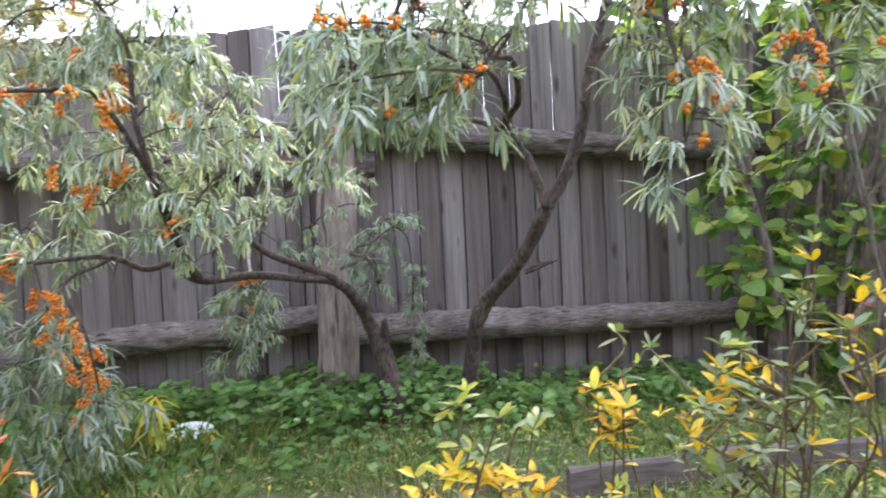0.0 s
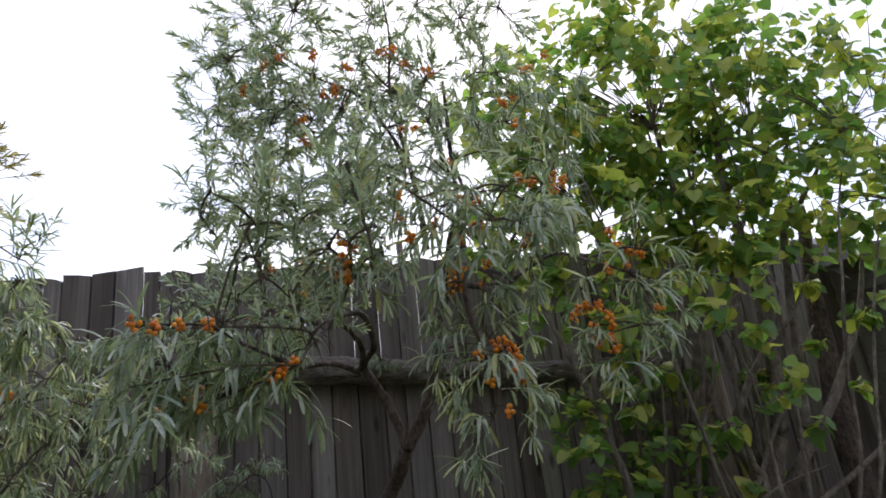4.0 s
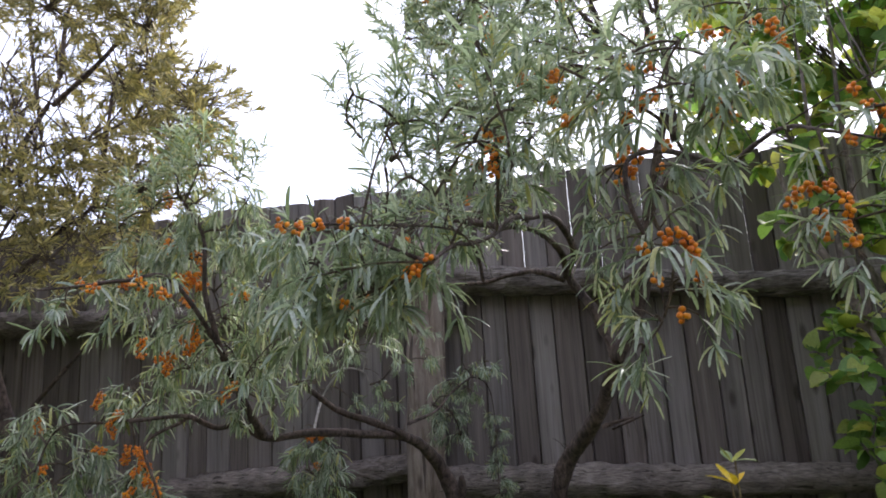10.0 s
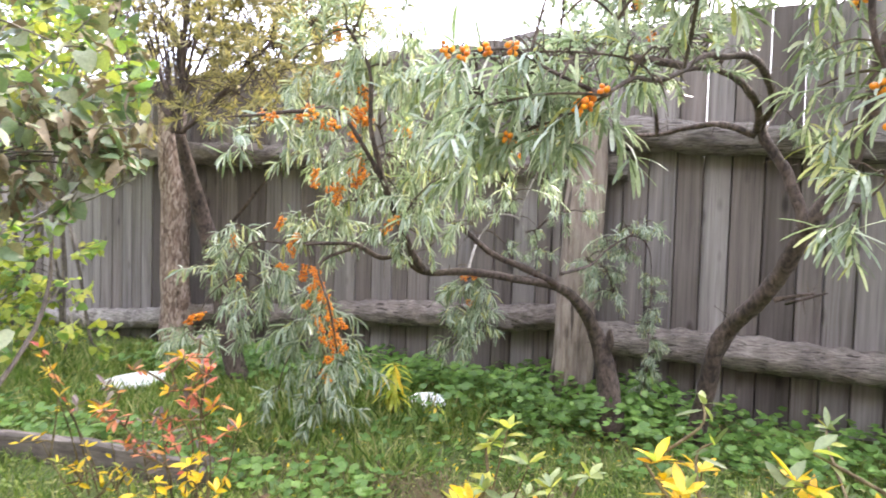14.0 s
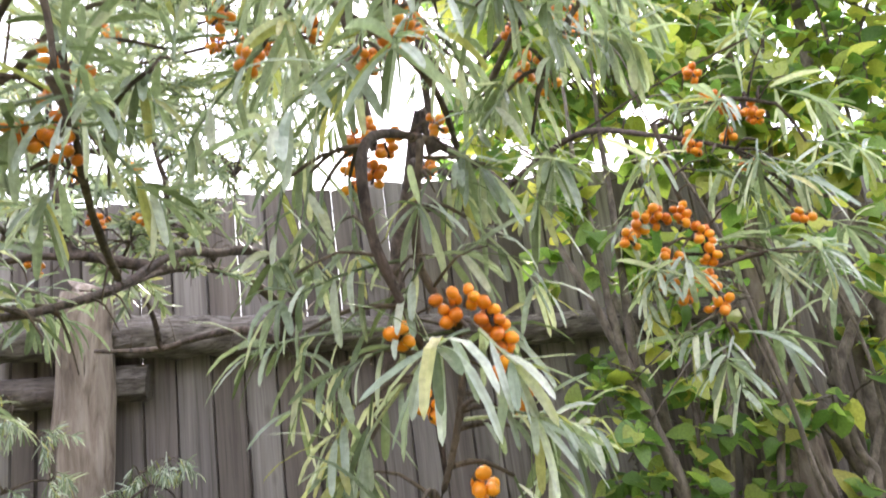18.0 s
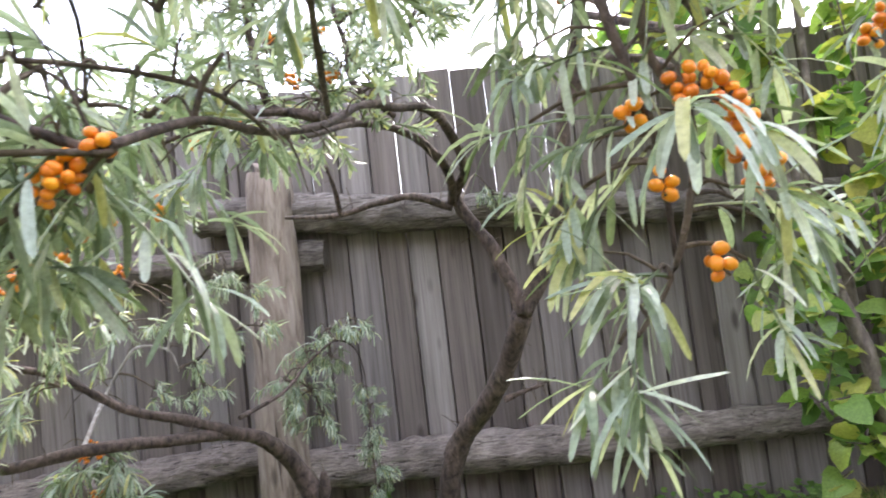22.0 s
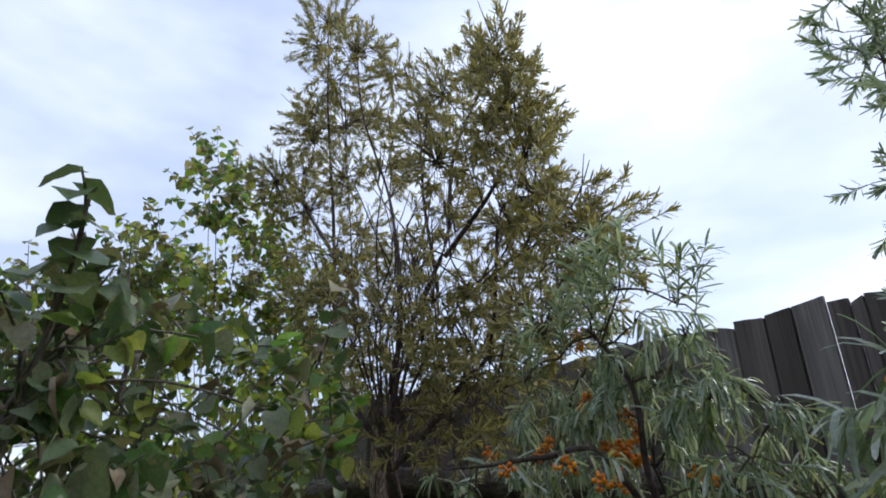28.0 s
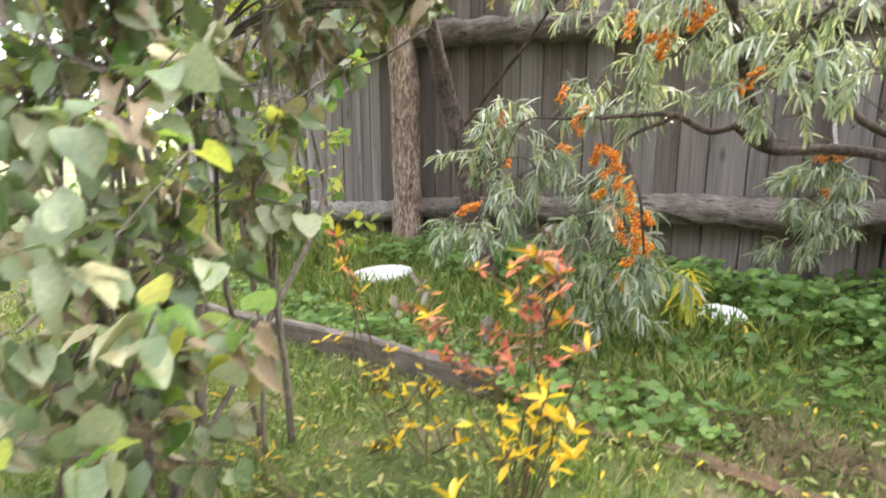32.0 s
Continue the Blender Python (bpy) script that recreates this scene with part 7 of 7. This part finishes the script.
for c in FAR_CROWN:
    far.cloud(c, (0.34, 0.3, 0.3), 210, HEARTS, [(MAT_LIME, 0.2), (MAT_OLIVE, 0.35), (MAT_LILAC, 0.2), (MAT_LILAC_OLD, 0.25)], 0.8, LF, False, 0.5, 60)
for c in ((-3.7, -1.1, 0.3), (-3.55, -1.2, 0.15), (-3.8, -1.25, 0.55), (-3.9, -1.05, 0.8)):
    far.cloud(c, (0.25, 0.2, 0.22), 64, HEARTS, [(MAT_LIME, 0.65), (MAT_LILAC, 0.35)], 0.9, LF, False)
far.done()
side = Bush("young_tree", (-5.2, -1.6, -0.1), "dense young tree with yellow-green leaves", "tree", 19, 0)
side.stem([(-5.2, -1.6, -0.1), (-5.2, -1.6, 0.9), (-5.15, -1.6, 1.9), (-5.1, -1.6, 2.9)], [0.05, 0.04, 0.03, 0.012])
LS = [(-5.2, -1.6, 1.0), (-5.15, -1.6, 1.9), (-5.1, -1.6, 2.6)]
for c, r, n in (((-5.1, -1.6, 2.6), (0.5, 0.5, 0.6), 300), ((-5.5, -1.9, 2.1), (0.7, 0.6, 0.6), 300), ((-5.0, -1.3, 1.8), (0.6, 0.5, 0.6), 260), ((-5.6, -2.3, 1.5), (0.7, 0.6, 0.7), 280), ((-5.3, -1.8, 0.8), (0.7, 0.6, 0.6), 240), ((-5.8, -3.0, 1.7), (0.8, 0.7, 0.7), 380), ((-5.6, -3.2, 0.7), (0.8, 0.7, 0.6), 300), ((-4.7, -1.5, 2.9), (0.5, 0.5, 0.5), 220), ((-5.9, -2.3, 2.5), (0.7, 0.6, 0.5), 260)):
    side.cloud(c, r, n, HEARTS, [(MAT_LIME, 0.5), (MAT_LILAC, 0.5)], 1.1, LS, False)
side.done()
hedge = Bush("lilac_bush", (-4.6, -4.0, -0.1), "thick green bush at the end of the lawn", "bush", 29, 0)
LH = []
for k in range(9):
    x, y, h = -4.6 + rf.uniform(-0.4, 0.4), -4.0 + 0.14 * (k - 4), rf.uniform(1.4, 2.1)
    hedge.stem([(x, y, -0.1), (x + rf.uniform(-0.1, 0.1), y + rf.uniform(-0.1, 0.1), h * 0.5), (x + rf.uniform(-0.3, 0.3), y + rf.uniform(-0.3, 0.3), h)], [0.016, 0.012, 0.005])
    LH.append((x, y, h * 0.6))
for c, r, n in (((-4.5, -3.4, 1.1), (0.6, 0.5, 0.6), 330), ((-4.6, -4.1, 0.7), (0.7, 0.6, 0.6), 330), ((-4.4, -4.7, 0.9), (0.6, 0.6, 0.7), 330), ((-4.7, -3.8, 1.7), (0.6, 0.6, 0.5), 280), ((-4.6, -4.6, 1.6), (0.6, 0.5, 0.5), 260), ((-4.9, -3.0, 0.6), (0.5, 0.5, 0.5), 220), ((-4.5, -5.3, 1.0), (0.6, 0.5, 0.8), 260), ((-4.2, -5.9, 0.9), (0.6, 0.4, 0.8), 240)):
    hedge.cloud(c, r, n, HEARTS, [(MAT_LIME, 0.35), (MAT_LILAC, 0.45), (MAT_LILAC_OLD, 0.2)], 1.2, LH, False)
hedge.done()


# ---- low shrubs in the bed, turning yellow and red ----
MAT_PURPLE = leaf_material("purple_grey_leaf", [(0.0, (0.11, 0.085, 0.085)), (0.5, (0.20, 0.15, 0.14)), (1.0, (0.24, 0.22, 0.15))], 0.5, 0.2)


def jittered(points, count, amount, seed):
    rng = random.Random(seed)
    return [tuple(c + rng.gauss(0, amount) for c in rng.choice(points)) for k in range(count)]


def bed_shrub(place, tips, label, seed, low=0.0):
    """Thin forked stems with a whorl of oval leaves at each tip and a few leaves below; tips: (points, leaf mix, leaves)."""
    b = Bush("bed_shrub", place, label, "shrub", seed, 170, "autumn bed shrubs")
    rng, forks = b.rng, []
    for points, mats, count in tips:
        for tip in points:
            tip = Vector(tip)
            if len(forks) > 4 and rng.random() < 0.92:
                root = min(forks, key=lambda q: (q - tip).length + (1 if q.z > tip.z - 0.03 else 0))
            else:
                root = Vector(place) + Vector((rng.uniform(-0.04, 0.04), rng.uniform(-0.04, 0.04), 0))
            mid = root.lerp(tip, 0.5) + Vector((rng.uniform(-0.04, 0.04), rng.uniform(-0.04, 0.04), 0.02))
            b.stem([root, mid, tip], [0.0032, 0.0025, 0.0015], MAT_STALK, "stem", 5)
            forks += [mid, mid.lerp(tip, 0.6)]
            turn = rng.uniform(0, 6.28)
            for k in range(count):
                drop = 0.0 if k < count * 0.45 else rng.uniform(0.02, 0.9) * (tip - mid).length
                at = tip - b.base - (tip - mid).normalized() * drop
                a = turn + k * 2.4 + rng.uniform(-0.4, 0.4)
                rise = rng.uniform(0.2, 1.3) if drop == 0 else rng.uniform(-0.7, 0.5)
                mat = rng.choices([m for m, _ in mats], [w for _, w in mats])[0]
                b.leaf(OVALS, mat, rng.randrange(3), lie(at, (rng.gauss(0, 0.4), rng.gauss(0, 0.4), 1), (math.cos(a), math.sin(a), rise), rng.uniform(0.6, 1.15)), True, b.stalk)
    return b.done()


GOLD = [(MAT_YELLOW, 0.88), (MAT_LIME, 0.12)]
FIRE = [(MAT_RED, 0.62), (MAT_PURPLE, 0.22), (MAT_YELLOW, 0.16)]
GREENISH = [(MAT_SHRUBGREEN, 0.85), (MAT_LIME, 0.15)]
DUSKY = [(MAT_PURPLE, 0.6), (MAT_SHRUBGREEN, 0.4)]
bed_shrub((0.5, -2.72, 0.0), [(BED_GREEN, [(MAT_LIME, 0.6), (MAT_SHRUBGREEN, 0.4)], 14), (BED_GOLD, GOLD, 13), (jittered(BED_GOLD, 18, 0.04, 1), GOLD, 8), (jittered(BED_GOLD, 14, 0.06, 2), GREENISH, 8)], "low shrub with bright yellow leaves and green tips", 31)
bed_shrub((0.92, -2.5, 0.0), [(BED_SLIM, GOLD, 13), (jittered(BED_SLIM, 4, 0.03, 3), GOLD, 9), (BED_SLIMTOP, GREENISH, 5)], "slender shrub with a yellow whorl under a dusky tip", 32)
TALL_TIPS = [(1.14, -2.74, 0.9), (1.12, -2.74, 0.84), (1.09, -2.76, 0.79), (1.16, -2.7, 0.78), (1.0, -2.7, 0.73), (0.97, -2.74, 0.69), (1.1, -2.62, 0.62)]
BRIGHT_TIPS = [(0.98, -2.74, 0.7), (0.96, -2.72, 0.64), (1.0, -2.7, 0.66), (0.9, -2.66, 0.6), (0.94, -2.7, 0.58), (1.14, -2.74, 0.87)]
bed_shrub((1.12, -2.6, 0.0), [(TALL_TIPS, GREENISH, 7), (BRIGHT_TIPS, GOLD, 8), (BED_RIGHT, [(MAT_YELLOW, 0.6), (MAT_SHRUBGREEN, 0.4)], 8), (BED_FILL, GREENISH, 11), (jittered(BED_FILL, 28, 0.08, 5), GREENISH, 11), (jittered([(x, y, z - 0.14) for x, y, z in TALL_TIPS], 12, 0.05, 6), GREENISH, 7)], "tall bushy shrub with grey-green and yellow leaves", 33)
PINK_TIPS = [(1.24, -2.72, 0.83), (1.2, -2.76, 0.8), (1.28, -2.7, 0.8), (1.17, -2.78, 0.77), (1.3, -2.72, 0.74)]
bed_shrub((1.3, -2.66, 0.0), [(PINK_TIPS, [(MAT_RED, 0.35), (MAT_YELLOW, 0.5), (MAT_SHRUBGREEN, 0.15)], 6), (jittered([(x, y, z - 0.15) for x, y, z in PINK_TIPS], 5, 0.05, 14), [(MAT_YELLOW, 0.4), (MAT_SHRUBGREEN, 0.6)], 6)], "leaning shrub with pink and yellow leaves", 41)
bed_shrub((1.34, -2.72, 0.0), [([(1.36, -2.8, 0.62), (1.3, -2.85, 0.56), (1.42, -2.74, 0.6), (1.38, -2.76, 0.5)], FIRE, 12)], "small shrub with salmon-red leaves", 34)
RED_TIPS = [(-0.38, -2.5, 0.58), (-0.51, -2.5, 0.45), (-0.4, -2.5, 0.5), (-0.58, -2.5, 0.34), (-0.46, -2.5, 0.4), (-0.74, -2.52, 0.45), (-0.66, -2.5, 0.36), (-0.33, -2.5, 0.62), (-0.38, -2.48, 0.62), (-0.42, -2.55, 0.56), (-0.46, -2.46, 0.5), (-0.36, -2.4, 0.42), (-0.54, -2.66, 0.52), (-0.6, -2.6, 0.46)]
bed_shrub((-0.5, -2.4, 0.0), [(RED_TIPS, FIRE, 12), (jittered(RED_TIPS, 12, 0.045, 7), FIRE, 8), (jittered(RED_TIPS, 9, 0.05, 8), DUSKY, 8)], "low shrub with salmon-red and orange leaves", 35)
LOW_GOLD = [(-0.34, -2.56, 0.38), (-0.4, -2.6, 0.34), (-0.3, -2.5, 0.3), (-0.36, -2.58, 0.26)]
bed_shrub((-0.42, -2.5, 0.0), [(LOW_GOLD, GOLD, 10), (jittered(LOW_GOLD, 7, 0.04, 9), GOLD, 7)], "low shrub with bright yellow leaves", 36)
bed_shrub((-1.25, -2.2, -0.03), [([(-1.02, -2.53, 0.60), (-1.06, -2.5, 0.56), (-1.1, -2.46, 0.5)], [(MAT_YELLOW, 0.5), (MAT_RED, 0.3), (MAT_PURPLE, 0.2)], 8)], "bare thin stem with a few orange leaves at its tip", 37)
bed_shrub((-0.8, -2.4, -0.02), [(BED_SPARSE, GOLD, 5), (jittered(BED_SPARSE, 12, 0.06, 10), GOLD, 3)], "sparse low shrub with small yellow leaves", 38)
bed_shrub((-0.2, -2.95, 0.0), [([(-0.25, -2.95, 0.3), (-0.15, -2.9, 0.28), (-0.3, -2.85, 0.32), (-0.2, -2.9, 0.22), (-0.28, -2.92, 0.2)], GOLD, 8)], "low shrub with bright yellow leaves", 39)
bed_shrub((-0.75, -2.8, 0.0), [(BED_LOWLEFT, GOLD, 4), (jittered(BED_LOWLEFT, 4, 0.06, 11), GOLD, 3)], "spindly shoot with scattered yellow leaves", 40)

# ---- yellow seedling with drooping narrow leaves, and a tuft beside the lid ----
def seedling(place, height, count, leaf, seed, label):
    rng = random.Random(seed)
    t = thing("seedling", place, label, "plant", "yellow seedlings")
    v, f = tube([(0, 0, 0), (0.01, 0, height * 0.5), (0, 0.01, height)], [0.005, 0.004, 0.002], 5, 3)
    child("stem", mesh_of("stem", v, f, MAT_TWIG, True), t)
    for k in range(count):
        z = height * (0.3 + 0.7 * k / count)
        a = k * 2.4
        way = Vector((math.cos(a), math.sin(a), rng.uniform(-0.7, 0.3)))
        v, f = blade(rng, (0, 0, z), way, (0, 0, 1), leaf * rng.uniform(0.7, 1.15), leaf * 0.15, 0.5)
        child("leaf", mesh_of("leaf", v, f, MAT_SEEDLING if rng.random() < 0.85 else MAT_YELLOW), t)


seedling((-0.68, -0.98, gz(-0.68, -0.98)), 0.32, 64, 0.12, 5, "small yellowing seedling with drooping narrow leaves")
seedling((-0.45, -0.95, gz(-0.45, -0.95)), 0.12, 14, 0.10, 6, "small yellowing seedling with drooping narrow leaves")
seedling((-2.52, -1.36, gz(-2.52, -1.36)), 0.10, 20, 0.09, 7, "dry yellow tuft of leaves beside the lid")

# ---- shed and house beyond the lilac ----
MAT_SHED = weathered_wood("shed_siding", (0.11, 0.105, 0.09), (0.2, 0.195, 0.17), (0.28, 0.27, 0.24), (1.5, 40, 40), False)
MAT_PLASTER, pn, pl, pp = material("tan_plaster")
pl.new(ramp(pn, pl, noise_node(pn, pl, mapped(pn, pl, (1, 1, 1)).outputs["Vector"], 5.0, 5, 0.6), [(0.3, (0.34, 0.23, 0.17)), (0.7, (0.46, 0.33, 0.25))]), pp.inputs["Base Color"])
MAT_ROOF = weathered_wood("grey_roofing", (0.12, 0.12, 0.12), (0.2, 0.2, 0.2), (0.28, 0.28, 0.29), (8, 3, 8), False)


def box(x0, x1, y0, y1, z0, z1):
    v = [(x, y, z) for z in (z0, z1) for y in (y0, y1) for x in (x0, x1)]
    return v, [(0, 2, 3, 1), (4, 5, 7, 6), (0, 1, 5, 4), (2, 6, 7, 3), (0, 4, 6, 2), (1, 3, 7, 5)]


shed = thing("shed", (5.05, -0.9, 0), "grey shed with horizontal plank siding", "shed")
rs = random.Random(3)
z = -0.05
while z < 1.95:
    h = rs.uniform(0.13, 0.17)
    v, f = box(-0.25, 2.2, rs.uniform(0.0, 0.008), 0.03, z, z + h - 0.005)
    child("siding_board", mesh_of("siding_board", v, f, MAT_SHED), shed)
    v, f = box(-0.25, -0.22, 0.034, 0.86, z, z + h - 0.005)
    child("siding_board", mesh_of("siding_board", v, f, MAT_SHED), shed)
    z += h
v, f = box(-0.45, 2.4, -0.2, 0.88, 1.98, 2.03)
child("roof", mesh_of("roof", v, f, MAT_ROOF), shed)
slab = new("leaning_plank", mesh_of("leaning_plank", *box(-0.09, 0.09, -0.012, 0.012, 0, 1.15), MAT_RAIL))
slab.matrix_basis = pose(4.3, -1.0, gz(4.3, -1.0) - 0.01, -8, 10, -30)
tagged(slab, "pale weathered plank leaning beside the shed", "plank")
house = thing("house", (9.5, 7.0, 0), "tan plastered house with a grey gable roof behind the fence", "house")
child("wall", mesh_of("wall", *box(-2.5, 2.5, -2, 2, 0, 2.9), MAT_PLASTER), house)
rv = [(-2.8, -2.4, 2.8), (2.8, -2.4, 2.8), (2.8, 2.4, 2.8), (-2.8, 2.4, 2.8), (-2.8, 0, 4.3), (2.8, 0, 4.3)]
child("roof", mesh_of("roof", rv, [(0, 1, 5, 4), (2, 3, 4, 5), (0, 4, 3), (1, 2, 5), (0, 3, 2, 1)], MAT_ROOF), house)

stake = new("stake", mesh_of("stake", *tube([(0, 0, -2.3), (0.01, 0, -1.0), (0, 0, 0.14)], [0.03, 0.028, 0.026], 8, 4, 0.1, 12, 1.0), MAT_RAIL))
stake.matrix_basis = pose(STAKE[0], STAKE[1], STAKE[2])
tagged(stake, "grey wooden stake standing behind the fence", "stake")

# ---- ground cover, grass and fallen leaves ----
rg = random.Random(77)


def lobed_leaf(size):
    """A round scalloped leaf, notched at its stalk and slightly cupped."""
    v, f = [(0, 0, 0)], []
    for k in range(15):
        a = radians(-155 + 310 * k / 14) + math.pi / 2
        r = size * (1.0 if k % 3 else 0.86) * (0.9 + 0.1 * math.sin(a))
        v.append((r * math.cos(a), r * math.sin(a), size * (0.2 if k % 3 else 0.1)))
    return v, [(0, k, k + 1) for k in range(1, 15)]


def cover_density(x, y):
    near_fence = math.exp(-((y + 0.45) / 0.4) ** 2)
    left = 1.0 if -2.3 < x < 0.6 else 0.5
    return left * near_fence + 0.07 * (x < 0.2 and -1.6 < y < -0.9) + 0.3 * (x < -0.2 and y < -1.7 and y > -2.0)


cover, low_cover = [], []
while len(cover) < 8200:
    x, y = rg.uniform(-3.0, 2.4), rg.uniform(-2.05, -0.03)
    if rg.random() > cover_density(x, y) * (0.6 + 0.8 * max(0, noise.noise(Vector((x * 2.2, y * 2.2, 5))) + 0.4)):
        continue
    if any(abs(x - lx) < lr and ly - 0.2 < y < ly + lr for lx, ly, lr in ((-2.5, -1.13, 0.19), (-0.64, -0.67, 0.14))):
        continue
    h = rg.uniform(0.02, 0.15) * (1.25 if y > -1.0 else 0.5) * (0.6 if x > 0.9 else 1.0) * (1 + 0.6 * noise.noise(Vector((x * 3, y * 3, 9))))
    cover.append(lie((x, y, gz(x, y) + max(h, 0.01)), (rg.gauss(0, 0.35), rg.gauss(-0.3, 0.35), 1), (rg.gauss(0, 1), rg.gauss(0, 1), 0.1), rg.uniform(0.6, 1.3)))
tagged(new("ground_cover", spread("ground_cover", lobed_leaf(0.0245), cover, MAT_COVER, True)), "lush green creeping ground cover along the fence", "ground cover", kind="stuff")


def dirt(x, y):
    """Bare soil in a strip along the bed's edge and in patches."""
    return max(0.0, 1.0 - ((x - 0.25) / 0.8) ** 2 - ((y + 1.7) / 0.16) ** 2)


blades = []
while len(blades) < 92000:
    x, y = (rg.uniform(-3.9, 3.0), -0.05 - 3.2 * rg.random() ** 1.05) if rg.random() < 0.78 else (rg.uniform(-6.0, 5.0), rg.uniform(-6.3, -0.05))
    if rg.random() < 0.93 * dirt(x, y):
        continue
    if any(abs(x - lx) < lr and ly - 0.18 < y < ly + lr for lx, ly, lr in ((-2.5, -1.13, 0.19), (-0.64, -0.67, 0.14))):
        continue
    tuft = 0.5 + noise.noise(Vector((x * 1.7, y * 1.7, 2)))
    if rg.random() > 0.35 + tuft:
        continue
    h = rg.uniform(0.5, 1.3) * (1.7 if (y > -1.6 and x < -0.2) else 0.85) * (0.7 + 0.6 * tuft)
    blades.append(lie((x, y, gz(x, y) - 0.004), (rg.gauss(0, 1), rg.gauss(0, 1), 0.2), (rg.gauss(0, 0.55), rg.gauss(0, 0.55), 1), h))
gb = ([(-0.0028, 0, 0), (0.0028, 0, 0), (-0.0022, 0.035, 0.006), (0.0022, 0.035, 0.006), (0, 0.07, 0.026)], [(0, 1, 3, 2), (2, 3, 4)])
tagged(new("grass", spread("grass", gb, blades, MAT_GRASS)), "uneven green lawn grass", "grass", kind="stuff")

weeds = []
while len(weeds) < 21000:
    x, y = rg.uniform(-4.2, 3.2), rg.uniform(-3.2, -0.1)
    if rg.random() < 0.6 * dirt(x, y) or math.hypot(x + 2.5, y + 1.13) < 0.21 or math.hypot(x + 0.64, y + 0.67) < 0.14:
        continue
    weeds.append(lie((x, y, gz(x, y) + rg.uniform(0.004, 0.035)), (rg.gauss(0, 0.4), rg.gauss(0, 0.4), 1), (rg.gauss(0, 1), rg.gauss(0, 1), 0.25), rg.uniform(0.4, 0.95)))
tagged(new("clover", spread("clover", OVALS[0], weeds, MAT_GRASS, True)), "small round-leaved weeds in the lawn", "weeds", kind="stuff")

fallen = [lie((x, y, gz(x, y) + rg.uniform(0.02, 0.05)), (rg.gauss(0, 0.4), rg.gauss(0, 0.4), 1), (rg.gauss(0, 1), rg.gauss(0, 1), 0), rg.uniform(0.35, 0.9)) for x, y in ((rg.uniform(-4.5, 2.5), -0.15 - 2.9 * rg.random()) for k in range(1300))]
tagged(new("fallen_leaves", spread("fallen_leaves", OVALS[2], fallen, MAT_YELLOW, True)), "small yellow leaves fallen on the grass", "leaves", kind="stuff")
straw = [lie((x, y, gz(x, y) + rg.uniform(0.0, 0.02)), (rg.gauss(0, 0.3), rg.gauss(0, 0.3), 1), (rg.gauss(0, 1), rg.gauss(0, 1), 0.1), rg.uniform(0.4, 1.4)) for x, y in ((0.25 + rg.gauss(0, 0.6), -1.7 + rg.gauss(0, 0.1)) for k in range(3200))]
tagged(new("dry_litter", spread("dry_litter", gb, straw, MAT_STALK)), "dry brown stalks on the bare soil", "litter", kind="stuff")
